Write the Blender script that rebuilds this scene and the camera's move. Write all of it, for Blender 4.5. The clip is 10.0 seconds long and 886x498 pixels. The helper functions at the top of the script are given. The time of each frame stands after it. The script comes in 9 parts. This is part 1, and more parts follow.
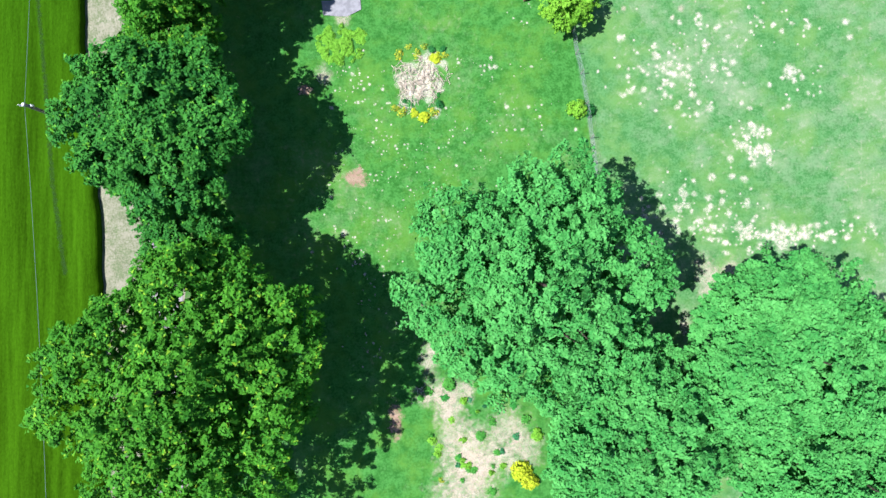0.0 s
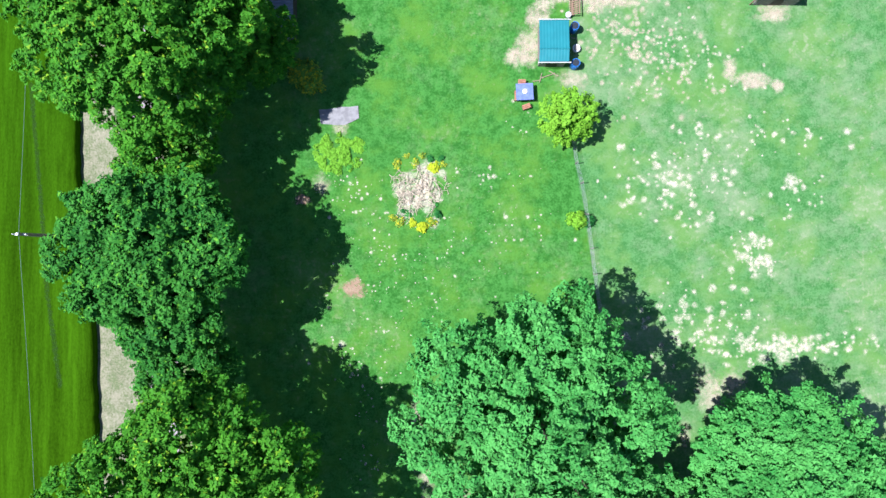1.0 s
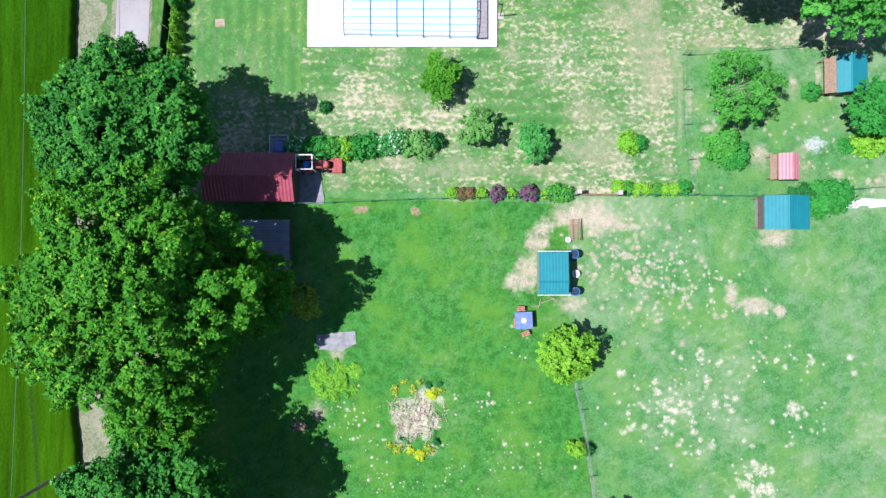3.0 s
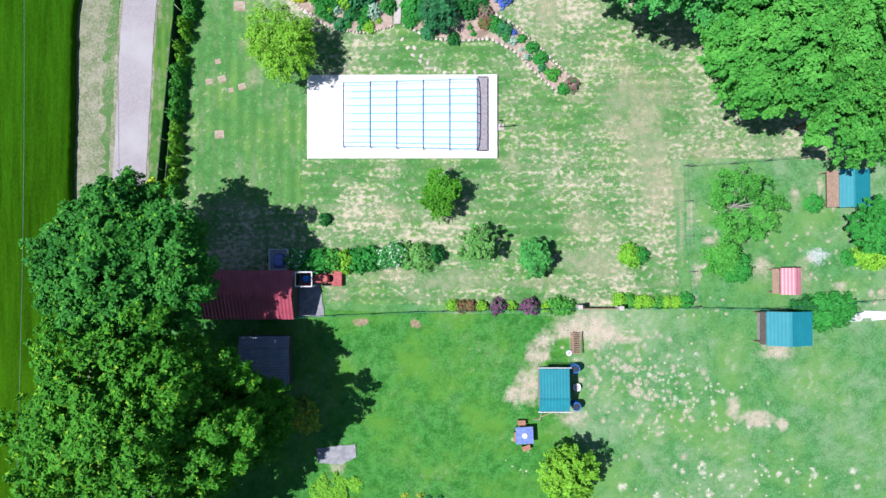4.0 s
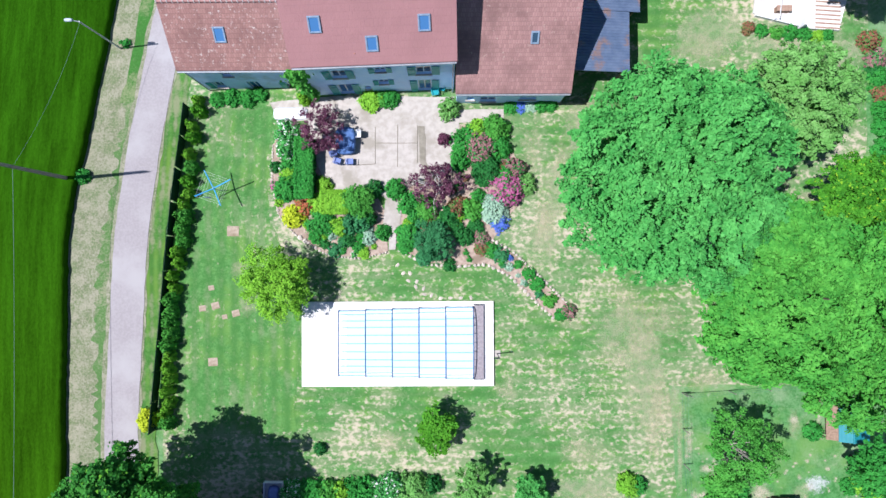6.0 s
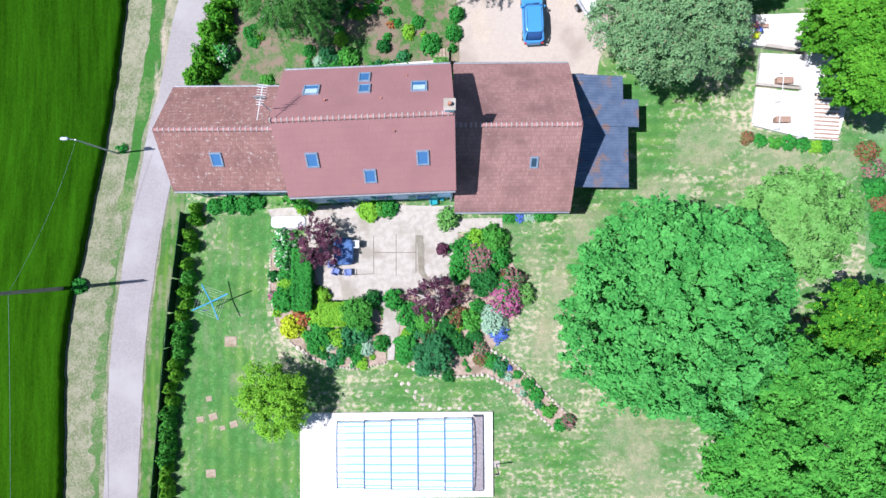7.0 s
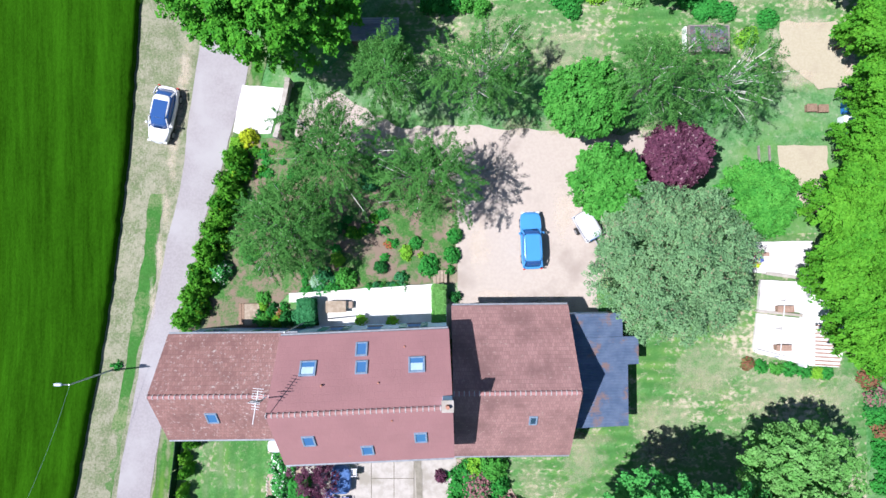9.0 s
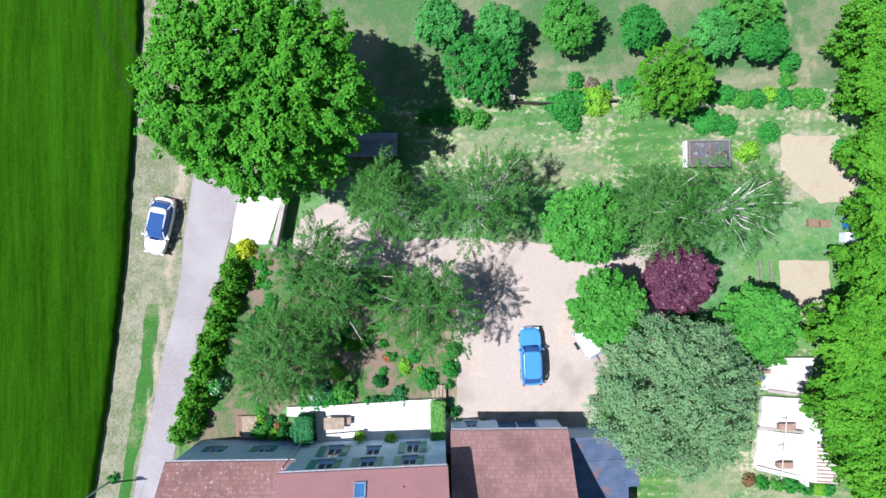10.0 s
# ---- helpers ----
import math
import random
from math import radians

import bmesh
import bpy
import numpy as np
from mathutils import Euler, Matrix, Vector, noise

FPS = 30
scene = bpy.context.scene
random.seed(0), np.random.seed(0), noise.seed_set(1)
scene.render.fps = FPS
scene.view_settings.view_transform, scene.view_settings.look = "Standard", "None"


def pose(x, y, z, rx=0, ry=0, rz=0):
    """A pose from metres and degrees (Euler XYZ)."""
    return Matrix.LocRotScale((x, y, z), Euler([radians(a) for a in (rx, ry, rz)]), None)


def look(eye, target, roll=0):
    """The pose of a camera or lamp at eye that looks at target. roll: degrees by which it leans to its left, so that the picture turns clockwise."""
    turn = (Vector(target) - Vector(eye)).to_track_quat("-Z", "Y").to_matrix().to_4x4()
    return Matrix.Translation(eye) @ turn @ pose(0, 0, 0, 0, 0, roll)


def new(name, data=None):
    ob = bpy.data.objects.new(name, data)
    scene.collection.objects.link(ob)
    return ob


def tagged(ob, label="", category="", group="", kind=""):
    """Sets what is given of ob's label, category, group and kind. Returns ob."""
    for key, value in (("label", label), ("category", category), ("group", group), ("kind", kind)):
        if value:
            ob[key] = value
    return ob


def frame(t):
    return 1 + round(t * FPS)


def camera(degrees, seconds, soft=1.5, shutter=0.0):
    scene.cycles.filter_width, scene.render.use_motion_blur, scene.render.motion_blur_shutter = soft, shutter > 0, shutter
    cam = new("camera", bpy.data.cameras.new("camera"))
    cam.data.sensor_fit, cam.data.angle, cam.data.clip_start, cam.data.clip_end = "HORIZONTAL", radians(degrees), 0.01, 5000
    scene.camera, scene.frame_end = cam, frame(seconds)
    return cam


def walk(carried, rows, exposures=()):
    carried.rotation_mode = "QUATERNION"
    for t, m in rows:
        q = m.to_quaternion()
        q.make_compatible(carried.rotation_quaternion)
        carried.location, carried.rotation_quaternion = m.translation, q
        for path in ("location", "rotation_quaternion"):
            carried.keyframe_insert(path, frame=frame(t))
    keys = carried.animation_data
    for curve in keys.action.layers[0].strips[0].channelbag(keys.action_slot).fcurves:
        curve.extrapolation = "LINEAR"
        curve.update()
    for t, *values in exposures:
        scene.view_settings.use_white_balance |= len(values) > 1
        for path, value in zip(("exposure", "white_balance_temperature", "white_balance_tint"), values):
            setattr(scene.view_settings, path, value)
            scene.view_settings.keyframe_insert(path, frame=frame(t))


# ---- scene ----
cam = camera(74.0, 10.0, soft=1.5)
PATH = [
    (0, 0.000, 0.000, 43.323, 0.869, 0.218, 0.000),
    (0.5, 0.029, 4.121, 43.206, 0.893, 0.177, -0.011),
    (1, 0.081, 8.136, 43.090, 0.879, 0.179, 0.044),
    (1.5, 0.102, 12.309, 43.021, 0.866, 0.177, 0.065),
    (2, 0.113, 16.329, 42.950, 0.834, 0.126, 0.082),
    (2.5, 0.133, 20.538, 42.882, 0.812, 0.102, 0.069),
    (4, 0.281, 32.813, 42.780, 0.858, 0.308, -0.047),
    (4.5, 0.339, 36.985, 42.737, 0.856, 0.351, -0.090),
    (5, 0.421, 41.028, 42.672, 0.844, 0.337, -0.159),
    (5.5, 0.485, 45.243, 42.629, 0.828, 0.252, -0.208),
    (7, 0.416, 57.269, 42.572, 0.811, -0.130, -0.386),
    (7.5, 0.398, 61.341, 42.533, 0.851, -0.228, -0.419),
    (8, 0.430, 65.306, 42.520, 0.860, -0.270, -0.442),
    (8.5, 0.490, 69.458, 42.497, 0.855, -0.279, -0.437),
    (9, 0.563, 73.461, 42.410, 0.819, -0.279, -0.487),
    (9.5, 0.621, 77.640, 42.286, 0.804, -0.321, -0.498),
    (10, 0.675, 81.690, 42.204, 0.788, -0.333, -0.571),
]
walk(cam, [(t, pose(x, y, z, rx, ry, rz)) for t, x, y, z, rx, ry, rz in PATH], [(0.0, 1.0, 5950, 15), (2.4, 0.90, 5950, 15), (3.9, 0.66, 5950, 15), (6.0, 0.67, 5950, 15), (8.5, 0.77, 5950, 15), (10.0, 0.69, 5950, 15)])

# ---------------------------------------------------------------- world, sun, exposure
SUN_DIR = Vector((-0.503, -0.048, 0.861)).normalized()      # towards the sun: from the field side, high
world = bpy.data.worlds.new("sky")
scene.world = world
world.use_nodes = True
_wn = world.node_tree.nodes
_sky = _wn.new("ShaderNodeTexSky")
_sky.sky_type, _sky.sun_disc = "NISHITA", False
_sky.ozone_density, _sky.dust_density = 3.0, 0.4
_sky.sun_elevation = math.asin(SUN_DIR.z)
_sky.sun_rotation = math.atan2(SUN_DIR.x, SUN_DIR.y)
world.node_tree.links.new(_sky.outputs["Color"], _wn["Background"].inputs["Color"])
_wn["Background"].inputs["Strength"].default_value = 0.062
sun = new("sun", bpy.data.lights.new("sun", "SUN"))
sun.data.energy, sun.data.angle, sun.data.color = 4.5, radians(0.55), (1.0, 0.965, 0.92)
sun.matrix_world = look(SUN_DIR * 200, (0, 0, 0))


# ---------------------------------------------------------------- ground height
def smooth(a, b, v):
    u = min(1.0, max(0.0, (v - a) / (b - a)))
    return u * u * (3 - 2 * u)


def ground_z(x, y):
    """Level pasture, falling to the lane and rising to the far side beyond the house."""
    xc = max(-30.0, min(30.0, x))
    north = smooth(52, 76, y) * (-0.45 + 0.045 * xc)
    north -= 0.8 * smooth(7, 14, -x) * smooth(50, 61, y) * (1 - 0.5 * smooth(66, 76, y))
    return north + 0.05 * noise.noise((x * 0.08, y * 0.08, 3.0))


# ---------------------------------------------------------------- materials
MATS = {}


def bare_mat(name):
    m = bpy.data.materials.new(name)
    m.use_nodes = True
    MATS[name] = m
    return m, m.node_tree.nodes, m.node_tree.links, m.node_tree.nodes["Principled BSDF"]


def noise_node(nodes, links, coord, scale, detail=4.0, rough=0.55, stretch=None):
    n = nodes.new("ShaderNodeTexNoise")
    n.inputs["Scale"].default_value, n.inputs["Detail"].default_value, n.inputs["Roughness"].default_value = scale, detail, rough
    if stretch:
        mp = nodes.new("ShaderNodeMapping")
        mp.inputs["Scale"].default_value = stretch
        links.new(coord, mp.inputs["Vector"])
        coord = mp.outputs["Vector"]
    links.new(coord, n.inputs["Vector"])
    return n.outputs["Fac"]


def ramp_node(nodes, links, fac, lo, hi):
    r = nodes.new("ShaderNodeMapRange")
    r.interpolation_type = "SMOOTHSTEP"
    r.inputs["From Min"].default_value, r.inputs["From Max"].default_value = lo, hi
    links.new(fac, r.inputs["Value"])
    return r.outputs["Result"]


def mix_node(nodes, links, fac, a, b, mode="MIX"):
    m = nodes.new("ShaderNodeMix")
    m.data_type, m.blend_type = "RGBA", mode
    ins = [m.inputs[0], m.inputs[6], m.inputs[7]]
    for sock, v in zip(ins, (fac, a, b)):
        if isinstance(v, bpy.types.NodeSocket):
            links.new(v, sock)
        elif isinstance(v, (int, float)):
            sock.default_value = v
        else:
            sock.default_value = (*v, 1)
    return m.outputs[2]


def math_node(nodes, links, op, a, b):
    m = nodes.new("ShaderNodeMath")
    m.operation = op
    for sock, v in zip(m.inputs, (a, b)):
        if isinstance(v, bpy.types.NodeSocket):
            links.new(v, sock)
        else:
            sock.default_value = v
    return m.outputs[0]


def bump_node(nodes, links, p, height, strength, dist=0.05):
    b = nodes.new("ShaderNodeBump")
    b.inputs["Strength"].default_value, b.inputs["Distance"].default_value = strength, dist
    links.new(height, b.inputs["Height"])
    links.new(b.outputs["Normal"], p.inputs["Normal"])


def surface(name, c1, c2, scale=3.0, rough=0.8, bump=0.3, bscale=40.0, c3=None, scale3=0.4, cut3=(0.5, 0.65), metal=0.0, spec=0.3, dist=0.02, vary=0.0):
    """Two-colour grain, an optional larger stain, relief and roughness."""
    m, nodes, links, p = bare_mat(name)
    co = nodes.new("ShaderNodeTexCoord").outputs["Object"]
    col = mix_node(nodes, links, ramp_node(nodes, links, noise_node(nodes, links, co, scale, 6), 0.35, 0.65), c1, c2)
    if c3:
        col = mix_node(nodes, links, ramp_node(nodes, links, noise_node(nodes, links, co, scale3, 5), *cut3), col, c3)
    if vary:
        r = nodes.new("ShaderNodeObjectInfo").outputs["Random"]
        v = math_node(nodes, links, "MULTIPLY_ADD", r, vary)
        v.node.inputs[2].default_value = 1 - vary / 2
        hs = nodes.new("ShaderNodeHueSaturation")
        links.new(v, hs.inputs["Value"])
        links.new(col, hs.inputs["Color"])
        col = hs.outputs["Color"]
    links.new(col, p.inputs["Base Color"])
    p.inputs["Roughness"].default_value, p.inputs["Metallic"].default_value, p.inputs["Specular IOR Level"].default_value = rough, metal, spec
    if bump:
        bump_node(nodes, links, p, noise_node(nodes, links, co, bscale, 5), bump, dist)
    return m


def grass(name, lush, deep, dry, dry_lo, dry_hi, soil=None, soil_cut=(0.66, 0.74), patch_scale=0.22, dry_max=1.0, fleck=0.5, speck=None, speck_cut=(0.60, 0.70), speck_stretch=(1.0, 1.6, 1.0), spec=0.08):
    """Turf: fine blade grain, lush and deep patches, dried-out patches, mowing tracks, bare soil."""
    m, nodes, links, p = bare_mat(name)
    co = nodes.new("ShaderNodeTexCoord").outputs["Object"]
    fine = noise_node(nodes, links, co, 7.0, 6, 0.7)
    mid = noise_node(nodes, links, co, 1.1, 5, 0.6)
    broad = noise_node(nodes, links, co, patch_scale, 4, 0.55)
    col = mix_node(nodes, links, ramp_node(nodes, links, fine, 0.32, 0.68), deep, lush)
    col = mix_node(nodes, links, ramp_node(nodes, links, mid, 0.35, 0.75), col, tuple(0.72 * v for v in lush))
    d = math_node(nodes, links, "ADD", broad, math_node(nodes, links, "MULTIPLY", math_node(nodes, links, "SUBTRACT", mid, 0.5), 0.55))
    d = math_node(nodes, links, "ADD", d, math_node(nodes, links, "MULTIPLY", math_node(nodes, links, "SUBTRACT", fine, 0.5), fleck))
    dr = math_node(nodes, links, "MULTIPLY", ramp_node(nodes, links, d, dry_lo, dry_hi), dry_max)
    col = mix_node(nodes, links, dr, col, dry)
    if soil:
        s = math_node(nodes, links, "ADD", noise_node(nodes, links, co, 0.9, 5, 0.65), math_node(nodes, links, "MULTIPLY", math_node(nodes, links, "SUBTRACT", d, 0.5), 0.35))
        col = mix_node(nodes, links, ramp_node(nodes, links, s, *soil_cut), col, soil)
    if speck:
        s = noise_node(nodes, links, co, 2.1, 5, 0.6, speck_stretch)
        s = math_node(nodes, links, "ADD", s, math_node(nodes, links, "MULTIPLY", math_node(nodes, links, "SUBTRACT", noise_node(nodes, links, co, 0.18, 3), 0.5), 0.5))
        col = mix_node(nodes, links, ramp_node(nodes, links, s, *speck_cut), col, speck)
        tuft = ramp_node(nodes, links, noise_node(nodes, links, co, 3.4, 4, 0.6), 0.60, 0.72)
        col = mix_node(nodes, links, math_node(nodes, links, "MULTIPLY", tuft, 0.6), col, deep)
    links.new(col, p.inputs["Base Color"])
    p.inputs["Roughness"].default_value, p.inputs["Specular IOR Level"].default_value = 0.9, spec
    bump_node(nodes, links, p, noise_node(nodes, links, co, 14.0, 6, 0.75), 0.5, 0.08)
    return m


def turf(name, lush, deep, dry, pale=(0.46, 0.72), pale_max=0.7, stripes=None, pitch=0.95, blotch=None, blotch_cut=(0.50, 0.74), blotch_max=0.75, warm=(1.35, 1.06, 0.8)):
    """Short grass: soft tufts of lush and thin growth, yellowing stretches, mowing stripes across an axis, dried blotches."""
    m, nodes, links, p = bare_mat(name)
    co = nodes.new("ShaderNodeTexCoord").outputs["Object"]

    def plus(a, b, k):
        return math_node(nodes, links, "ADD", a, math_node(nodes, links, "MULTIPLY", math_node(nodes, links, "SUBTRACT", b, 0.5), k))
    fine = noise_node(nodes, links, co, 6.0, 5, 0.65)
    mid = noise_node(nodes, links, co, 1.5, 5, 0.6)
    broad = noise_node(nodes, links, co, 0.11, 4, 0.6)
    col = mix_node(nodes, links, ramp_node(nodes, links, plus(mid, fine, 0.7), 0.30, 0.70), deep, lush)
    lean = noise_node(nodes, links, co, 0.27, 5, 0.65)
    col = mix_node(nodes, links, math_node(nodes, links, "MULTIPLY", ramp_node(nodes, links, lean, 0.42, 0.66), 0.8), col, tuple(v * k for v, k in zip(lush, warm)))
    thin = plus(plus(noise_node(nodes, links, co, 0.62, 6, 0.68), broad, 1.1), fine, 0.25)
    rows = None
    if stripes:
        wv = nodes.new("ShaderNodeTexWave")
        wv.bands_direction = stripes
        for key, v in (("Scale", 0.314 / pitch), ("Distortion", 1.0), ("Detail", 2.0), ("Detail Scale", 0.25)):
            wv.inputs[key].default_value = v
        links.new(co, wv.inputs["Vector"])
        rows = wv.outputs["Fac"]
        thin = plus(thin, rows, 0.16)
        col = mix_node(nodes, links, math_node(nodes, links, "MULTIPLY", rows, 0.72), col, tuple(0.9 * v for v in deep))
    col = mix_node(nodes, links, math_node(nodes, links, "MULTIPLY", ramp_node(nodes, links, thin, *pale), pale_max), col, dry)
    if blotch:
        st = ((1.05, 1.4, 1.0) if stripes == "Y" else (1.4, 1.05, 1.0)) if stripes else None
        b = plus(plus(noise_node(nodes, links, co, 2.5, 6, 0.6, st), lean, 0.4), broad, 0.6)
        if rows:
            b = plus(b, rows, -0.07)
        col = mix_node(nodes, links, math_node(nodes, links, "MULTIPLY", ramp_node(nodes, links, b, *blotch_cut), blotch_max), col, blotch)
    links.new(col, p.inputs["Base Color"])
    p.inputs["Roughness"].default_value, p.inputs["Specular IOR Level"].default_value = 0.9, 0.08
    bump_node(nodes, links, p, noise_node(nodes, links, co, 9.0, 6, 0.75), 0.45, 0.08)
    return m


def drilled_crop(name, olive, green):
    """Cereal seen from above: drill rows along y, wider bands of the sprayer's passes, riper towards the south."""
    m, nodes, links, p = bare_mat(name)
    co = nodes.new("ShaderNodeTexCoord").outputs["Object"]
    sep = nodes.new("ShaderNodeSeparateXYZ")
    links.new(co, sep.inputs[0])
    ripe = ramp_node(nodes, links, sep.outputs["Y"], 70.0, -10.0)
    base = mix_node(nodes, links, ripe, green, olive)
    rows = noise_node(nodes, links, co, 1.0, 4, 0.65, (3.2, 0.22, 1.0))
    bands = noise_node(nodes, links, co, 1.0, 3, 0.5, (0.55, 0.035, 1.0))
    fine = noise_node(nodes, links, co, 5.0, 5, 0.7, (1.6, 0.8, 1.0))
    v = math_node(nodes, links, "ADD", math_node(nodes, links, "MULTIPLY", rows, 0.5), math_node(nodes, links, "MULTIPLY", bands, 0.55))
    v = math_node(nodes, links, "ADD", v, math_node(nodes, links, "MULTIPLY", fine, 0.45))
    r = nodes.new("ShaderNodeMapRange")
    for key, x in (("From Min", 0.55), ("From Max", 0.95), ("To Min", 0.45), ("To Max", 1.45)):
        r.inputs[key].default_value = x
    links.new(v, r.inputs["Value"])
    hs = nodes.new("ShaderNodeHueSaturation")
    links.new(r.outputs["Result"], hs.inputs["Value"])
    links.new(base, hs.inputs["Color"])
    links.new(hs.outputs["Color"], p.inputs["Base Color"])
    p.inputs["Roughness"].default_value, p.inputs["Specular IOR Level"].default_value = 0.9, 0.0
    bump_node(nodes, links, p, math_node(nodes, links, "ADD", fine, rows), 0.5, 0.08)
    return m


def leafy(name, c1, c2, c3=None, share3=0.0, gloss=0.6, through_share=0.13):
    """Leaves: each one its own shade, clumps lighter or darker, light passing through."""
    m, nodes, links, p = bare_mat(name)
    rnd = nodes.new("ShaderNodeNewGeometry").outputs["Random Per Island"]
    co = nodes.new("ShaderNodeTexCoord").outputs["Object"]
    clump = noise_node(nodes, links, co, 0.55, 3)
    f = math_node(nodes, links, "ADD", math_node(nodes, links, "MULTIPLY", rnd, 0.6), math_node(nodes, links, "MULTIPLY", ramp_node(nodes, links, clump, 0.35, 0.65), 0.4))
    col = mix_node(nodes, links, f, c1, c2)
    if c3:
        pick = math_node(nodes, links, "GREATER_THAN", math_node(nodes, links, "FRACT", math_node(nodes, links, "MULTIPLY", rnd, 37.0), 0.0), 1.0 - share3)
        col = mix_node(nodes, links, pick, col, c3)
    links.new(col, p.inputs["Base Color"])
    p.inputs["Roughness"].default_value, p.inputs["Specular IOR Level"].default_value = gloss, 0.07
    tr = nodes.new("ShaderNodeBsdfTranslucent")
    hs = nodes.new("ShaderNodeHueSaturation")
    hs.inputs["Value"].default_value, hs.inputs["Hue"].default_value = 1.25, 0.485
    links.new(col, hs.inputs["Color"])
    links.new(hs.outputs["Color"], tr.inputs["Color"])
    mx = nodes.new("ShaderNodeMixShader")
    mx.inputs[0].default_value = through_share
    links.new(p.outputs["BSDF"], mx.inputs[1])
    links.new(tr.outputs["BSDF"], mx.inputs[2])
    links.new(mx.outputs[0], nodes["Material Output"].inputs["Surface"])
    return m


def glassy(name, tint, see=0.0, rough=0.03):
    """Window glass with a dark room behind it, or a clear sheet."""
    m, nodes, links, p = bare_mat(name)
    p.inputs["Base Color"].default_value = (*tint, 1)
    p.inputs["Roughness"].default_value, p.inputs["Specular IOR Level"].default_value = rough, 0.6
    if see:
        t = nodes.new("ShaderNodeBsdfTransparent")
        mx = nodes.new("ShaderNodeMixShader")
        mx.inputs[0].default_value = see
        links.new(p.outputs["BSDF"], mx.inputs[1])
        links.new(t.outputs["BSDF"], mx.inputs[2])
        links.new(mx.outputs[0], nodes["Material Output"].inputs["Surface"])
    return m


def ribbed(name, c1, c2, pitch, axis, rough=0.5, metal=0.0, stain=None, cut=(0.55, 0.7), depth=0.8):
    """Corrugated sheet, ribs across the given axis, with stains."""
    m, nodes, links, p = bare_mat(name)
    co = nodes.new("ShaderNodeTexCoord").outputs["Object"]
    col = mix_node(nodes, links, ramp_node(nodes, links, noise_node(nodes, links, co, 1.3, 6), 0.35, 0.7), c1, c2)
    if stain:
        col = mix_node(nodes, links, ramp_node(nodes, links, noise_node(nodes, links, co, 0.7, 7, 0.7), *cut), col, stain)
    links.new(col, p.inputs["Base Color"])
    p.inputs["Roughness"].default_value, p.inputs["Metallic"].default_value = rough, metal
    w = nodes.new("ShaderNodeTexWave")
    w.bands_direction, w.inputs["Scale"].default_value = axis, 0.314 / pitch
    links.new(co, w.inputs["Vector"])
    bump_node(nodes, links, p, w.outputs["Fac"], depth, 0.04)
    return m


def tiled(name, c1, c2, moss, moss_cut, course=0.30, wide=0.22, old=0.3, joint=0.6):
    """Clay roof tiles in courses along x, with lichen."""
    m, nodes, links, p = bare_mat(name)
    co = nodes.new("ShaderNodeTexCoord").outputs["Object"]
    mp = nodes.new("ShaderNodeMapping")
    links.new(co, mp.inputs["Vector"])
    br = nodes.new("ShaderNodeTexBrick")
    br.inputs["Scale"].default_value = 1.0
    br.inputs["Brick Width"].default_value, br.inputs["Row Height"].default_value = wide, course
    br.inputs["Mortar Size"].default_value, br.inputs["Mortar Smooth"].default_value = 0.012, 0.6
    br.inputs["Color1"].default_value, br.inputs["Color2"].default_value = (*c1, 1), (*c2, 1)
    br.inputs["Mortar"].default_value = (*[joint * v for v in c1], 1)
    links.new(mp.outputs["Vector"], br.inputs["Vector"])
    big = noise_node(nodes, links, co, 0.5, 5)
    col = mix_node(nodes, links, math_node(nodes, links, "MULTIPLY", ramp_node(nodes, links, big, 0.4, 0.7), old), br.outputs["Color"], tuple(0.6 * v for v in c1))
    spots = noise_node(nodes, links, co, 4.5, 7, 0.7)
    col = mix_node(nodes, links, ramp_node(nodes, links, spots, *moss_cut), col, moss)
    links.new(col, p.inputs["Base Color"])
    p.inputs["Roughness"].default_value = 0.8
    h = math_node(nodes, links, "ADD", math_node(nodes, links, "MULTIPLY", br.outputs["Fac"], -0.6), noise_node(nodes, links, co, 9, 4))
    bump_node(nodes, links, p, h, 0.35, 0.04)
    return m


turf("pasture_turf", (0.092, 0.245, 0.080), (0.044, 0.165, 0.040), (0.215, 0.30, 0.168), (0.38, 0.80), 0.66, blotch=(0.33, 0.35, 0.245), blotch_cut=(0.55, 0.78), blotch_max=0.55)
turf("paddock_turf", (0.060, 0.225, 0.042), (0.026, 0.130, 0.018), (0.130, 0.25, 0.092), (0.46, 0.88), 0.6, blotch=(0.24, 0.29, 0.15), blotch_cut=(0.58, 0.80), blotch_max=0.45, warm=(1.5, 1.04, 0.7))
LAWN = ((0.100, 0.245, 0.070), (0.056, 0.175, 0.040), (0.215, 0.27, 0.14))
turf("mown_turf", *LAWN, (0.40, 0.74), 0.7, "Y", blotch=(0.54, 0.445, 0.35), blotch_cut=(0.47, 0.72), blotch_max=0.8)
turf("mown_turf_west", *LAWN, (0.42, 0.80), 0.65, "X", blotch=(0.46, 0.39, 0.295), blotch_cut=(0.54, 0.80), blotch_max=0.75)
turf("verge_grass", (0.085, 0.205, 0.045), (0.046, 0.145, 0.026), (0.25, 0.245, 0.15), (0.42, 0.72), 0.7, "X", 0.6)
drilled_crop("crop", (0.033, 0.097, 0.0018), (0.019, 0.076, 0.0020))
grass("verge_turf", (0.19, 0.215, 0.12), (0.12, 0.165, 0.072), (0.285, 0.275, 0.195), 0.28, 0.76, fleck=1.3, patch_scale=0.9, speck=(0.36, 0.34, 0.26), speck_cut=(0.52, 0.82), speck_stretch=(2.6, 1.3, 1))
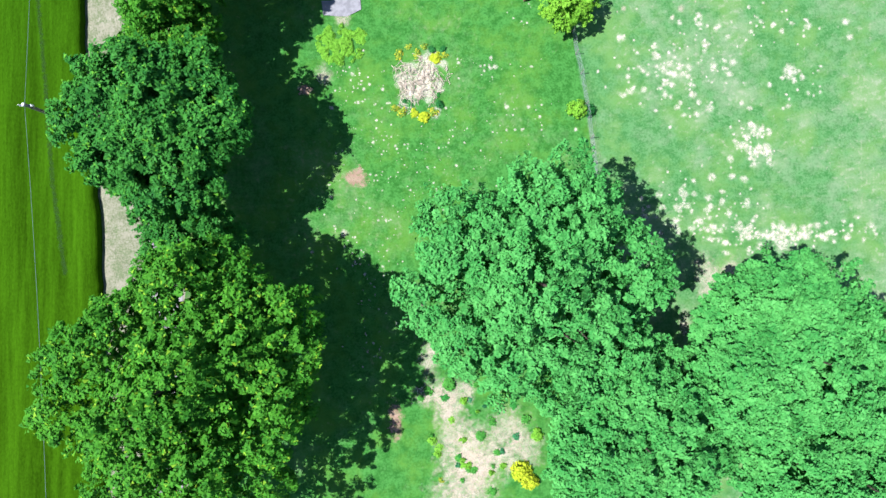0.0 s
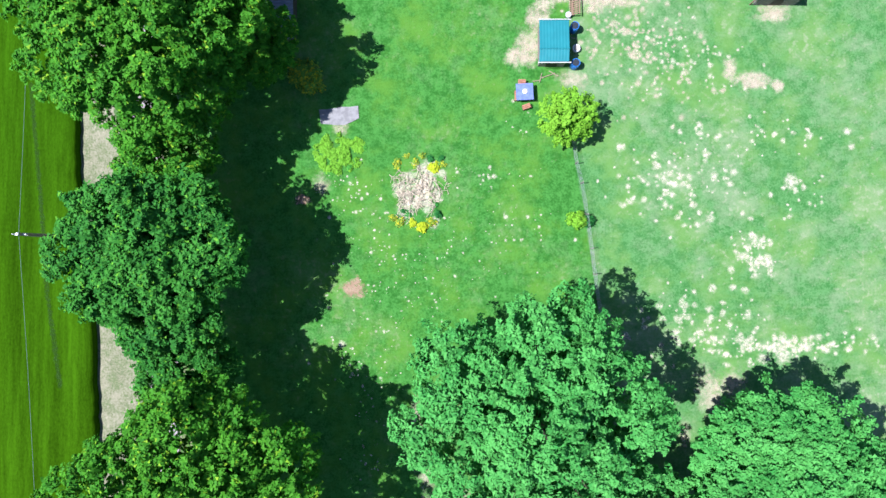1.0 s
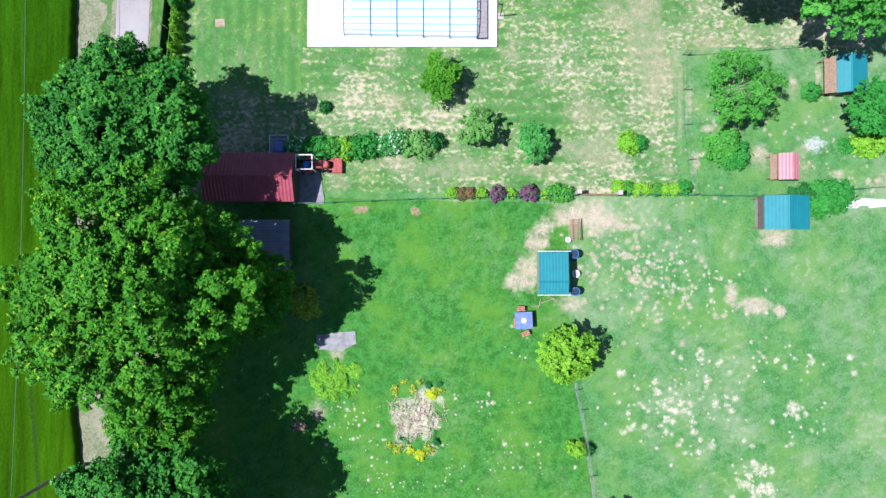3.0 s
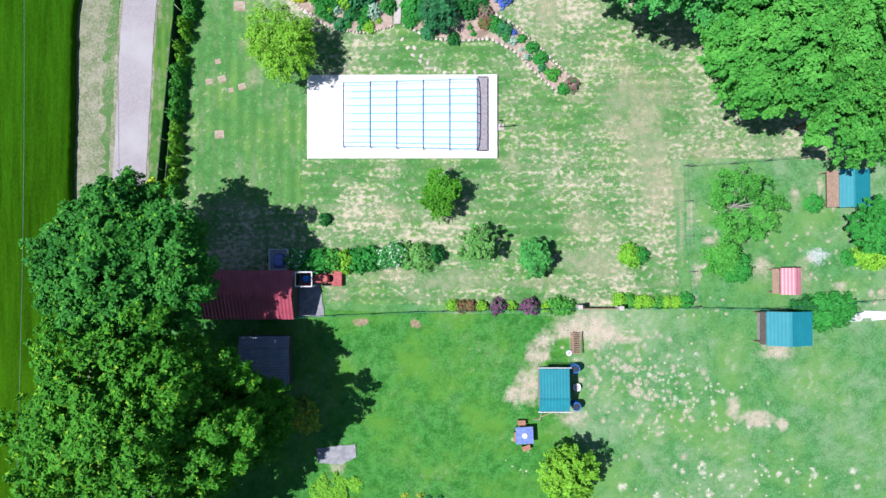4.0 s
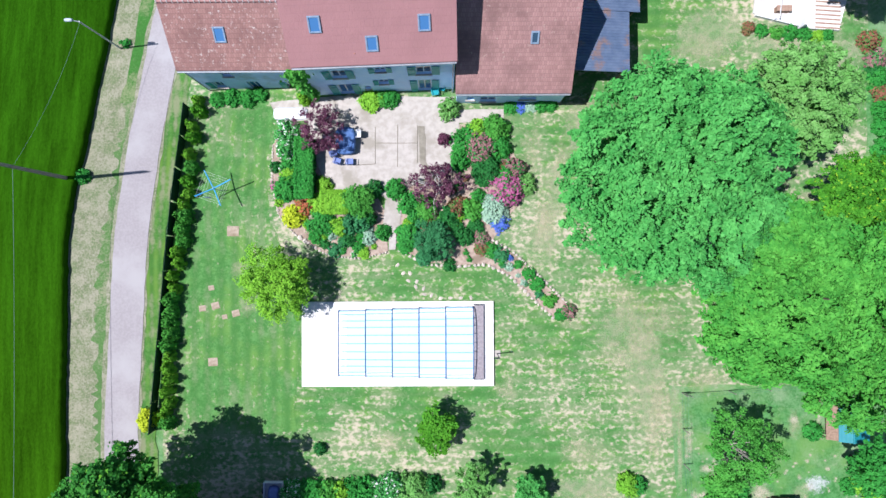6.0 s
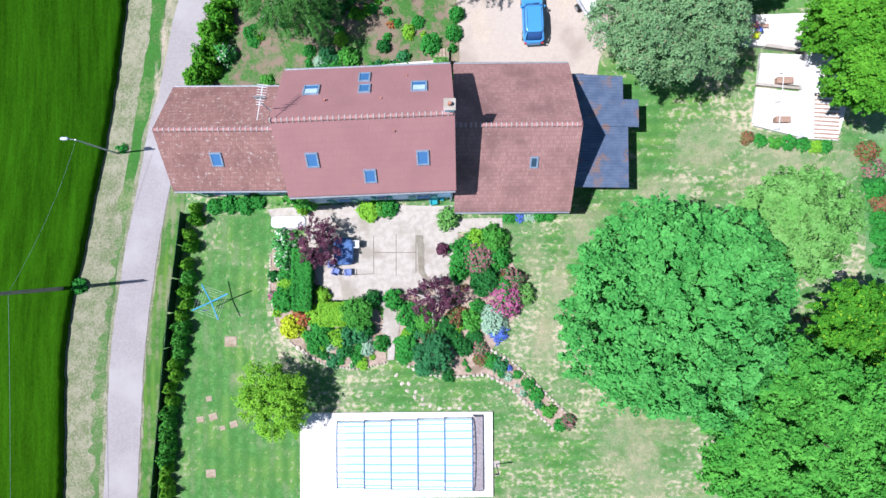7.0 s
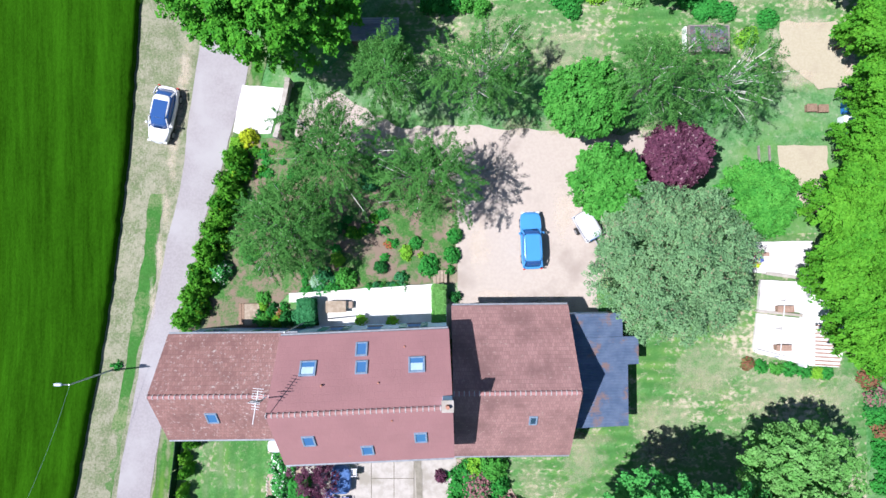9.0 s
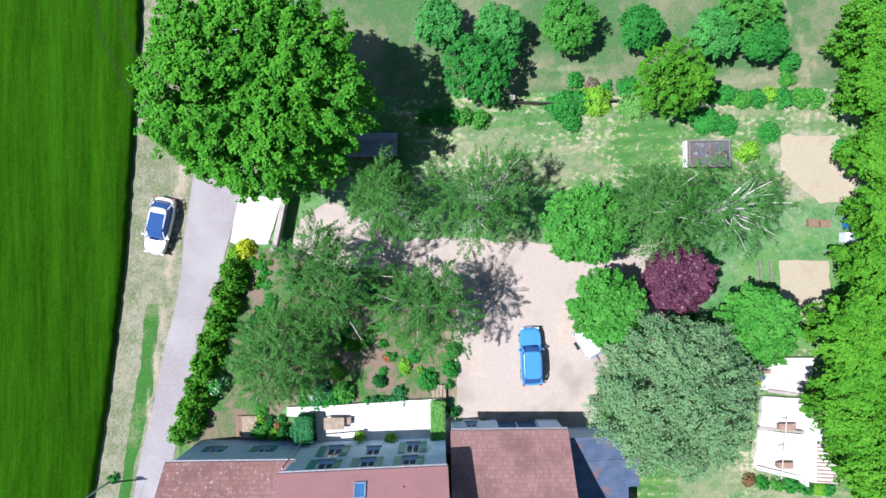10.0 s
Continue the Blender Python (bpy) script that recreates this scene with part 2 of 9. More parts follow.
grass("front_turf", (0.075, 0.20, 0.045), (0.040, 0.13, 0.026), (0.18, 0.18, 0.11), 0.38, 0.78, (0.22, 0.165, 0.125), (0.42, 0.60), fleck=0.7)
grass("lush_turf", (0.060, 0.19, 0.036), (0.034, 0.125, 0.022), (0.19, 0.23, 0.11), 0.44, 0.80, fleck=0.7)
grass("orchard_grass", (0.095, 0.20, 0.075), (0.060, 0.15, 0.045), (0.21, 0.22, 0.13), 0.40, 0.72, fleck=0.35, patch_scale=0.14)
grass("verge_lush", (0.105, 0.20, 0.065), (0.070, 0.155, 0.042), (0.25, 0.255, 0.16), 0.48, 0.85, fleck=0.8)
surface("asphalt", (0.276, 0.250, 0.252), (0.312, 0.286, 0.288), 6, 0.85, 0.25, 90, (0.35, 0.33, 0.328), 0.30, (0.42, 0.72))
surface("straw", (0.46, 0.385, 0.30), (0.60, 0.52, 0.42), 6, 0.9, 0.4, 40)
surface("gravel", (0.41, 0.35, 0.30), (0.44, 0.38, 0.326), 5, 0.9, 0.08, 60, (0.325, 0.272, 0.232), 0.28, (0.50, 0.72), dist=0.02)
surface("soil_pale", (0.30, 0.235, 0.17), (0.40, 0.325, 0.25), 4, 0.95, 0.7, 18, (0.24, 0.19, 0.12), 0.8, dist=0.05)
surface("soil_pink", (0.30, 0.19, 0.14), (0.38, 0.26, 0.20), 5, 0.95, 0.7, 18, dist=0.05)
surface("soil_bed", (0.31, 0.23, 0.18), (0.41, 0.32, 0.255), 4, 0.95, 0.6, 14, (0.23, 0.175, 0.125), 0.9, dist=0.05)
surface("concrete_pale", (0.37, 0.335, 0.295), (0.45, 0.41, 0.37), 2.5, 0.85, 0.25, 40, (0.30, 0.27, 0.225), 0.5)
surface("concrete_stain", (0.20, 0.18, 0.14), (0.26, 0.235, 0.19), 3, 0.85, 0.25, 40)
surface("concrete_grey", (0.20, 0.20, 0.21), (0.28, 0.28, 0.29), 3, 0.85, 0.3, 40)
surface("paving_white", (0.66, 0.64, 0.61), (0.74, 0.72, 0.69), 2.5, 0.7, 0.15, 50, (0.60, 0.57, 0.53), 0.6)
surface("terrace_pale", (0.58, 0.555, 0.53), (0.66, 0.635, 0.61), 2.5, 0.8, 0.2, 50, (0.50, 0.475, 0.45), 0.6)
surface("cover_blue", (0.045, 0.11, 0.28), (0.08, 0.16, 0.36), 5, 0.7, 0.4, 20)
surface("stone_edge", (0.42, 0.36, 0.30), (0.54, 0.475, 0.41), 5, 0.9, 0.5, 25, vary=0.35)
# house render: the blue of skylight on shaded walls is mixed into both colours
surface("render_white_skytint", (0.55, 0.75, 0.97), (0.61, 0.79, 0.98), 1.2, 0.85, 0.25, 40, (0.48, 0.62, 0.80), 0.6, (0.62, 0.82))
surface("render_old_skytint", (0.42, 0.57, 0.80), (0.50, 0.64, 0.85), 1.0, 0.9, 0.4, 25, (0.36, 0.44, 0.55), 0.7, (0.52, 0.72))
surface("timber", (0.20, 0.13, 0.09), (0.28, 0.19, 0.13), 9, 0.75, 0.4, 50)
surface("timber_grey", (0.20, 0.175, 0.16), (0.30, 0.265, 0.24), 9, 0.8, 0.4, 50, vary=0.3)
surface("timber_dark", (0.05, 0.045, 0.04), (0.09, 0.075, 0.06), 9, 0.8, 0.4, 50)
surface("bark", (0.06, 0.046, 0.035), (0.11, 0.086, 0.064), 8, 0.9, 0.8, 20)
surface("bark_birch", (0.56, 0.54, 0.50), (0.66, 0.64, 0.60), 6, 0.8, 0.3, 20, (0.16, 0.14, 0.12), 2.5, (0.62, 0.72))
surface("bark_grey", (0.26, 0.24, 0.21), (0.36, 0.34, 0.30), 8, 0.85, 0.5, 20)
surface("shutter_paint", (0.03, 0.27, 0.25), (0.045, 0.32, 0.30), 6, 0.5, 0.15, 40)
surface("screen_grey", (0.23, 0.20, 0.215), (0.31, 0.275, 0.285), 7, 0.7, 0.15, 40)
surface("screen_green", (0.006, 0.030, 0.022), (0.012, 0.045, 0.032), 6, 0.8, 0.2, 60)
surface("bar_blue", (0.17, 0.36, 0.52), (0.22, 0.42, 0.58), 5, 0.5, 0.1, 40)
surface("white_paint", (0.62, 0.62, 0.62), (0.70, 0.70, 0.70), 5, 0.5, 0.1, 40)
surface("cloud_glare_pale", (0.42, 0.56, 0.68), (0.48, 0.61, 0.72), 3, 0.5, 0.1, 30)
surface("grey_metal", (0.30, 0.32, 0.35), (0.38, 0.40, 0.43), 5, 0.45, 0.1, 40, metal=0.4)
surface("flashing", (0.20, 0.28, 0.38), (0.27, 0.35, 0.45), 5, 0.45, 0.1, 40, metal=0.2)
surface("rib_blue", (0.045, 0.085, 0.20), (0.07, 0.12, 0.25), 5, 0.45, 0.1, 40, metal=0.1)
surface("dark_metal", (0.035, 0.045, 0.06), (0.06, 0.07, 0.085), 5, 0.45, 0.1, 40, metal=0.4)
surface("lamp_shell", (0.34, 0.40, 0.45), (0.42, 0.48, 0.53), 5, 0.4, 0.1, 40)
surface("cable_grey", (0.10, 0.17, 0.17), (0.14, 0.22, 0.22), 5, 0.6, 0.1, 40)
surface("fence_green", (0.04, 0.16, 0.10), (0.06, 0.20, 0.13), 5, 0.5, 0.1, 40)
surface("plastic_blue", (0.02, 0.14, 0.46), (0.03, 0.18, 0.54), 5, 0.4, 0.1, 40)
surface("plastic_white", (0.62, 0.64, 0.68), (0.70, 0.71, 0.74), 5, 0.45, 0.1, 40)
surface("plastic_teal", (0.015, 0.26, 0.30), (0.02, 0.31, 0.35), 5, 0.4, 0.1, 40)
surface("cloth_blue", (0.12, 0.17, 0.40), (0.17, 0.23, 0.48), 4, 0.8, 0.3, 30)
surface("line_blue", (0.04, 0.30, 0.58), (0.06, 0.34, 0.64), 4, 0.5, 0.1, 30)
surface("tractor_red", (0.28, 0.045, 0.045), (0.36, 0.07, 0.065), 4, 0.5, 0.15, 30)
surface("rubber", (0.02, 0.02, 0.02), (0.035, 0.035, 0.035), 8, 0.85, 0.4, 60)
surface("car_white", (0.66, 0.66, 0.68), (0.70, 0.70, 0.71), 1, 0.22, 0.0, 40, spec=0.6)
surface("car_blue", (0.07, 0.29, 0.62), (0.075, 0.31, 0.66), 1, 0.28, 0.0, 40, metal=0.15, spec=0.6)
surface("lamp_red", (0.45, 0.02, 0.02), (0.5, 0.03, 0.03), 2, 0.25, 0.0, 40)
surface("sand_bed", (0.385, 0.335, 0.235), (0.42, 0.37, 0.27), 7, 0.95, 0.2, 30, (0.35, 0.295, 0.215), 0.6, (0.52, 0.75), dist=0.02)
surface("terracotta", (0.34, 0.15, 0.10), (0.42, 0.20, 0.13), 6, 0.75, 0.2, 30)
surface("pool_tile", (0.10, 0.40, 0.55), (0.14, 0.48, 0.62), 3, 0.3, 0.1, 30)
tiled("roof_new", (0.335, 0.165, 0.165), (0.345, 0.172, 0.171), (0.29, 0.155, 0.155), (0.54, 0.78), 0.34, 0.26, 0.22, 0.96)
tiled("roof_old", (0.25, 0.125, 0.11), (0.33, 0.175, 0.15), (0.50, 0.42, 0.38), (0.56, 0.68), 0.24, 0.17, 0.5, 0.75)
tiled("roof_east", (0.28, 0.152, 0.140), (0.365, 0.205, 0.188), (0.39, 0.29, 0.25), (0.58, 0.72), 0.22, 0.16, 0.75, 0.8)
surface("ridge_clay", (0.32, 0.16, 0.15), (0.38, 0.20, 0.185), 5, 0.8, 0.3, 30, vary=0.3)
surface("mortar", (0.42, 0.37, 0.36), (0.48, 0.43, 0.42), 6, 0.9, 0.4, 40)
ribbed("sheet_blue", (0.085, 0.125, 0.21), (0.13, 0.175, 0.27), 0.20, "Y", 0.5, 0.1, (0.22, 0.15, 0.14), (0.53, 0.66))
ribbed("sheet_teal", (0.006, 0.178, 0.212), (0.009, 0.205, 0.24), 0.22, "X", 0.65, depth=0.2)
ribbed("sheet_red", (0.25, 0.036, 0.062), (0.31, 0.056, 0.085), 0.25, "X", 0.5)
ribbed("sheet_pink", (0.46, 0.17, 0.20), (0.52, 0.22, 0.24), 0.22, "X", 0.5, depth=0.5)
ribbed("sheet_grey", (0.17, 0.19, 0.25), (0.23, 0.25, 0.30), 0.2, "Y", 0.6)
glassy("pane", (0.035, 0.07, 0.11))
glassy("pane_blue", (0.06, 0.17, 0.36))
glassy("car_glass", (0.03, 0.085, 0.25))
glassy("poly_clear", (0.80, 0.87, 0.92), 0.40, 0.22)
glassy("green_glass", (0.20, 0.20, 0.21), 0.62, 0.15)
surface("water", (0.05, 0.36, 0.58), (0.10, 0.46, 0.66), 0.8, 0.05, 0.1, 3, spec=0.6)

PALETTE = {
    "oak": ((0.026, 0.145, 0.013), (0.090, 0.316, 0.022), (0.22, 0.42, 0.025), 0.05),
    "oak_deep": ((0.019, 0.129, 0.021), (0.067, 0.276, 0.034), (0.13, 0.38, 0.03), 0.04),
    "maple": ((0.037, 0.231, 0.044), (0.119, 0.427, 0.097), None, 0),
    "ash_tree": ((0.034, 0.206, 0.028), (0.116, 0.396, 0.056), None, 0),
    "lime": ((0.125, 0.34, 0.025), (0.25, 0.52, 0.045), None, 0),
    "willow": ((0.095, 0.292, 0.052), (0.198, 0.413, 0.120), None, 0),
    "birch": ((0.024, 0.124, 0.020), (0.108, 0.292, 0.062), None, 0),
    "cedar": ((0.112, 0.245, 0.106), (0.228, 0.40, 0.180), (0.27, 0.25, 0.15), 0.05),
    "green": ((0.024, 0.189, 0.030), (0.060, 0.318, 0.052), None, 0),
    "boundary": ((0.048, 0.211, 0.015), (0.122, 0.357, 0.026), None, 0),
    "dark": ((0.014, 0.11, 0.025), (0.040, 0.21, 0.045), None, 0),
    "bright": ((0.043, 0.228, 0.029), (0.110, 0.374, 0.058), None, 0),
    "meadow": ((0.119, 0.340, 0.027), (0.221, 0.493, 0.045), None, 0),
    "gold": ((0.33, 0.43, 0.02), (0.54, 0.63, 0.03), None, 0),
    "rust": ((0.18, 0.08, 0.05), (0.30, 0.14, 0.08), (0.08, 0.22, 0.05), 0.3),
    "scarlet": ((0.34, 0.08, 0.04), (0.45, 0.16, 0.08), (0.10, 0.24, 0.04), 0.25),
    "purple": ((0.068, 0.023, 0.046), (0.194, 0.069, 0.118), (0.32, 0.20, 0.23), 0.05),
    "violet": ((0.13, 0.04, 0.11), (0.24, 0.09, 0.19), (0.06, 0.18, 0.05), 0.2),
    "pink": ((0.34, 0.08, 0.20), (0.50, 0.17, 0.30), (0.05, 0.20, 0.05), 0.25),
    "dusty": ((0.26, 0.12, 0.13), (0.38, 0.20, 0.20), (0.06, 0.22, 0.06), 0.4),
    "blue": ((0.06, 0.12, 0.45), (0.13, 0.21, 0.62), (0.05, 0.20, 0.05), 0.15),
    "silver": ((0.24, 0.40, 0.28), (0.38, 0.54, 0.40), None, 0),
    "bluegreen": ((0.024, 0.155, 0.053), (0.067, 0.267, 0.101), None, 0),
    "linden": ((0.034, 0.189, 0.015), (0.107, 0.370, 0.026), None, 0),
    "white": ((0.045, 0.25, 0.055), (0.10, 0.38, 0.09), (0.70, 0.72, 0.66), 0.16),
    "broom": ((0.10, 0.26, 0.04), (0.22, 0.38, 0.05), (0.52, 0.50, 0.03), 0.28),
}
for _n, (_a, _b, _c, _s) in PALETTE.items():
    leafy("leaf_" + _n, _a, _b, _c, _s)


def worn(name, c1, c2, scale=3.0, most=1.0, grain=2.6, rim=(0.20, 0.85)):
    """Bare ground that breaks up into the turf at its rim, by the mesh's own fade."""
    m = surface(name, c1, c2, scale, 0.95, 0.25, 20.0, dist=0.02)
    nodes, links = m.node_tree.nodes, m.node_tree.links
    co = nodes.new("ShaderNodeTexCoord").outputs["Object"]
    at = nodes.new("ShaderNodeAttribute")
    at.attribute_name = "fade"
    n = math_node(nodes, links, "SUBTRACT", noise_node(nodes, links, co, grain, 7, 0.7), 0.5)
    f = ramp_node(nodes, links, math_node(nodes, links, "ADD", at.outputs["Fac"], math_node(nodes, links, "MULTIPLY", n, 2.2)), *rim)
    crumb = ramp_node(nodes, links, noise_node(nodes, links, co, 8.0, 5, 0.7), 0.34, 0.56)
    f = math_node(nodes, links, "MULTIPLY", f, math_node(nodes, links, "MULTIPLY_ADD", crumb, 0.45))
    f.node.inputs[1].links[0].from_node.inputs[2].default_value = 0.55
    f = math_node(nodes, links, "MULTIPLY", f, most)
    mx = nodes.new("ShaderNodeMixShader")
    tr = nodes.new("ShaderNodeBsdfTransparent")
    links.new(f, mx.inputs[0])
    links.new(tr.outputs[0], mx.inputs[1])
    links.new(nodes["Principled BSDF"].outputs[0], mx.inputs[2])
    links.new(mx.outputs[0], nodes["Material Output"].inputs["Surface"])
    return m


worn("worn_sand", (0.38, 0.32, 0.245), (0.44, 0.38, 0.30), 3.0, 0.85, 1.7, (0.05, 1.15))
worn("worn_gravel", (0.40, 0.345, 0.275), (0.47, 0.41, 0.34), 2.0, 0.8, 1.2, (0.0, 1.3))
worn("worn_pink", (0.27, 0.17, 0.12), (0.34, 0.23, 0.17))
worn("worn_straw", (0.42, 0.39, 0.30), (0.55, 0.505, 0.42), 4.0, 0.9, 3.4, (0.05, 1.15))
worn("worn_dry", (0.25, 0.255, 0.15), (0.34, 0.305, 0.21), 3.0, 0.68, 1.8, (0.05, 1.2))
worn("worn_pale", (0.155, 0.235, 0.105), (0.25, 0.26, 0.16), 1.6, 0.85, 1.4)
worn("track_and_wire_shade", (0.008, 0.036, 0.001), (0.014, 0.050, 0.001), 3.0, 0.75, 3.0)
worn("worn_ash", (0.38, 0.40, 0.40), (0.52, 0.53, 0.53), 3.0, 0.8, 3.5)


# ---------------------------------------------------------------- building helpers
def part(name, bm, material, parent=None, label=""):
    """Links a bmesh as one mesh object, under a thing or a part."""
    me = bpy.data.meshes.new(name)
    bm.normal_update()
    bm.to_mesh(me)
    bm.free()
    me.materials.append(MATS[material])
    ob = new(name, me)
    ob.parent = parent
    return tagged(ob, label)


def thing(name, x, y, label, category, group="", turn=0.0, z=None, kind=""):
    ob = new(name)
    ob.empty_display_size = 0.2
    ob.matrix_basis = pose(x, y, ground_z(x, y) if z is None else z, 0, 0, turn)
    return tagged(ob, label, category, group, kind)


def box(bm, x0, x1, y0, y1, z0, z1, bevel=0.0):
    r = bmesh.ops.create_cube(bm, size=1.0)
    m = Matrix.Translation(((x0 + x1) / 2, (y0 + y1) / 2, (z0 + z1) / 2)) @ Matrix.Diagonal((x1 - x0, y1 - y0, z1 - z0, 1))
    bmesh.ops.transform(bm, matrix=m, verts=r["verts"])
    if bevel:
        edges = {e for v in r["verts"] for e in v.link_edges}
        bmesh.ops.bevel(bm, geom=list(edges), offset=bevel, segments=2, affect="EDGES", profile=0.5)
    return bm


def boxed(*a, **k):
    return box(bmesh.new(), *a, **k)


def tube(bm, a, b, r0, r1=None, seg=8):
    a, b = Vector(a), Vector(b)
    d = b - a
    r = bmesh.ops.create_cone(bm, cap_ends=True, segments=seg, radius1=r0, radius2=r0 if r1 is None else r1, depth=d.length)
    m = Matrix.Translation((a + b) / 2) @ d.to_track_quat("Z", "Y").to_matrix().to_4x4()
    bmesh.ops.transform(bm, matrix=m, verts=r["verts"])
    return bm


def tubed(*a, **k):
    return tube(bmesh.new(), *a, **k)


def plan_edge(corners, step=0.8, rough=0.12, seed=0):
    """A closed outline through the corners, with a slightly uneven edge."""
    rng = random.Random(seed)
    out = []
    for (x0, y0), (x1, y1) in zip(corners, corners[1:] + corners[:1]):
        n = max(1, int(math.hypot(x1 - x0, y1 - y0) / step))
        for i in range(n):
            u = i / n
            j = rough if i else rough * 0.4
            out.append((x0 + (x1 - x0) * u + rng.uniform(-j, j), y0 + (y1 - y0) * u + rng.uniform(-j, j)))
    return out


def sheet(name, corners, material, lift, rough=0.12, step=0.8, seed=0, skirt=0.0, parent=None):
    """A covering laid over the ground, following its fall."""
    bm = bmesh.new()
    vs = [bm.verts.new((x, y, 0)) for x, y in plan_edge(corners, step, rough, seed)]
    edges = [bm.edges.new((a, b)) for a, b in zip(vs, vs[1:] + vs[:1])]
    bmesh.ops.triangle_fill(bm, edges=edges, use_beauty=True)
    for _ in range(5):
        long = [e for e in bm.edges if e.calc_length() > 2.6]
        if not long:
            break
        bmesh.ops.subdivide_edges(bm, edges=long, cuts=1)
        bmesh.ops.triangulate(bm, faces=[f for f in bm.faces if len(f.verts) > 3])
    rim = [e for e in bm.edges if e.is_boundary]
    for v in bm.verts:
        v.co.z = ground_z(v.co.x, v.co.y) + lift
    bm.normal_update()
    down = [f for f in bm.faces if f.normal.z < 0]
    if down:
        bmesh.ops.reverse_faces(bm, faces=down)
    if skirt:
        g = bmesh.ops.extrude_edge_only(bm, edges=rim)
        for v in (q for q in g["geom"] if isinstance(q, bmesh.types.BMVert)):
            v.co.z -= skirt
    ob = part(name, bm, material, parent)
    return ob


def raw_mesh(name, verts, faces_per, material):
    """A mesh of loose polygons that all have the same number of corners."""
    n = len(verts)
    me = bpy.data.meshes.new(name)
    me.vertices.add(n)
    me.vertices.foreach_set("co", np.asarray(verts, np.float32).ravel())
    k = n // faces_per
    me.loops.add(n)
    me.loops.foreach_set("vertex_index", np.arange(n, dtype=np.int32))
    me.polygons.add(k)
    me.polygons.foreach_set("loop_start", np.arange(0, n, faces_per, dtype=np.int32))
    me.update(calc_edges=True)
    me.materials.append(MATS[material])
    return me


def unit(v):
    return v / np.maximum(1e-9, np.linalg.norm(v, axis=-1, keepdims=True))


def crown_mesh(name, material, seed, r, up, down, clumps, leaves, leaf, clump_r, centre=0.0, lobes=7, ragged=0.25, flat=0.75, low=-0.45, inner=0.12, long=1.6):
    """Foliage: clumps of small leaves over a lobed dome, with gaps between the clumps."""
    g = np.random.default_rng(seed)
    d = unit(g.normal(size=(clumps * 4, 3)))
    d = d[d[:, 2] > low][:clumps]
    knobs = unit(g.normal(size=(lobes, 3)) * (1, 1, 0.6))
    swell = (np.clip(d @ knobs.T, 0, 1) ** 6 * g.uniform(0.5, 1.0, lobes)).max(axis=1)
    rad = (1 - ragged) + ragged * swell + g.uniform(-0.10, 0.07, len(d))
    rad *= np.where(g.random(len(d)) < 0.30, g.uniform(0.60, 0.86, len(d)), 1.0)
    size = np.where(d[:, 2:3] > 0, up, down)
    c = d * rad[:, None] * np.concatenate([np.full_like(size, r), np.full_like(size, r), size], axis=1)
    cr = clump_r * g.uniform(0.65, 1.35, len(d))
    k = g.integers(0, len(d), leaves)
    twig = unit(g.normal(size=(len(d), 9, 3)) + 0.6 * d[:, None, :] + (0, 0, 0.35))
    o = twig[k, g.integers(0, 9, leaves)]
    pos = c[k] + (o * g.uniform(0.30, 1.0, (leaves, 1)) ** 0.5 + 0.24 * g.normal(size=(leaves, 3))) * cr[k][:, None] * (1, 1, flat)
    deep = g.random(leaves) < inner
    pos[deep] *= g.uniform(0.35, 0.8, (deep.sum(), 1))
    nrm = unit(0.85 * o + 0.3 * d[k] + (0, 0, 0.5) + 0.38 * g.normal(size=(leaves, 3)))
    t = unit(np.cross(nrm, g.normal(size=(leaves, 3))))
    b = np.cross(nrm, t)
    s = leaf * g.uniform(0.6, 1.35, leaves)[:, None]
    t, b = t * s * long / 2, b * s / 2
    pos[:, 2] += centre
    pos[:, 2] = np.maximum(pos[:, 2], 0.02)
    q = np.stack([pos - t, pos - b * 0.9 + t * 0.1, pos + t, pos + b * 0.9 + t * 0.1], axis=1)
    return raw_mesh(name, q.reshape(-1, 3), 4, material), c


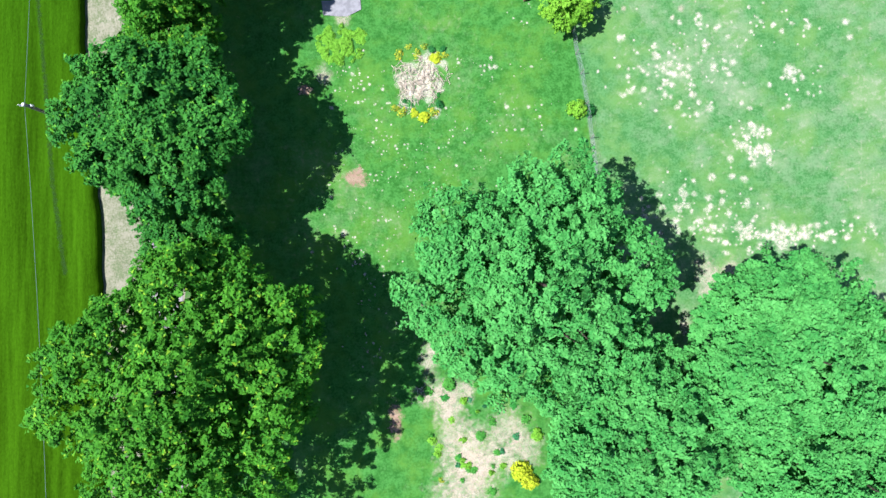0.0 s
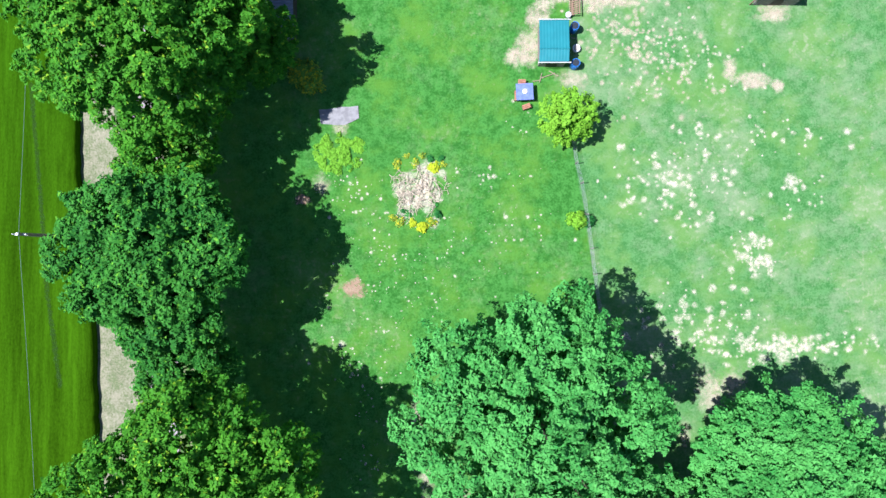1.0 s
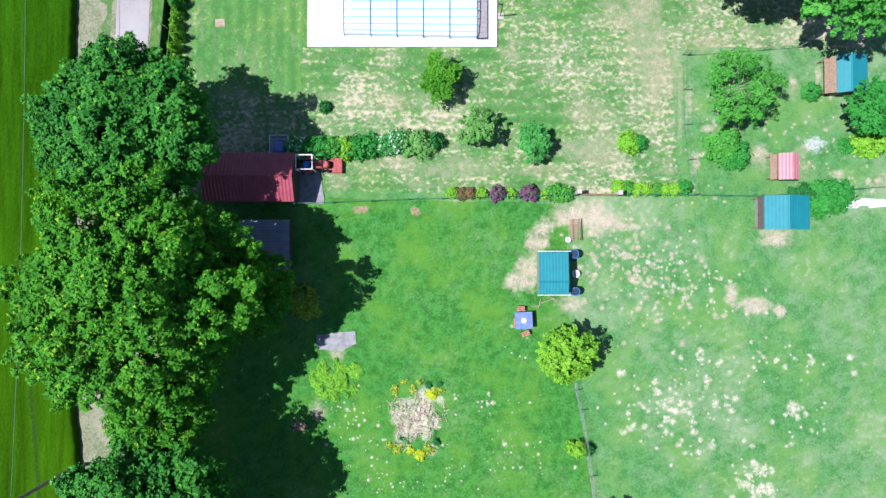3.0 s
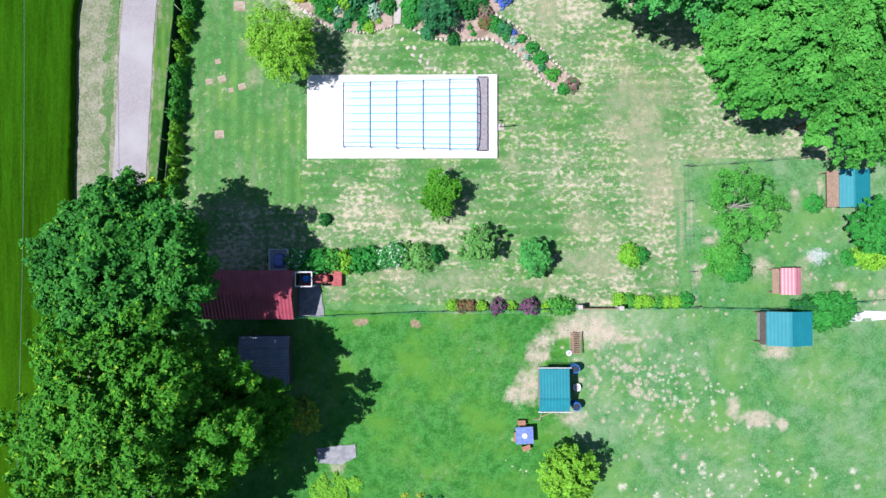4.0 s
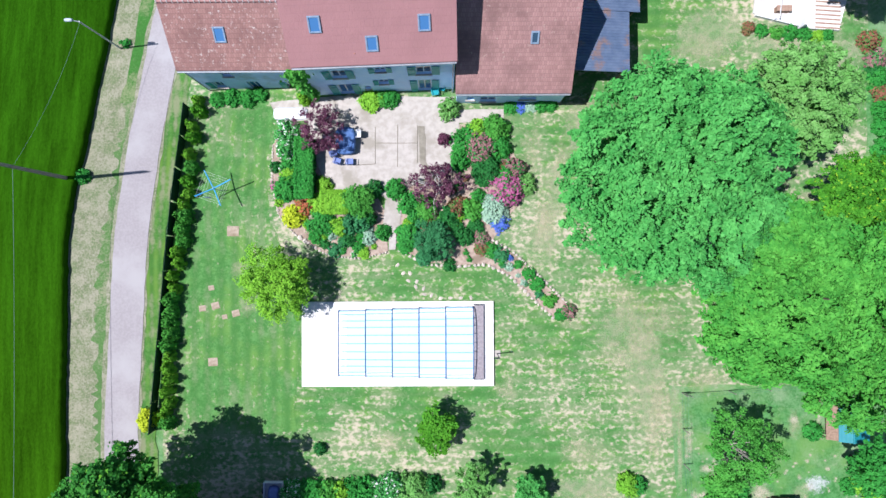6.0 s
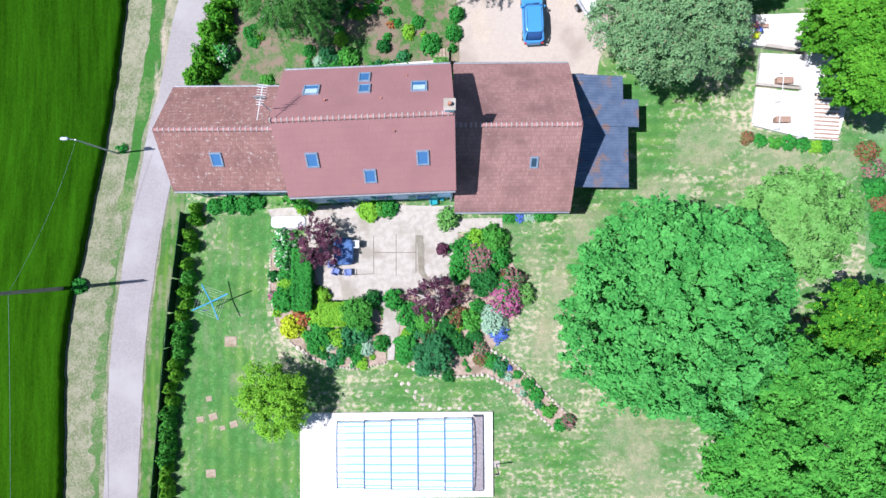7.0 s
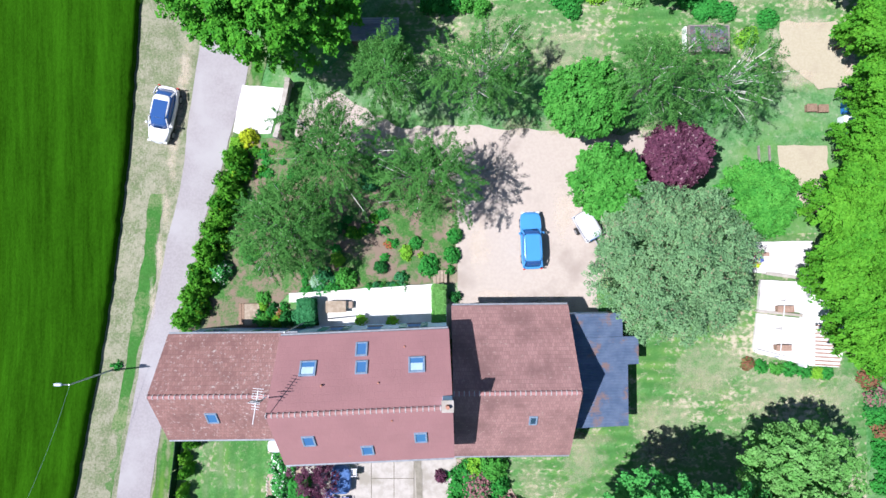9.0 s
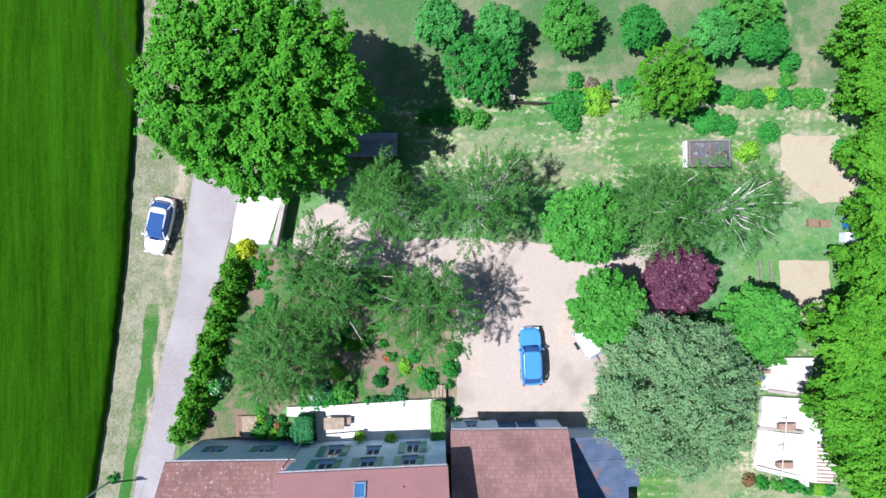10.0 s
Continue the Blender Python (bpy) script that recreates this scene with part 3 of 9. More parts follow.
def spray_mesh(name, material, seed, r, up, down, sprays, leaves, leaf, length, centre=0.0, lobes=40, ragged=0.25, low=-0.8, width=0.42, thick=0.14, droop=0.2, fill=0.05, slim=0.62, deep_share=0.35, jitter=0.55):
    """Foliage of leafy twigs: flat sprays of single leaves that reach outwards over a billowing dome, and a coarse shaded inside."""
    g = np.random.default_rng(seed)
    r, up = r - 0.3 * length, up - 0.2 * length
    d = unit(g.normal(size=(sprays * 5, 3)))
    d = d[(d[:, 2] > -0.15) | ((d[:, 2] > low) & (g.random(len(d)) < 0.45))][:sprays]
    knobs = unit(g.normal(size=(lobes, 3)) * (1, 1, 0.75) + (0, 0, 0.2))
    near = d @ knobs.T
    own = near.argmax(axis=1)
    gap = np.arccos(np.clip(near.max(axis=1), -1, 1)) * lobes ** 0.5 / 2.5
    bulge = np.sqrt(np.clip(1 - gap ** 2, 0, 1)) * g.uniform(0.25, 1.0, lobes)[own]
    rad = (0.98 - ragged) + ragged * bulge + g.uniform(-0.05, 0.04, len(d))
    rad *= np.where(g.random(len(d)) < deep_share, g.uniform(0.66, 0.95, len(d)), 1.0)
    tall = np.where(d[:, 2:3] > 0, up, down)
    c = d * rad[:, None] * np.concatenate([np.full_like(tall, r), np.full_like(tall, r), tall], axis=1)
    ax = unit((0.8 * unit(d - 0.8 * knobs[own]) + 0.5 * d + 0.45 * g.normal(size=d.shape)) * (1, 1, 0.55) - (0, 0, droop))
    side = unit(np.cross(ax, (0, 0, 1) + 0.3 * g.normal(size=d.shape)))
    top = np.cross(side, ax)
    reach = length * g.uniform(0.6, 1.4, len(d))
    k = g.integers(0, len(d), leaves)
    u = g.random(leaves) ** 0.85
    w = g.uniform(-1, 1, leaves) * width * (1 - 0.7 * u)
    lk = reach[k][:, None]
    pos = c[k] + lk * (ax[k] * (u - 0.4)[:, None] + side[k] * w[:, None] + top[k] * g.normal(0, thick, (leaves, 1)) - (0, 0, 1) * (droop * 0.8 * u ** 2)[:, None])
    nrm = unit(0.5 * top[k] + 0.65 * unit(d - 0.82 * knobs[own])[k] + (0, 0, 0.25) + jitter * g.normal(size=(leaves, 3)))
    t = unit(np.cross(nrm, np.cross(ax[k] * 0.8 + side[k] * np.sign(w)[:, None] * 0.8 + 0.5 * g.normal(size=(leaves, 3)), nrm)))
    size = leaf * g.uniform(0.6, 1.4, leaves)
    m = int(fill * leaves)
    e = unit(g.normal(size=(m * 3, 3)))
    e = e[e[:, 2] > -0.8][:m]
    m = len(e)
    tall = np.where(e[:, 2:3] > 0, up, down)
    pe = e * g.uniform(0.30, 0.80, (m, 1)) * (1 - 0.75 * ragged) * np.concatenate([np.full_like(tall, r), np.full_like(tall, r), tall], axis=1)
    ne = unit(g.normal(size=(m, 3)) + (0, 0, 0.6))
    pos, nrm, size = np.concatenate([pos, pe]), np.concatenate([nrm, ne]), np.concatenate([size, leaf * g.uniform(1.8, 2.8, m)])
    t = np.concatenate([t, unit(np.cross(ne, g.normal(size=(m, 3))))])
    b = np.cross(nrm, t) * (size * slim / 2)[:, None]
    t = t * (size * 0.6)[:, None]
    pos[:, 2] = np.maximum(pos[:, 2] + centre, 0.05)
    q = np.stack([pos - t, pos + t * 0.5 - b, pos + t * 0.5 + b], axis=1)
    return raw_mesh(name, q.reshape(-1, 3), 3, material), c


def limb(bm, pts, r0, r1, seg=6):
    """A bent, tapering branch through the points."""
    n = len(pts) - 1
    for i in range(n):
        tube(bm, pts[i], pts[i + 1], r0 + (r1 - r0) * i / n, r0 + (r1 - r0) * (i + 1) / n, seg)


def bent_tube(pts, r0, r1, seg=6):
    """One unbroken tube through the points."""
    bm = bmesh.new()
    rings = []
    for i, p in enumerate(pts):
        d = (pts[min(i + 1, len(pts) - 1)] - pts[max(i - 1, 0)]).normalized()
        q = d.to_track_quat("Z", "Y")
        r = r0 + (r1 - r0) * i / (len(pts) - 1)
        rings.append([bm.verts.new(p + q @ Vector((r * math.cos(2 * math.pi * k / seg), r * math.sin(2 * math.pi * k / seg), 0))) for k in range(seg)])
    for a, b in zip(rings, rings[1:]):
        for k in range(seg):
            bm.faces.new((a[k], a[(k + 1) % seg], b[(k + 1) % seg], b[k]))
    return bm


def tree(x, y, r, mid, palette, label, seed, up=None, down=None, leaves=26000, clumps=240, leaf=0.24, clump_r=None, bark="bark",
         ragged=0.25, branches=9, low=-0.8, name="tree", category="tree", group="", thick=None, lobes=40, reach=0.93, twig=0.07, width=0.42, droop=0.2, fill=0.05, slim=0.62, jitter=0.55, spread=0.14):
    """A tapered trunk with limbs, and a crown of leaf clumps whose widest ring is at the height mid."""
    up, down = up or r * 0.7, down or min(mid * 0.8, r * 0.6)
    root = thing(name, x, y, label, category, group)
    me, c = spray_mesh("crown", "leaf_" + palette, seed, r, up, down, clumps, leaves, leaf, clump_r or 0.9, mid, lobes, ragged, low, width, spread, droop, fill, slim, jitter=jitter)
    crown = new("crown", me)
    crown.parent = root
    rng = random.Random(seed)
    bm = bmesh.new()
    th = thick or max(0.05, r * 0.045)
    fork = mid * 0.55
    lean = Vector((rng.uniform(-0.1, 0.1) * r, rng.uniform(-0.1, 0.1) * r, fork))
    limb(bm, [Vector((0, 0, -0.15)), Vector((0, 0, 0.12)), lean * 0.5, lean], th * 1.35, th * 0.75, 9)
    limb(bm, [lean, Vector((lean.x * 0.6, lean.y * 0.6, mid)), Vector((lean.x * 0.3, lean.y * 0.3, mid + up * 0.75))], th * 0.75, th * 0.12, 7)
    for i in range(branches):
        tip = Vector(c[rng.randrange(len(c))]) * reach + Vector((0, 0, mid))
        start = lean * rng.uniform(0.75, 1.0) + Vector((0, 0, rng.uniform(0, 0.35) * mid * 0.5))
        bend = start.lerp(tip, 0.5) + Vector((rng.uniform(-1, 1), rng.uniform(-1, 1), rng.uniform(-0.2, 0.8))) * r * 0.11
        limb(bm, [start, bend, tip], th * 0.42, th * twig, 5)
    part("trunk", bm, bark, root)
    return root


SHRUB_MESH = {}
SHRUB_NAME = {
    "green": "leafy green garden shrub", "meadow": "low fresh yellow-green tuft of weeds", "boundary": "yellow-green leafy hedge bush", "dark": "dark green clipped evergreen shrub", "bright": "bright green rounded garden shrub",
    "lime": "yellow-green leafy shrub", "gold": "golden yellow rounded shrub", "rust": "rust-brown leaved shrub", "scarlet": "orange-red flowering shrub",
    "purple": "dark purple-leaved shrub", "violet": "violet-purple leaved bush", "pink": "crimson-pink flowering azalea bush", "dusty": "dusty pink flowering bush",
    "blue": "blue flowering low bush", "silver": "silver-grey leaved shrub", "bluegreen": "blue-green conifer shrub", "white": "green shrub with white blossom",
    "broom": "broom bush with yellow flowers", "oak": "green leafy bush", "ash_tree": "fresh green leafy bush", "birch": "grey-green feathery bush", "willow": "pale green feathery bush"}


def shrub(x, y, r, h, palette, where="in the garden bed", group="", dense=1.0, kind_name="shrub", ragged=0.22):
    """A bush that is leafy to the ground, with a few stems."""
    size = 0 if r < 0.45 else 1 if r < 0.95 else 2
    key = (palette, size, (int(x * 7) + int(y * 5)) % 2, ragged)
    if key not in SHRUB_MESH:
        n, cl, lf = ((420, 34, 0.24), (1300, 60, 0.16), (2800, 90, 0.115))[size]
        me, _ = crown_mesh("foliage", "leaf_" + palette, len(SHRUB_MESH) + 71, 1.0, 1.0, 0.9, cl, n, lf, 0.26, 0.0, 6, ragged, 0.9, -0.05, 0.1)
        bm = bmesh.new()
        for k in range(4):
            a = k * 1.7
            tube(bm, (0.08 * math.cos(a), 0.08 * math.sin(a), -0.05), (0.45 * math.cos(a), 0.45 * math.sin(a), 0.7), 0.035, 0.012, 5)
        stems = bpy.data.meshes.new("woody_base")
        bm.to_mesh(stems)
        bm.free()
        stems.materials.append(MATS["bark"])
        SHRUB_MESH[key] = (me, stems)
    me, stems = SHRUB_MESH[key]
    if group:
        kind_name = "hedge_shrub"
    elif palette in ("pink", "dusty", "blue", "scarlet", "white", "broom", "gold"):
        kind_name = "flowering_shrub"
    elif palette in ("dark", "bluegreen"):
        kind_name = "evergreen_shrub"
    root = thing(kind_name, x, y, SHRUB_NAME[palette] + " " + where, "shrub", group)
    a = new("foliage", me)
    a.parent = root
    b = new("woody_base", stems)
    b.parent = root
    root.matrix_basis = root.matrix_basis @ pose(0, 0, 0, 0, 0, (x * 131 + y * 57) % 360) @ Matrix.Diagonal((r, r, h, 1))
    return root

# ---------------------------------------------------------------- ground, field, lane
def steps(a, b, s):
    n = int(round((b - a) / s))
    return [a + (b - a) * i / n for i in range(n + 1)]


def build_ground():
    xs = [-900, -400, -150] + steps(-70, 70, 1.4) + [150, 400, 900]
    ys = [-900, -400, -120] + steps(-45, 125, 1.4) + [200, 450, 900]
    bm = bmesh.new()
    rows = [[bm.verts.new((x, y, ground_z(x, y))) for x in xs] for y in ys]
    for a, b in zip(rows, rows[1:]):
        for i in range(len(xs) - 1):
            bm.faces.new((a[i], a[i + 1], b[i + 1], b[i]))
    tagged(part("ground", bm, "pasture_turf"), "bright green pasture with dry patches", "grass", kind="structure")


FIELD_EDGE = [(-24.9, -45), (-24.7, -15), (-25.4, 2.4), (-26.7, 15), (-26.9, 37), (-26.75, 51), (-25.6, 61), (-24.0, 72), (-22.7, 82), (-21.6, 97), (-20.8, 125)]


def field_edge(y):
    for (x0, y0), (x1, y1) in zip(FIELD_EDGE, FIELD_EDGE[1:]):
        if y0 <= y <= y1:
            return x0 + (x1 - x0) * (y - y0) / (y1 - y0)
    return FIELD_EDGE[-1][0]


def build_field():
    rng = random.Random(5)
    ys = steps(-45, 125, 0.5)
    offs = [0.0, 0.06, 0.25] + [0.25 + 0.5 * k for k in range(1, 36)] + [30, 60, 200]
    bm = bmesh.new()
    rows = []
    for y in ys:
        e = field_edge(y) + rng.uniform(-0.06, 0.06)
        row = []
        for k, o in enumerate(offs):
            x = e - o
            track = 1.0 if not (abs(x + 31.5 - 0.02 * y) < 0.3) else 0.94
            top = (0.0, 0.48, 0.62)[k] if k < 3 else 0.64
            row.append(bm.verts.new((x, y, ground_z(x, y) + top * track + (rng.uniform(-0.05, 0.05) if k > 1 else 0))))
        rows.append(row)
    for a, b in zip(rows, rows[1:]):
        for i in range(len(offs) - 1):
            bm.faces.new((a[i], b[i], b[i + 1], a[i + 1]))
    for f in bm.faces:
        f.smooth = True
    tagged(part("field", bm, "crop"), "dense green cereal crop in drilled rows", "crop field", kind="structure")


def lane_mid(y):
    pts = [(-45, -19.6), (0, -20.6), (20, -22.3), (37, -22.9), (48, -22.4), (58, -21.7), (66, -20.6), (74, -18.8), (81, -17.0), (88, -15.6), (100, -13.0), (125, -8.0)]
    for (y0, x0), (y1, x1) in zip(pts, pts[1:]):
        if y0 <= y <= y1:
            u = (y - y0) / (y1 - y0)
            return x0 + (x1 - x0) * (u * u * (3 - 2 * u) * 0.3 + u * 0.7)
    return pts[-1][1]


def lane_half(y):
    return 1.22 + 0.75 * smooth(76, 88, y)


def strip(name, left, right, y0, y1, material, lift, edge=0.05, cuts=4, seed=1, step=0.7):
    rng = random.Random(seed)
    bm = bmesh.new()
    rows = []
    for y in steps(y0, y1, step):
        a, b = left(y) + rng.uniform(-edge, edge), right(y) + rng.uniform(-edge, edge)
        rows.append([bm.verts.new((a + (b - a) * i / cuts, y, ground_z(a + (b - a) * i / cuts, y) + lift)) for i in range(cuts + 1)])
    for p, q in zip(rows, rows[1:]):
        for i in range(cuts):
            bm.faces.new((p[i], p[i + 1], q[i + 1], q[i]))
    return part(name, bm, material)


build_ground()
build_field()
tagged(strip("verge", lambda y: field_edge(y) - 0.3, lambda y: lane_mid(y) - 0.9, -45, 125, "verge_turf", 0.03, 0.03, 6), "mown dry grass verge beside the lane", "grass verge", kind="structure")
tagged(strip("verge_green", lambda y: lane_mid(y) - lane_half(y) - 0.85 - 0.2 * math.sin(y * 0.31), lambda y: lane_mid(y) - 0.9, 12, 62, "verge_lush", 0.05, 0.32, 3, 3, 0.3), "lush green strip of grass along the lane", "grass verge", kind="structure")
tagged(strip("verge_green", lambda y: -22.62 + 0.148 * (y - 68.0) + 0.1 * math.sin(y * 0.7), lambda y: -21.42 + 0.131 * (y - 68.0) + 0.1 * math.sin(y * 0.9), 61, 78.4, "lush_turf", 0.055, 0.09, 3, 8, 0.5), "bright green mown strip in the verge", "grass verge", kind="structure")
tagged(strip("verge_east", lambda y: lane_mid(y) + 0.9, lambda y: lane_mid(y) + lane_half(y) + 1.3, -45, 90, "verge_grass", 0.05, 0.12, 4, 4), "green grass strip between lane and hedge", "grass verge", kind="structure")
tagged(strip("lane_shoulder", lambda y: lane_mid(y) - lane_half(y) - 0.28, lambda y: lane_mid(y) + lane_half(y) + 0.15, -45, 125, "verge_turf", 0.065, 0.09, 4, 6), "stony shoulder of the lane", "road edge", kind="structure")
tagged(strip("road", lambda y: lane_mid(y) - lane_half(y), lambda y: lane_mid(y) + lane_half(y), -45, 125, "asphalt", 0.09, 0.03, 4, 2), "narrow pale grey asphalt lane", "road", kind="structure")

# greener paddock west of the pasture fence
tagged(sheet("paddock", [(-19.0, -30), (12, -30), (12.36, -1.87), (11.19, 5.13), (10.38, 11.33), (9.65, 15.07), (9.16, 22.02), (9.18, 28.55), (-19.5, 29.4)], "paddock_turf", 0.03, 0.12, 1.4, 2), "lush green paddock grass", "grass", kind="structure")
# mown garden around the house
tagged(sheet("lawn", [(-19.9, 29.6), (17.2, 29.3), (16.6, 40.0), (31, 40), (31, 75), (14, 75), (9, 71), (-18.5, 70.0), (-19.6, 52)], "mown_turf", 0.03, 0.1, 1.5, 3), "mown lawn with dry pale patches", "lawn", kind="structure")
tagged(sheet("lawn_west", [(-19.7, 36.8), (-10.2, 36.8), (-10.1, 47.5), (-12.3, 52.0), (-12.3, 60.5), (-18.9, 60.5), (-19.5, 50)], "mown_turf_west", 0.04, 0.25, 1.2, 13), "mown lawn strip beside the lane hedge", "lawn", kind="structure")
tagged(sheet("lawn_north", [(-8.5, 86.6), (30.5, 86.6), (30.5, 93.2), (-2, 93.2)], "mown_turf", 0.03, 0.2, 1.2, 4), "mown lawn with dry patches behind the trees", "lawn", kind="structure")
tagged(sheet("orchard_turf", [(-8, 93.4), (31, 93.4), (31, 124), (-8, 124)], "orchard_grass", 0.03, 0.2, 1.5, 4), "orchard grass worn to bare earth in places", "grass", kind="structure")
tagged(sheet("courtyard", [(-9.55, 84.49), (-7.26, 85.84), (-2.27, 83.00), (2.16, 82.95), (6.42, 82.79), (12.39, 82.18), (16.16, 82.41), (17.13, 75.62), (13.90, 74.55), (12.25, 72.11), (11.39, 67.50), (0.78, 67.51), (0.67, 69.68), (2.04, 70.49), (1.55, 75.69), (1.84, 78.83), (-2.29, 80.51), (-7.86, 81.40), (-10.14, 82.54)], "gravel", 0.06, 0.18, 0.7, 5), "pale beige gravel courtyard", "courtyard", kind="structure")
tagged(sheet("garden_soil", [(-14.47, 82.59), (-10.72, 82.26), (-7.86, 81.26), (-2.29, 80.38), (1.70, 78.69), (1.90, 71.70), (-10.79, 70.81), (-13.14, 67.95), (-18.56, 67.95), (-16.52, 74.99)], "front_turf", 0.06, 0.18, 0.8, 6), "thin grass and soil under the birches", "garden bed", kind="structure")

# ---------------------------------------------------------------- house
def slab_from(corners, thick):
    """A flat plate from four top corners, thickened downwards."""
    bm = bmesh.new()
    t = [bm.verts.new(c) for c in corners]
    b = [bm.verts.new(Vector(c) - Vector((0, 0, thick))) for c in corners]
    bm.faces.new(t)
    bm.faces.new(b[::-1])
    for i in range(4):
        bm.faces.new((t[i], b[i], b[(i + 1) % 4], t[(i + 1) % 4]))
    bmesh.ops.recalc_face_normals(bm, faces=bm.faces)
    return bm


def wall_holes(u0, u1, z0, z1, holes):
    """The pieces of a wall between its openings."""
    us = sorted({u0, u1, *[v for h in holes for v in h[:2]]})
    zs = sorted({z0, z1, *[v for h in holes for v in h[2:4]]})
    out = []
    for a, b in zip(us, us[1:]):
        run = None
        for c, d in zip(zs, zs[1:]):
            if any(h[0] <= a and b <= h[1] and h[2] <= c and d <= h[3] for h in holes):
                if run:
                    out.append((a, b, *run))
                run = None
            else:
                run = (run[0], d) if run else (c, d)
        if run:
            out.append((a, b, *run))
    return out


def house_block(root, x0, x1, y0, y1, base, eave, ridge, material, wall_mat, south, north, over=0.25, gable=0.12, ridge_n=32):
    """Walls with openings through them, gables, two roof slopes and ridge tiles."""
    ym = (y0 + y1) / 2
    th = 0.42
    rise = (ridge - eave) / (ym - y0)
    wy0, wy1 = y0 + over, y1 - over
    top = eave + over * rise - 0.12
    for nm, a, b, holes in (("wall", wy0, wy0 + th, south), ("wall", wy1 - th, wy1, north)):
        bm = bmesh.new()
        for u0, u1, z0, z1 in wall_holes(x0 + gable, x1 - gable, base, top, holes):
            box(bm, u0, u1, a, b, z0, z1)
        part(nm, bm, wall_mat, root)
    for a, b in ((x0 + gable, x0 + gable + th), (x1 - gable - th, x1 - gable)):
        bm = bmesh.new()
        prof = [(wy0 + th + 0.003, base), (wy1 - th - 0.003, base), (wy1 - th - 0.003, top + th * rise), (ym, ridge - 0.14), (wy0 + th + 0.003, top + th * rise)]
        f = [[bm.verts.new((x, y, z)) for y, z in prof] for x in (a, b)]
        bm.faces.new(f[0][::-1])
        bm.faces.new(f[1])
        for i in range(5):
            bm.faces.new((f[0][i], f[0][(i + 1) % 5], f[1][(i + 1) % 5], f[1][i]))
        bmesh.ops.recalc_face_normals(bm, faces=bm.faces)
        part("gable_wall", bm, wall_mat, root)
    part("roof_slope", slab_from([(x0, y0, eave), (x1, y0, eave), (x1, ym, ridge), (x0, ym, ridge)], 0.14), material, root)
    part("roof_slope", slab_from([(x0, ym, ridge), (x1, ym, ridge), (x1, y1, eave), (x0, y1, eave)], 0.14), material, root)
    for y in (y0 - 0.07, y1 + 0.07):
        bm = tubed((x0 + 0.05, y, eave - 0.10), (x1 - 0.05, y, eave - 0.10), 0.065)
        part("gutter", bm, "grey_metal", root, "grey zinc gutter")
    n = ridge_n
    L = (x1 - x0 - 0.1) / n
    me = None
    for i in range(n):
        xa = x0 + 0.05 + i * L
        if me is None:
            bm = bmesh.new()
            for k in range(6):
                a0, a1 = math.pi * k / 6, math.pi * (k + 1) / 6
                v = [bm.verts.new((xx, 0.125 * math.cos(a), 0.10 * math.sin(a))) for xx, a in ((0.02, a0), (L - 0.05, a0), (L - 0.05, a1), (0.02, a1))]
                bm.faces.new(v)
            bmesh.ops.remove_doubles(bm, verts=bm.verts, dist=0.001)
            me = bpy.data.meshes.new("ridge_tile")
            bm.to_mesh(me)
            bm.free()
            me.materials.append(MATS["ridge_clay"])
            bm = tubed((-0.035, 0, 0.0), (0.025, 0, 0.0), 0.14, seg=10)
            box(bm, -0.035, 0.025, -0.15, 0.15, -0.10, 0.0)
            mo = bpy.data.meshes.new("mortar_joint")
            bm.to_mesh(mo)
            bm.free()
            mo.materials.append(MATS["mortar"])
        for nm, data in (("ridge_tile", me), ("mortar_joint", mo)):
            o = new(nm, data)
            o.parent = root
            o.location = (xa, ym, ridge - 0.01)


def opening(root, x0, x1, z0, z1, y, out, shutters=0, door=False, sill=True):
    """A window or glazed door set back in the wall, with open shutters on its two sides. out: -1 south face, 1 north face."""
    dep = y - out * 0.16
    lo, hi = sorted((dep, dep - out * 0.07))
    w = new("window" if not door else "glazed_door")
    w.parent = root
    fr = bmesh.new()
    for a, b, c, d in ((x0, x0 + 0.07, z0, z1), (x1 - 0.07, x1, z0, z1), (x0 + 0.07, x1 - 0.07, z0, z0 + 0.07), (x0 + 0.07, x1 - 0.07, z1 - 0.07, z1), ((x0 + x1) / 2 - 0.04, (x0 + x1) / 2 + 0.04, z0 + 0.07, z1 - 0.07)):
        box(fr, a, b, lo, hi, c, d)
    part("casement", fr, "white_paint", w)
    for a, b in ((x0 + 0.07, (x0 + x1) / 2 - 0.04), ((x0 + x1) / 2 + 0.04, x1 - 0.07)):
        part("pane", boxed(a, b, dep - 0.02 - out * 0.035, dep - out * 0.035 + 0.0, z0 + 0.07, z1 - 0.07), "pane_blue" if door else "pane", w)
    if sill and not door:
        a, b = sorted((y - out * 0.16, y + out * 0.10))
        part("sill", boxed(x0 - 0.08, x1 + 0.08, a, b, z0 - 0.09, z0 - 0.004), "concrete_pale", w)
    if shutters:
        wd = (x1 - x0) / 2 + 0.02
        for side, hx in ((-1, x0 - 0.03), (1, x1 + 0.03)):
            if shutters == 2 and side == 1 or shutters == 3 and side == -1:
                continue
            s = bmesh.new()
            box(s, 0, wd, -0.022, 0.022, z0 - 0.03, z1 + 0.03, 0.008)
            for f in (0.18, 0.82):
                zz = z0 + (z1 - z0) * f
                box(s, 0.02, wd - 0.02, 0.022, 0.045, zz - 0.05, zz + 0.05)
            o = part("shutter", s, "shutter_paint", w, "teal green wooden shutter")
            swing = out * side * 3
            o.matrix_basis = pose(hx, y + out * 0.05, 0, 0, 0, swing if side > 0 else 180 + swing)
    return w


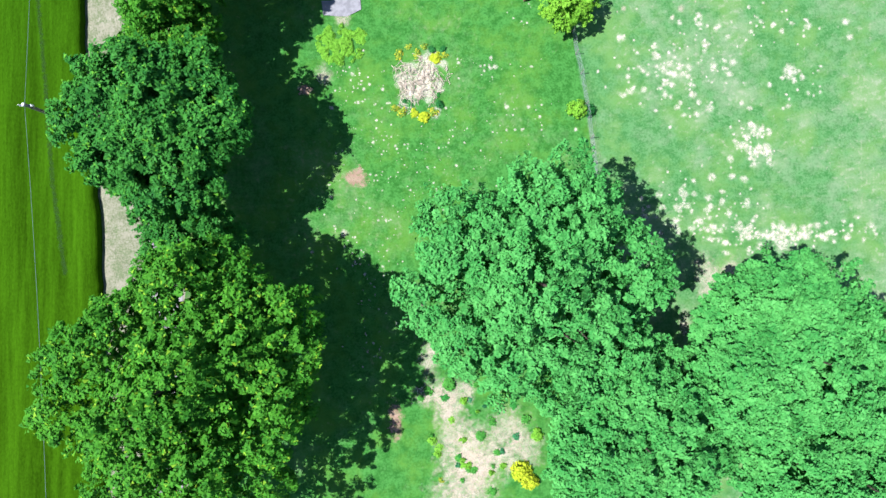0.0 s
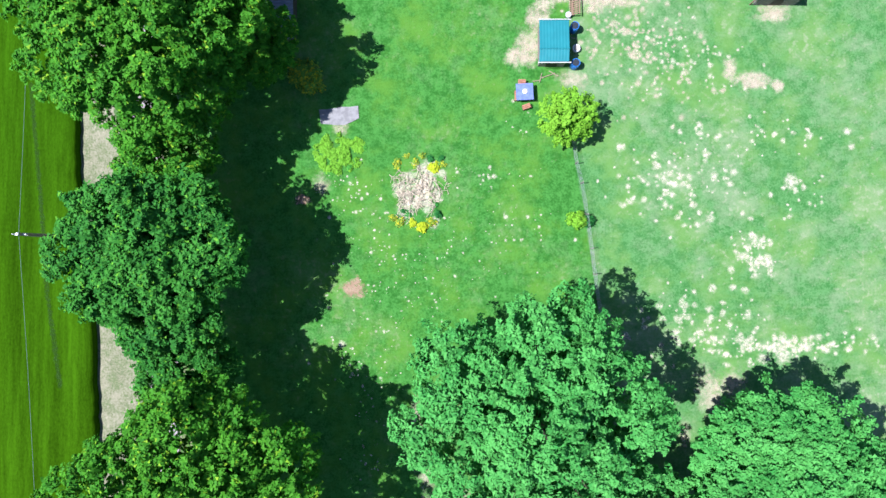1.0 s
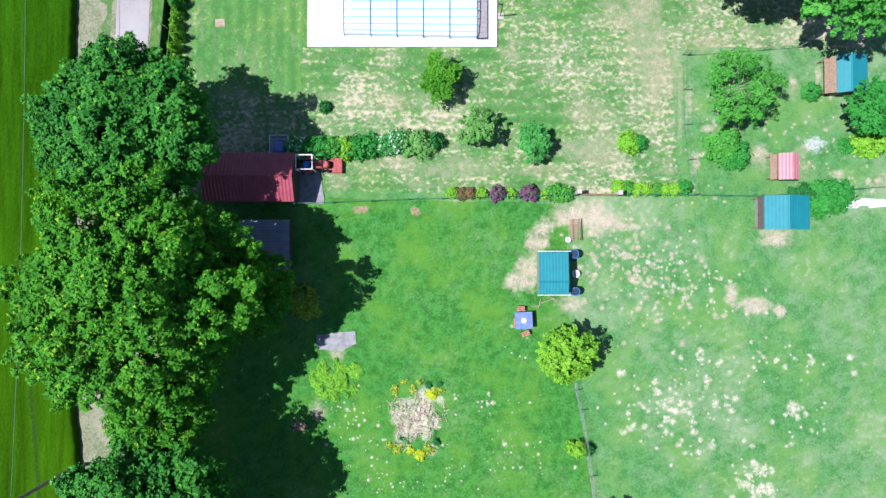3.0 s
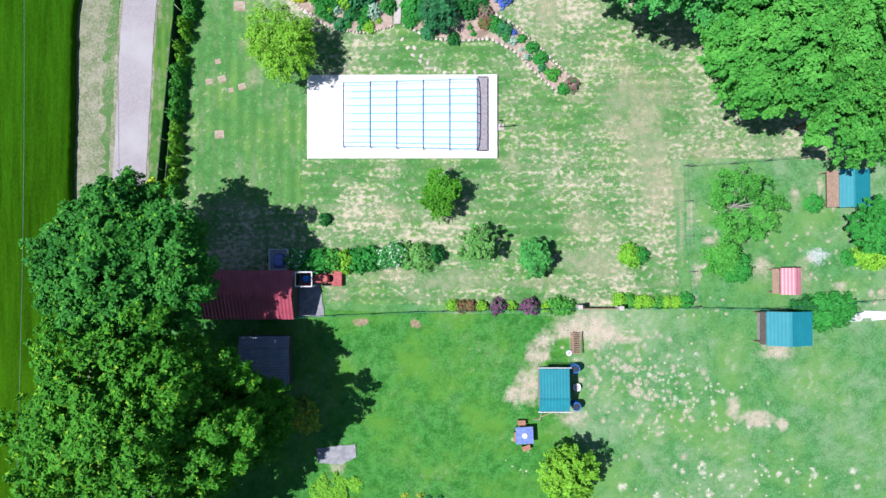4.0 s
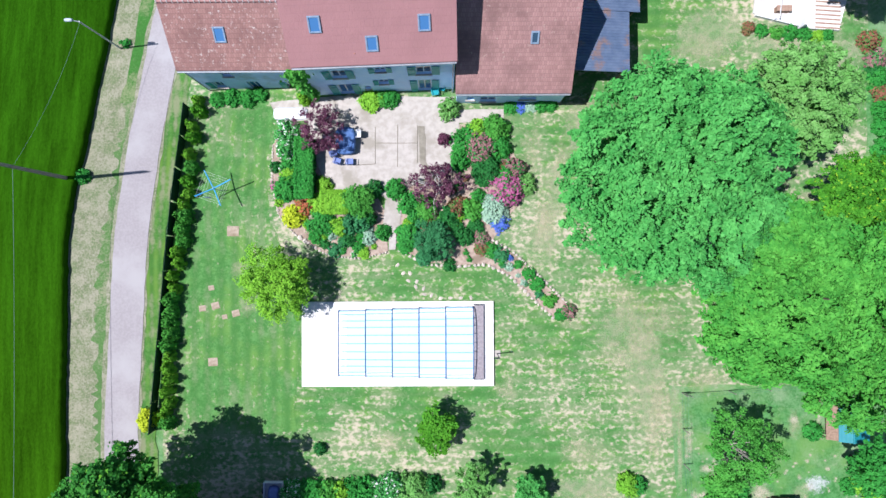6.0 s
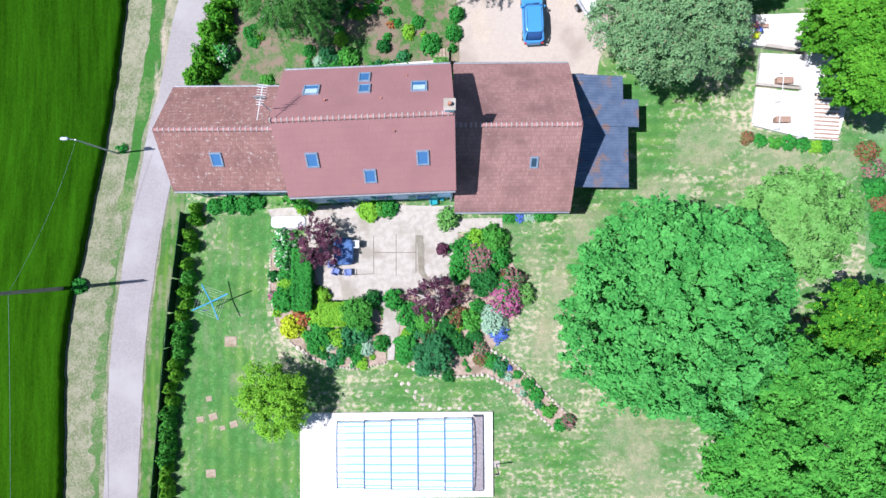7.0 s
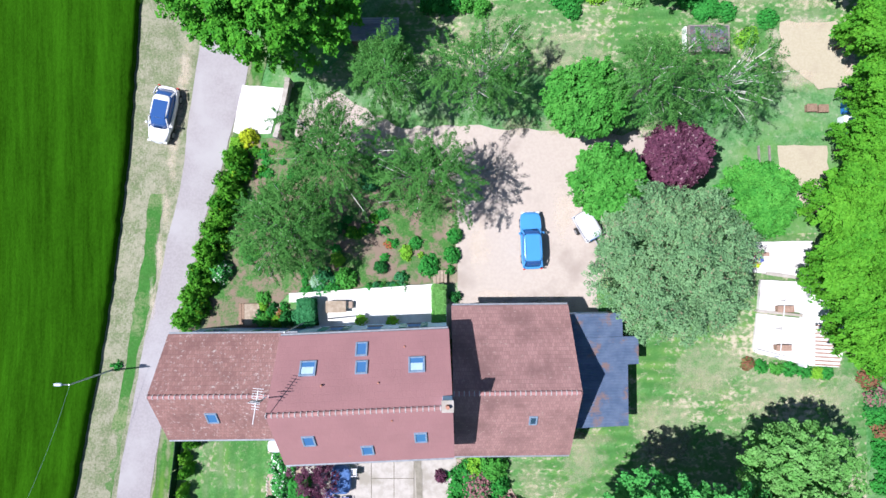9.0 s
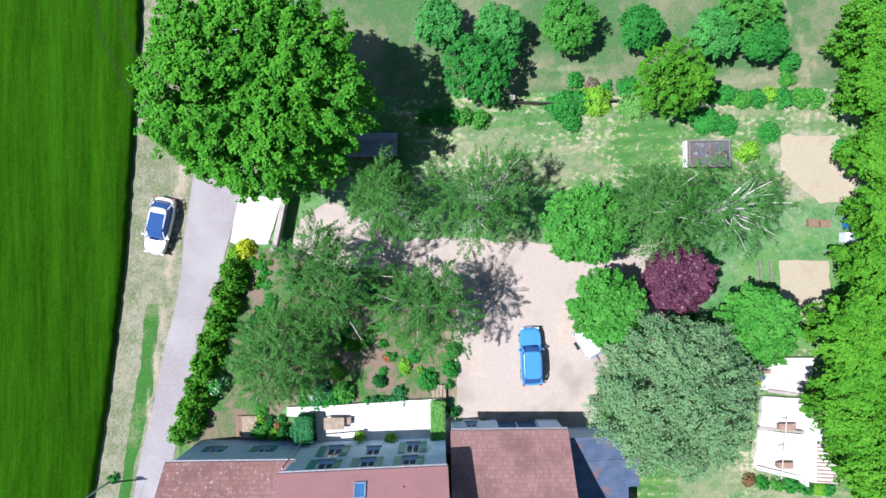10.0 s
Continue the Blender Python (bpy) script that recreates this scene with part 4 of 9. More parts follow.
def roof_window(root, x, y, wx, wl, plane, tilt, glass="pane_blue", blind=0.0):
    """A skylight that lies on a roof slope. plane: height of the slope at y; tilt in degrees."""
    o = new("skylight")
    o.parent = root
    o.matrix_basis = pose(x, y, plane, tilt, 0, 0)
    bm = bmesh.new()
    for a, b, c, d in ((-wx, -wx + 0.10, -wl, wl), (wx - 0.10, wx, -wl, wl), (-wx + 0.10, wx - 0.10, -wl, -wl + 0.10), (-wx + 0.10, wx - 0.10, wl - 0.10, wl)):
        box(bm, a, b, c, d, -0.02, 0.09, 0.015)
    part("surround", bm, "flashing", o)
    part("pane", boxed(-wx + 0.10, wx - 0.10, -wl + 0.10, wl - 0.10, 0.03, 0.055), glass, o)
    # pale plate on the glass: a bright sky reflection put in as colour
    if blind:
        part("blind", boxed(-wx + 0.13, wx - 0.13, -wl + 0.13, -wl + 0.13 + 2 * (wl - 0.13) * blind, 0.056, 0.062), "cloud_glare_pale", o, "pale painted cloud reflection on the pane")
    return o


def lean_to(root):
    """Rusty blue corrugated lean-to against the east gable, on posts."""
    roof = slab_from([(9.02, 61.95, 3.05), (13.25, 61.95, 2.45), (13.25, 66.1, 2.45), (9.02, 66.1, 3.05)], 0.07)
    o = part("lean_to_roof", roof, "sheet_blue", root, "blue-grey corrugated sheet with rust stains")
    roof = slab_from([(9.02, 66.11, 3.10), (14.0, 66.11, 2.42), (14.0, 68.0, 2.42), (9.02, 68.0, 3.10)], 0.07)
    part("lean_to_roof", roof, "sheet_blue", root)
    roof = slab_from([(9.02, 68.01, 3.12), (12.9, 68.01, 2.52), (12.9, 69.6, 2.52), (9.02, 69.6, 3.12)], 0.07)
    part("lean_to_roof", roof, "sheet_blue", root)
    for x, y in ((12.95, 62.15), (13.0, 64.2), (13.6, 66.3), (13.6, 67.8), (12.6, 69.4)):
        part("post", boxed(x - 0.07, x + 0.07, y - 0.07, y + 0.07, ground_z(x, y) - 0.1, 2.46), "timber", root)
    part("back_wall", boxed(9.05, 12.6, 69.32, 69.45, -0.4, 2.5), "render_old_skytint", root)


def chimney(root, x, y, z0, z1, w):
    c = part("chimney", boxed(x - w, x + w, y - w, y + w, z0, z1, 0.02), "render_white_skytint", root)
    part("chimney_cap", boxed(x - w - 0.06, x + w + 0.06, y - w - 0.06, y + w + 0.06, z1 + 0.004, z1 + 0.08, 0.015), "concrete_pale", c)
    part("flue_pot", tubed((x, y, z1 + 0.084), (x, y, z1 + 0.36), 0.12, 0.10, 12), "terracotta", c)


def antenna(x, y, z):
    """A roof aerial: mast, boom along y, long director rods and a folded reflector."""
    root = thing("tv_antenna", x, y, "pale metal television antenna on the roof ridge", "antenna", z=z)
    part("mast", tubed((0, 0.25, -1.0), (0, 0.25, 1.15), 0.03), "grey_metal", root)
    part("boom", tubed((-0.14, -0.75, 1.1), (0.16, 1.05, 1.1), 0.025), "white_paint", root)
    for k in range(9):
        u = 0.45 + k * 0.075
        cx, cy = -0.14 + 0.30 * u, -0.75 + 1.8 * u
        w = 0.20 + 0.012 * k
        part("element", tubed((cx - w, cy + 0.03, 1.12), (cx + w, cy - 0.03, 1.12), 0.016, seg=6), "white_paint", root)
    for s in (-1, 1):
        part("reflector", boxed(-0.30, 0.34, 0.45, 0.47, 1.10 + s * 0.05, 1.10 + s * 0.28), "grey_metal", root)


def build_house():
    root = thing("house", -4.0, 65.2, "long farmhouse with pale render and red-brown tiled roofs", "house", z=0.0)
    root.matrix_basis = Matrix.Identity(4)
    south_m = [(-7.0, -6.05, 3.5, 5.05, 1, 0), (-4.1, -3.4, 4.45, 5.3, 1, 0), (-1.45, -0.45, 3.65, 5.25, 1, 0), (-7.1, -6.1, -0.15, 2.05, 1, 1),
               (-5.2, -4.8, 0.8, 1.45, 0, 0), (-4.1, -3.45, 1.8, 2.75, 1, 0), (-1.45, -0.5, -0.12, 2.35, 1, 1)]
    north_m = [(-7.1, -6.1, 4.0, 6.1, 1, 0), (-4.4, -3.45, 4.0, 6.1, 1, 0), (-1.7, -0.8, 4.0, 6.1, 1, 0),
               (-7.0, -6.0, 1.15, 3.25, 1, 0), (-4.3, -3.35, 1.7, 3.25, 0, 0), (-1.6, -0.7, 1.15, 3.25, 1, 0)]
    south_w = [(-14.85, -14.2, 1.85, 2.85, 0, 0), (-16.25, -15.5, -0.75, 0.55, 2, 0), (-13.75, -12.9, -1.45, 0.6, 0, 1), (-10.95, -10.15, -0.95, 0.5, 2, 0)]
    north_w = [(-15.6, -14.9, 0.2, 1.2, 1, 0), (-12.2, -11.4, 0.2, 1.3, 1, 0)]
    south_e = [(2.1, 2.65, 0.8, 1.6, 0, 0), (3.1, 4.2, 0.35, 1.5, 0, 0), (5.85, 7.0, 0.85, 1.6, 0, 0)]
    north_e = [(2.4, 3.2, 0.5, 1.6, 0, 0), (4.6, 7.4, -0.55, 2.0, 0, 1)]
    # the middle block stands two degrees askew to its neighbours
    skew = Matrix.Translation((-3.93, 65.07, 0)) @ pose(0, 0, 0, 0, 0, 2.0) @ Matrix.Translation((3.93, -65.07, 0))
    house_block(root, -9.05, 1.20, 61.18, 68.96, -0.9, 6.7, 10.22, "roof_new", "render_white_skytint", south_m, north_m)
    block = list(root.children)
    house_block(root, -17.2, -8.75, 61.75, 68.6, -2.2, 3.95, 6.8, "roof_old", "render_old_skytint", south_w, north_w, ridge_n=25)
    house_block(root, 1.28, 9.05, 60.3, 70.25, -1.2, 3.3, 7.1, "roof_east", "render_white_skytint", south_e, north_e, ridge_n=25)
    for holes, y, out in ((south_m, 61.43, -1), (north_m, 68.71, 1), (south_w, 62.0, -1), (north_w, 68.35, 1), (south_e, 60.55, -1), (north_e, 70.0, 1)):
        for x0, x1, z0, z1, sh, door in holes:
            o = opening(root, x0, x1, z0, z1, y, out, sh, bool(door))
            if holes in (south_m, north_m):
                block.append(o)
    pitch = 3.52 / 3.89
    tilt = math.degrees(math.atan(pitch))
    unskew = skew.inverted()
    for x, y, wx, wl in ((-7.07, 62.99, 0.37, 0.50), (-3.8, 62.16, 0.37, 0.48), (-0.64, 63.11, 0.37, 0.50)):
        q = unskew @ Vector((x, y, 0))
        block.append(roof_window(root, q.x, q.y, wx, wl, 6.7 + (q.y - 61.18) * pitch, tilt))
    for x, y, wx, wl in ((-7.14, 67.09, 0.48, 0.50), (-4.13, 68.06, 0.36, 0.48), (-4.03, 67.14, 0.36, 0.44), (-0.84, 67.27, 0.48, 0.52)):
        q = unskew @ Vector((x, y, 0))
        block.append(roof_window(root, q.x, q.y, wx, wl, 6.7 + (68.96 - q.y) * pitch, -tilt, blind=0.62 if wx > 0.4 else 0.0))
    for o in block:
        o.matrix_basis = skew @ o.matrix_basis
    roof_window(root, -13.76, 63.56, 0.37, 0.50, 3.95 + (63.56 - 61.75) * 2.85 / 3.425, 39.8)
    roof_window(root, 6.29, 63.24, 0.26, 0.40, 3.3 + (63.24 - 60.3) * 3.8 / 4.975, 37.4, "pane")
    chimney(root, 0.90, 65.52, 9.6, 10.95, 0.27)
    for x, y, z in ((-8.2, 62.2, 7.5), (-5.5, 64.0, 9.1), (-2.2, 64.4, 9.5), (-6.2, 66.3, 9.1), (-3.0, 66.4, 9.0), (-1.6, 68.2, 7.4), (-4.9, 61.7, 7.05)):
        part("roof_vent", tubed((x, y, z - 0.1), (x, y, z + 0.16), 0.06, 0.05), "terracotta", root)
    for x, y, zt in ((-9.0, 61.38, 6.4), (1.1, 61.38, 6.4), (-17.0, 61.9, 3.8), (-9.0, 68.95, 6.4)):
        part("downpipe", tubed((x, y - 0.02 if y < 65 else y + 0.02, -1.5), (x, y - 0.02 if y < 65 else y + 0.02, zt), 0.05), "grey_metal", root)
    lean_to(root)


build_house()
antenna(-9.30, 65.45, 10.02)

# ---------------------------------------------------------------- trees
BIG = dict(leaves=82000, clumps=1300, clump_r=0.95, leaf=0.26, branches=11, lobes=58, fill=0.045, ragged=0.36, jitter=0.42)
MID = dict(leaves=23000, clumps=400, clump_r=0.72, leaf=0.215, branches=8, lobes=26, fill=0.05, jitter=0.42)
SMALL = dict(leaves=9500, clumps=190, clump_r=0.50, leaf=0.168, branches=7, lobes=16, fill=0.05, jitter=0.42)
ROW = "trees along the lane"
tree(-14.88, -7.02, 9.2, 8.7, "oak", "tall broad dark green tree beside the lane", 11, group=ROW, **BIG)
tree(-17.65, 7.96, 6.5, 7.0, "oak_deep", "round dense dark green tree beside the lane", 12, group=ROW, **BIG)
tree(-18.20, 22.72, 8.6, 8.0, "oak", "tall broad green tree shading a grey shed", 13, group=ROW, **BIG)
tree(-18.81, 32.22, 6.0, 7.5, "oak_deep", "dense dark green tree beside the red roof", 14, group=ROW, **BIG)
tree(5.65, -1.51, 9.0, 7.0, "maple", "broad spreading bright green tree by the pasture fence", 16, **BIG)
tree(21.26, -6.02, 7.2, 7.0, "maple", "broad bright green tree at the pasture edge", 17, **BIG)
tree(11.84, -11.17, 6.8, 6.0, "maple", "bright green tree in a dense clump", 18, **BIG)
tree(24.27, -13.28, 7.2, 6.2, "maple", "bright green tree in a dense clump", 19, **BIG)
tree(14.44, 54.16, 7.8, 8.0, "maple", "large blue-green spreading tree on the lawn", 20, **BIG)
tree(21.26, 46.89, 6.6, 7.5, "ash_tree", "large fresh green tree beside the animal pen", 21, **BIG)
tree(23.03, 59.27, 4.1, 5.0, "willow", "pale feathery green tree on the lawn", 22, **MID)
tree(26.66, 52.60, 3.5, 6.0, "oak", "green tree at the garden boundary", 23, **MID)
tree(25.87, 42.24, 4.2, 7.0, "ash_tree", "fresh green tree over the teal-roofed shed", 24, **MID)
tree(20.20, 36.07, 3.2, 3.0, "bright", "fruit tree with bare limbs showing in the pen", 25, bark="bark_grey", ragged=0.45, reach=1.0, **dict(MID, leaves=11000, leaf=0.15, branches=26, clumps=200, clump_r=0.7, fill=0.0))
tree(-11.02, 47.73, 3.0, 2.5, "lime", "yellow-green open-crowned lawn tree", 26, ragged=0.55, **dict(MID, leaf=0.13, leaves=20000, clumps=300, clump_r=0.75, droop=0.35, fill=0.02))
tree(-0.26, 37.24, 2.0, 1.9, "boundary", "small loose yellow-green tree on the lawn", 27, ragged=0.6, **dict(SMALL, leaves=6500, clumps=90, clump_r=0.75, droop=0.45, fill=0.0, lobes=10, branches=14))
tree(8.59, 18.00, 2.4, 2.3, "lime", "small bushy yellow-green tree at the fence", 30, **SMALL)
tree(-10.03, 91.79, 7.9, 8.0, "linden", "huge leafy green tree over the lane entrance", 31, **BIG)
BIRCH = dict(leaves=27000, clumps=280, clump_r=1.35, leaf=0.125, branches=36, bark="bark_birch", ragged=0.60, low=-0.5, reach=1.06, thick=0.125, twig=0.12, width=0.14, droop=0.4, fill=0.006, slim=0.36, lobes=20, jitter=0.40, spread=0.07)
GROVE = "birches of the front garden"
tree(-2.70, 85.56, 3.8, 5.8, "birch", "feathery birch with white limbs beside the shed", 41, group=GROVE, up=2.6, **BIRCH)
tree(3.22, 85.33, 4.5, 5.8, "birch", "feathery birch with white limbs on the lawn edge", 42, group=GROVE, up=2.6, **BIRCH)
tree(14.57, 84.81, 3.9, 5.6, "birch", "feathery birch with white limbs over the vegetable plot", 43, group=GROVE, up=2.6, **BIRCH)
tree(19.29, 84.66, 4.3, 5.6, "birch", "thin birch with bare white limbs over the vegetable plot", 44, group=GROVE, up=2.4, **dict(BIRCH, leaves=12500, branches=26, clumps=150))
tree(-6.56, 80.56, 5.2, 6.0, "birch", "feathery birch with white limbs in the front garden", 45, group=GROVE, up=2.8, **dict(BIRCH, branches=34, leaves=37000, clumps=360, fill=0.04))
tree(0.02, 78.58, 4.2, 6.0, "birch", "feathery birch with white limbs beside the courtyard", 46, group=GROVE, up=2.6, **dict(BIRCH, branches=34, leaves=29000, clumps=270, fill=0.035))
tree(-9.71, 75.57, 3.9, 4.8, "birch", "dense grey-green birch beside the hedge", 47, group=GROVE, up=2.6, **dict(BIRCH, leaves=46000, ragged=0.36, clumps=480, lobes=30, fill=0.03))
tree(10.21, 83.78, 2.9, 4.2, "bright", "round bright green tree at the courtyard edge", 48, **MID)
tree(11.65, 78.25, 2.7, 4.2, "bright", "fresh green tree beside the courtyard", 49, **MID)
tree(16.45, 79.95, 2.45, 3.0, "purple", "dark purple-leaved conical tree", 50, up=2.6, **dict(MID, lobes=20))
tree(15.09, 73.04, 5.5, 5.6, "cedar", "wide grey-green conifer with brownish tips", 51, up=3.9, leaves=80000, clumps=1500, leaf=0.163, ragged=0.24, clump_r=0.8, branches=10, slim=0.45, lobes=80, fill=0.04, droop=0.3)
tree(20.95, 77.10, 2.8, 4.2, "ash_tree", "round fresh green tree by the terrace", 52, **MID)
EDGE = "trees along the garden boundary"
for i, (x, y, r, m) in enumerate([(28.84, 96.36, 2.9, 6.0), (28.86, 92.47, 2.8, 6.0), (28.84, 88.08, 2.6, 6.0), (29.40, 84.39, 2.6, 6.0), (28.65, 80.73, 2.7, 6.4), (26.64, 76.52, 3.5, 6.8), (26.38, 72.30, 3.2, 6.8), (27.74, 68.75, 3.2, 6.8)]):
    tree(x, y, r, m, "boundary", "leafy yellow-green boundary tree", 60 + i, group=EDGE, down=m - 0.2, low=-0.95, **dict(MID, branches=2, leaves=37000, leaf=0.20, clumps=700, lobes=36))
ORCH = "orchard trees"
for i, (x, y, r, m, p) in enumerate([(0.72, 97.82, 1.9, 2.3, "maple"), (4.94, 97.40, 1.9, 2.3, "maple"), (3.53, 94.55, 2.7, 2.8, "green"), (9.75, 97.55, 2.1, 2.3, "bright"), (14.66, 97.25, 1.7, 2.2, "green"),
                                     (16.02, 93.19, 2.9, 3.6, "boundary"), (19.56, 96.71, 1.9, 2.3, "maple"), (22.91, 96.28, 1.7, 2.0, "green"), (21.64, 98.60, 2.3, 2.8, "bright")]):
    tree(x, y, r, m, p, "young leafy orchard tree casting a short shadow", 80 + i, group=ORCH, **dict(SMALL, leaves=16000, leaf=0.14, clumps=240, branches=5, lobes=20))
tree(29.65, 34.91, 2.2, 2.8, "green", "loose green tree in the animal pen", 90, **SMALL)
tree(2.47, 33.52, 1.9, 1.9, "willow", "open pale green sapling with separate leafy limbs", 91, ragged=0.6, **dict(SMALL, clumps=60, leaves=5000, branches=18, reach=1.0, lobes=12, fill=0.0))
tree(6.43, 32.90, 1.6, 1.5, "maple", "small green lobed tree on the lawn", 92, ragged=0.5, **dict(SMALL, clumps=90, leaves=8000, lobes=11))
tree(-16.50, 1.16, 3.6, 5.5, "oak_deep", "dark green tree filling the row by the lane", 93, group=ROW, **MID)
tree(-17.87, 14.53, 3.6, 5.5, "oak", "green tree filling the row by the lane", 94, group=ROW, **MID)
tree(-13.03, 22.55, 3.7, 4.4, "oak", "lower green tree at the edge of the row", 95, group=ROW, **MID)
# added at the row's southern end so that its shade falls on the paddock
tree(-16.48, -16.15, 6.6, 8.0, "oak", "tall green tree added down the row for its shade", 96, group=ROW, **MID)

# ---------------------------------------------------------------- pool
def build_pool():
    x0, x1, y0, y1, top = -9.83, 4.0, 40.05, 46.15, 0.16
    px0, px1, py0, py1 = -6.6, 2.75, 41.1, 45.2
    root = thing("swimming_pool", -3, 43, "white-paved swimming pool under a clear telescopic cover", "swimming pool", z=0.0)
    root.matrix_basis = Matrix.Identity(4)
    bm = bmesh.new()
    for a, b, c, d in ((x0, px0, y0, y1), (px1, x1, y0, y1), (px0, px1, y0, py0), (px0, px1, py1, y1)):
        box(bm, a, b, c, d, -0.15, top)
    deck = part("deck", bm, "paving_white", root)
    slab = None
    for i in range(14):
        for j in range(6):
            a, c = x0 + 0.02 + i * (x1 - x0) / 14, y0 + 0.02 + j * (y1 - y0) / 6
            b, d = a + (x1 - x0) / 14 - 0.02, c + (y1 - y0) / 6 - 0.02
            if b > px0 and a < px1 and d > py0 and c < py1:
                continue
            if slab is None:
                slab = bpy.data.meshes.new("paving_slab")
                q = boxed(0, b - a, 0, d - c, 0, 0.03, 0.006)
                q.to_mesh(slab)
                q.free()
                slab.materials.append(MATS["paving_white"])
            o = new("paving_slab", slab)
            o.parent, o.location = deck, (a, c, top + 0.001)
    bm = bmesh.new()
    box(bm, px0, px1, py0, py1, -1.45, -1.4)
    for a, b, c, d in ((px0, px0 + 0.03, py0, py1), (px1 - 0.03, px1, py0, py1), (px0 + 0.03, px1 - 0.03, py0, py0 + 0.03), (px0 + 0.03, px1 - 0.03, py1 - 0.03, py1)):
        box(bm, a, b, c, d, -1.4, top - 0.01)
    part("basin", bm, "pool_tile", root)
    part("water", boxed(px0 + 0.035, px1 - 0.035, py0 + 0.035, py1 - 0.035, -0.2, 0.02), "water", root)
    # telescopic cover: five sections, each a little larger than the last
    xs = [-7.12, -5.18, -3.27, -1.36, 0.55, 2.52]
    for k in range(5):
        half, rise = 2.33 + 0.055 * k, 0.42 + 0.05 * k
        ym = 43.2
        sec = new("cover_section")
        sec.parent = root

        def arch(u, off=0.0):
            a = math.pi * u
            return ym - math.cos(a) * (half + off), top + 0.04 + (max(0.0, math.sin(a)) ** 0.38) * (rise + off)
        bm = bmesh.new()
        ring = [[bm.verts.new((x, *arch(u / 20))) for u in range(21)] for x in (xs[k] + 0.03, xs[k + 1] + 0.02)]
        for u in range(20):
            bm.faces.new((ring[0][u], ring[1][u], ring[1][u + 1], ring[0][u + 1]))
        pn = part("panel", bm, "poly_clear", sec)
        pn.visible_shadow = False
        for x in (xs[k], xs[k + 1]) if k == 4 else (xs[k],):
            bm = bent_tube([Vector((x, *arch(u / 20, 0.03))) for u in range(21)], 0.04, 0.04, 6)
            part("rib", bm, "rib_blue", sec, "blue-grey aluminium rib")
        for u in (0.06, 0.16, 0.26, 0.34, 0.42, 0.5, 0.58, 0.66, 0.74, 0.84, 0.94):
            y, z = arch(u, 0.015)
            part("bar", boxed(xs[k] + 0.05, xs[k + 1] - 0.05, y - 0.032, y + 0.032, z - 0.015, z + 0.02), "bar_blue", sec)
    # grey end shutter
    end = new("end_screen")
    end.parent = root
    for j in range(14):
        y = 40.62 + j * 0.375
        part("slat", boxed(2.56, 3.27, y, y + 0.368, top + 0.20, top + 0.24), "screen_grey", end)
    for y in (40.55, 45.9):
        part("side_rail", boxed(2.56, 3.3, y, y + 0.06, top + 0.034, top + 0.20), "dark_metal", end)


build_pool()
shower = thing("garden_shower", 4.25, 42.35, "dark slim outdoor shower post by the pool", "shower")
part("post", tubed((0, 0, 0), (0, 0, 2.05), 0.035), "dark_metal", shower)
part("shower_head", tubed((0, 0, 2.0), (-0.28, 0, 2.06), 0.06), "dark_metal", shower)
part("base", boxed(-0.25, 0.25, -0.25, 0.25, -0.02, 0.06, 0.01), "concrete_pale", shower)

# ---------------------------------------------------------------- patio, paths, beds, edging
tagged(sheet("patio", [(-11.65, 59.36), (-12.47, 60.90), (-9.07, 61.13), (1.26, 61.03), (1.26, 60.09), (4.83, 60.06), (4.83, 59.27), (1.62, 59.09), (1.60, 55.88), (-1.12, 54.92), (-3.58, 53.46), (-4.57, 54.20), (-7.77, 54.17), (-8.77, 56.20), (-9.56, 59.44)], "concrete_pale", 0.09, 0.05, 0.8, 7), "pale concrete patio with cracks and joints", "patio", kind="structure")
tagged(sheet("patio_stain", [(-1.39, 58.87), (-0.90, 58.86), (-0.82, 56.27), (-0.25, 55.45), (-0.62, 55.36), (-1.23, 56.15)], "concrete_stain", 0.11, 0.04, 0.4, 8), "grey damp stain on the patio", "patio", kind="structure")
for n, (x0, y0, x1, y1) in enumerate([(-4.51, 58.84, -4.51, 56.12), (-4.51, 56.12, -5.79, 56.05), (-1.44, 58.92, -1.46, 56.20), (-2.88, 59.00, -2.89, 55.91), (-4.51, 57.65, -1.45, 57.63)]):
    bm = tubed((x0, y0, ground_z(x0, y0) + 0.1), (x1, y1, ground_z(x1, y1) + 0.1), 0.022, seg=4)
    tagged(part("patio_joint", bm, "concrete_stain"), "dark open joint in the patio concrete", "joint", "patio joints", "structure")
tagged(sheet("flower_bed", [(-12.12, 57.72), (-11.00, 59.42), (-9.56, 58.69), (-8.52, 55.95), (-8.01, 54.10), (-4.57, 54.08), (-3.83, 52.72), (-3.60, 49.78), (-5.57, 49.30), (-7.78, 49.51), (-9.00, 50.06), (-10.47, 51.17), (-11.60, 52.52), (-12.16, 54.98)], "soil_bed", 0.08, 0.06, 0.6, 9), "planted bed of light brown soil", "flower bed", kind="structure")
tagged(sheet("flower_bed_east", [(-3.58, 54.44), (-1.12, 54.79), (1.60, 56.01), (1.62, 58.97), (4.33, 58.70), (6.03, 56.10), (6.75, 54.37), (5.26, 52.42), (3.89, 50.46), (5.24, 49.72), (7.19, 47.87), (9.26, 46.02), (8.39, 44.93), (7.17, 46.03), (5.23, 48.00), (3.51, 48.87), (1.79, 48.76), (-0.66, 48.90), (-2.13, 49.65), (-2.82, 50.02), (-2.73, 52.71)], "soil_bed", 0.08, 0.06, 0.6, 10), "planted bed of pale pinkish soil", "flower bed", kind="structure")
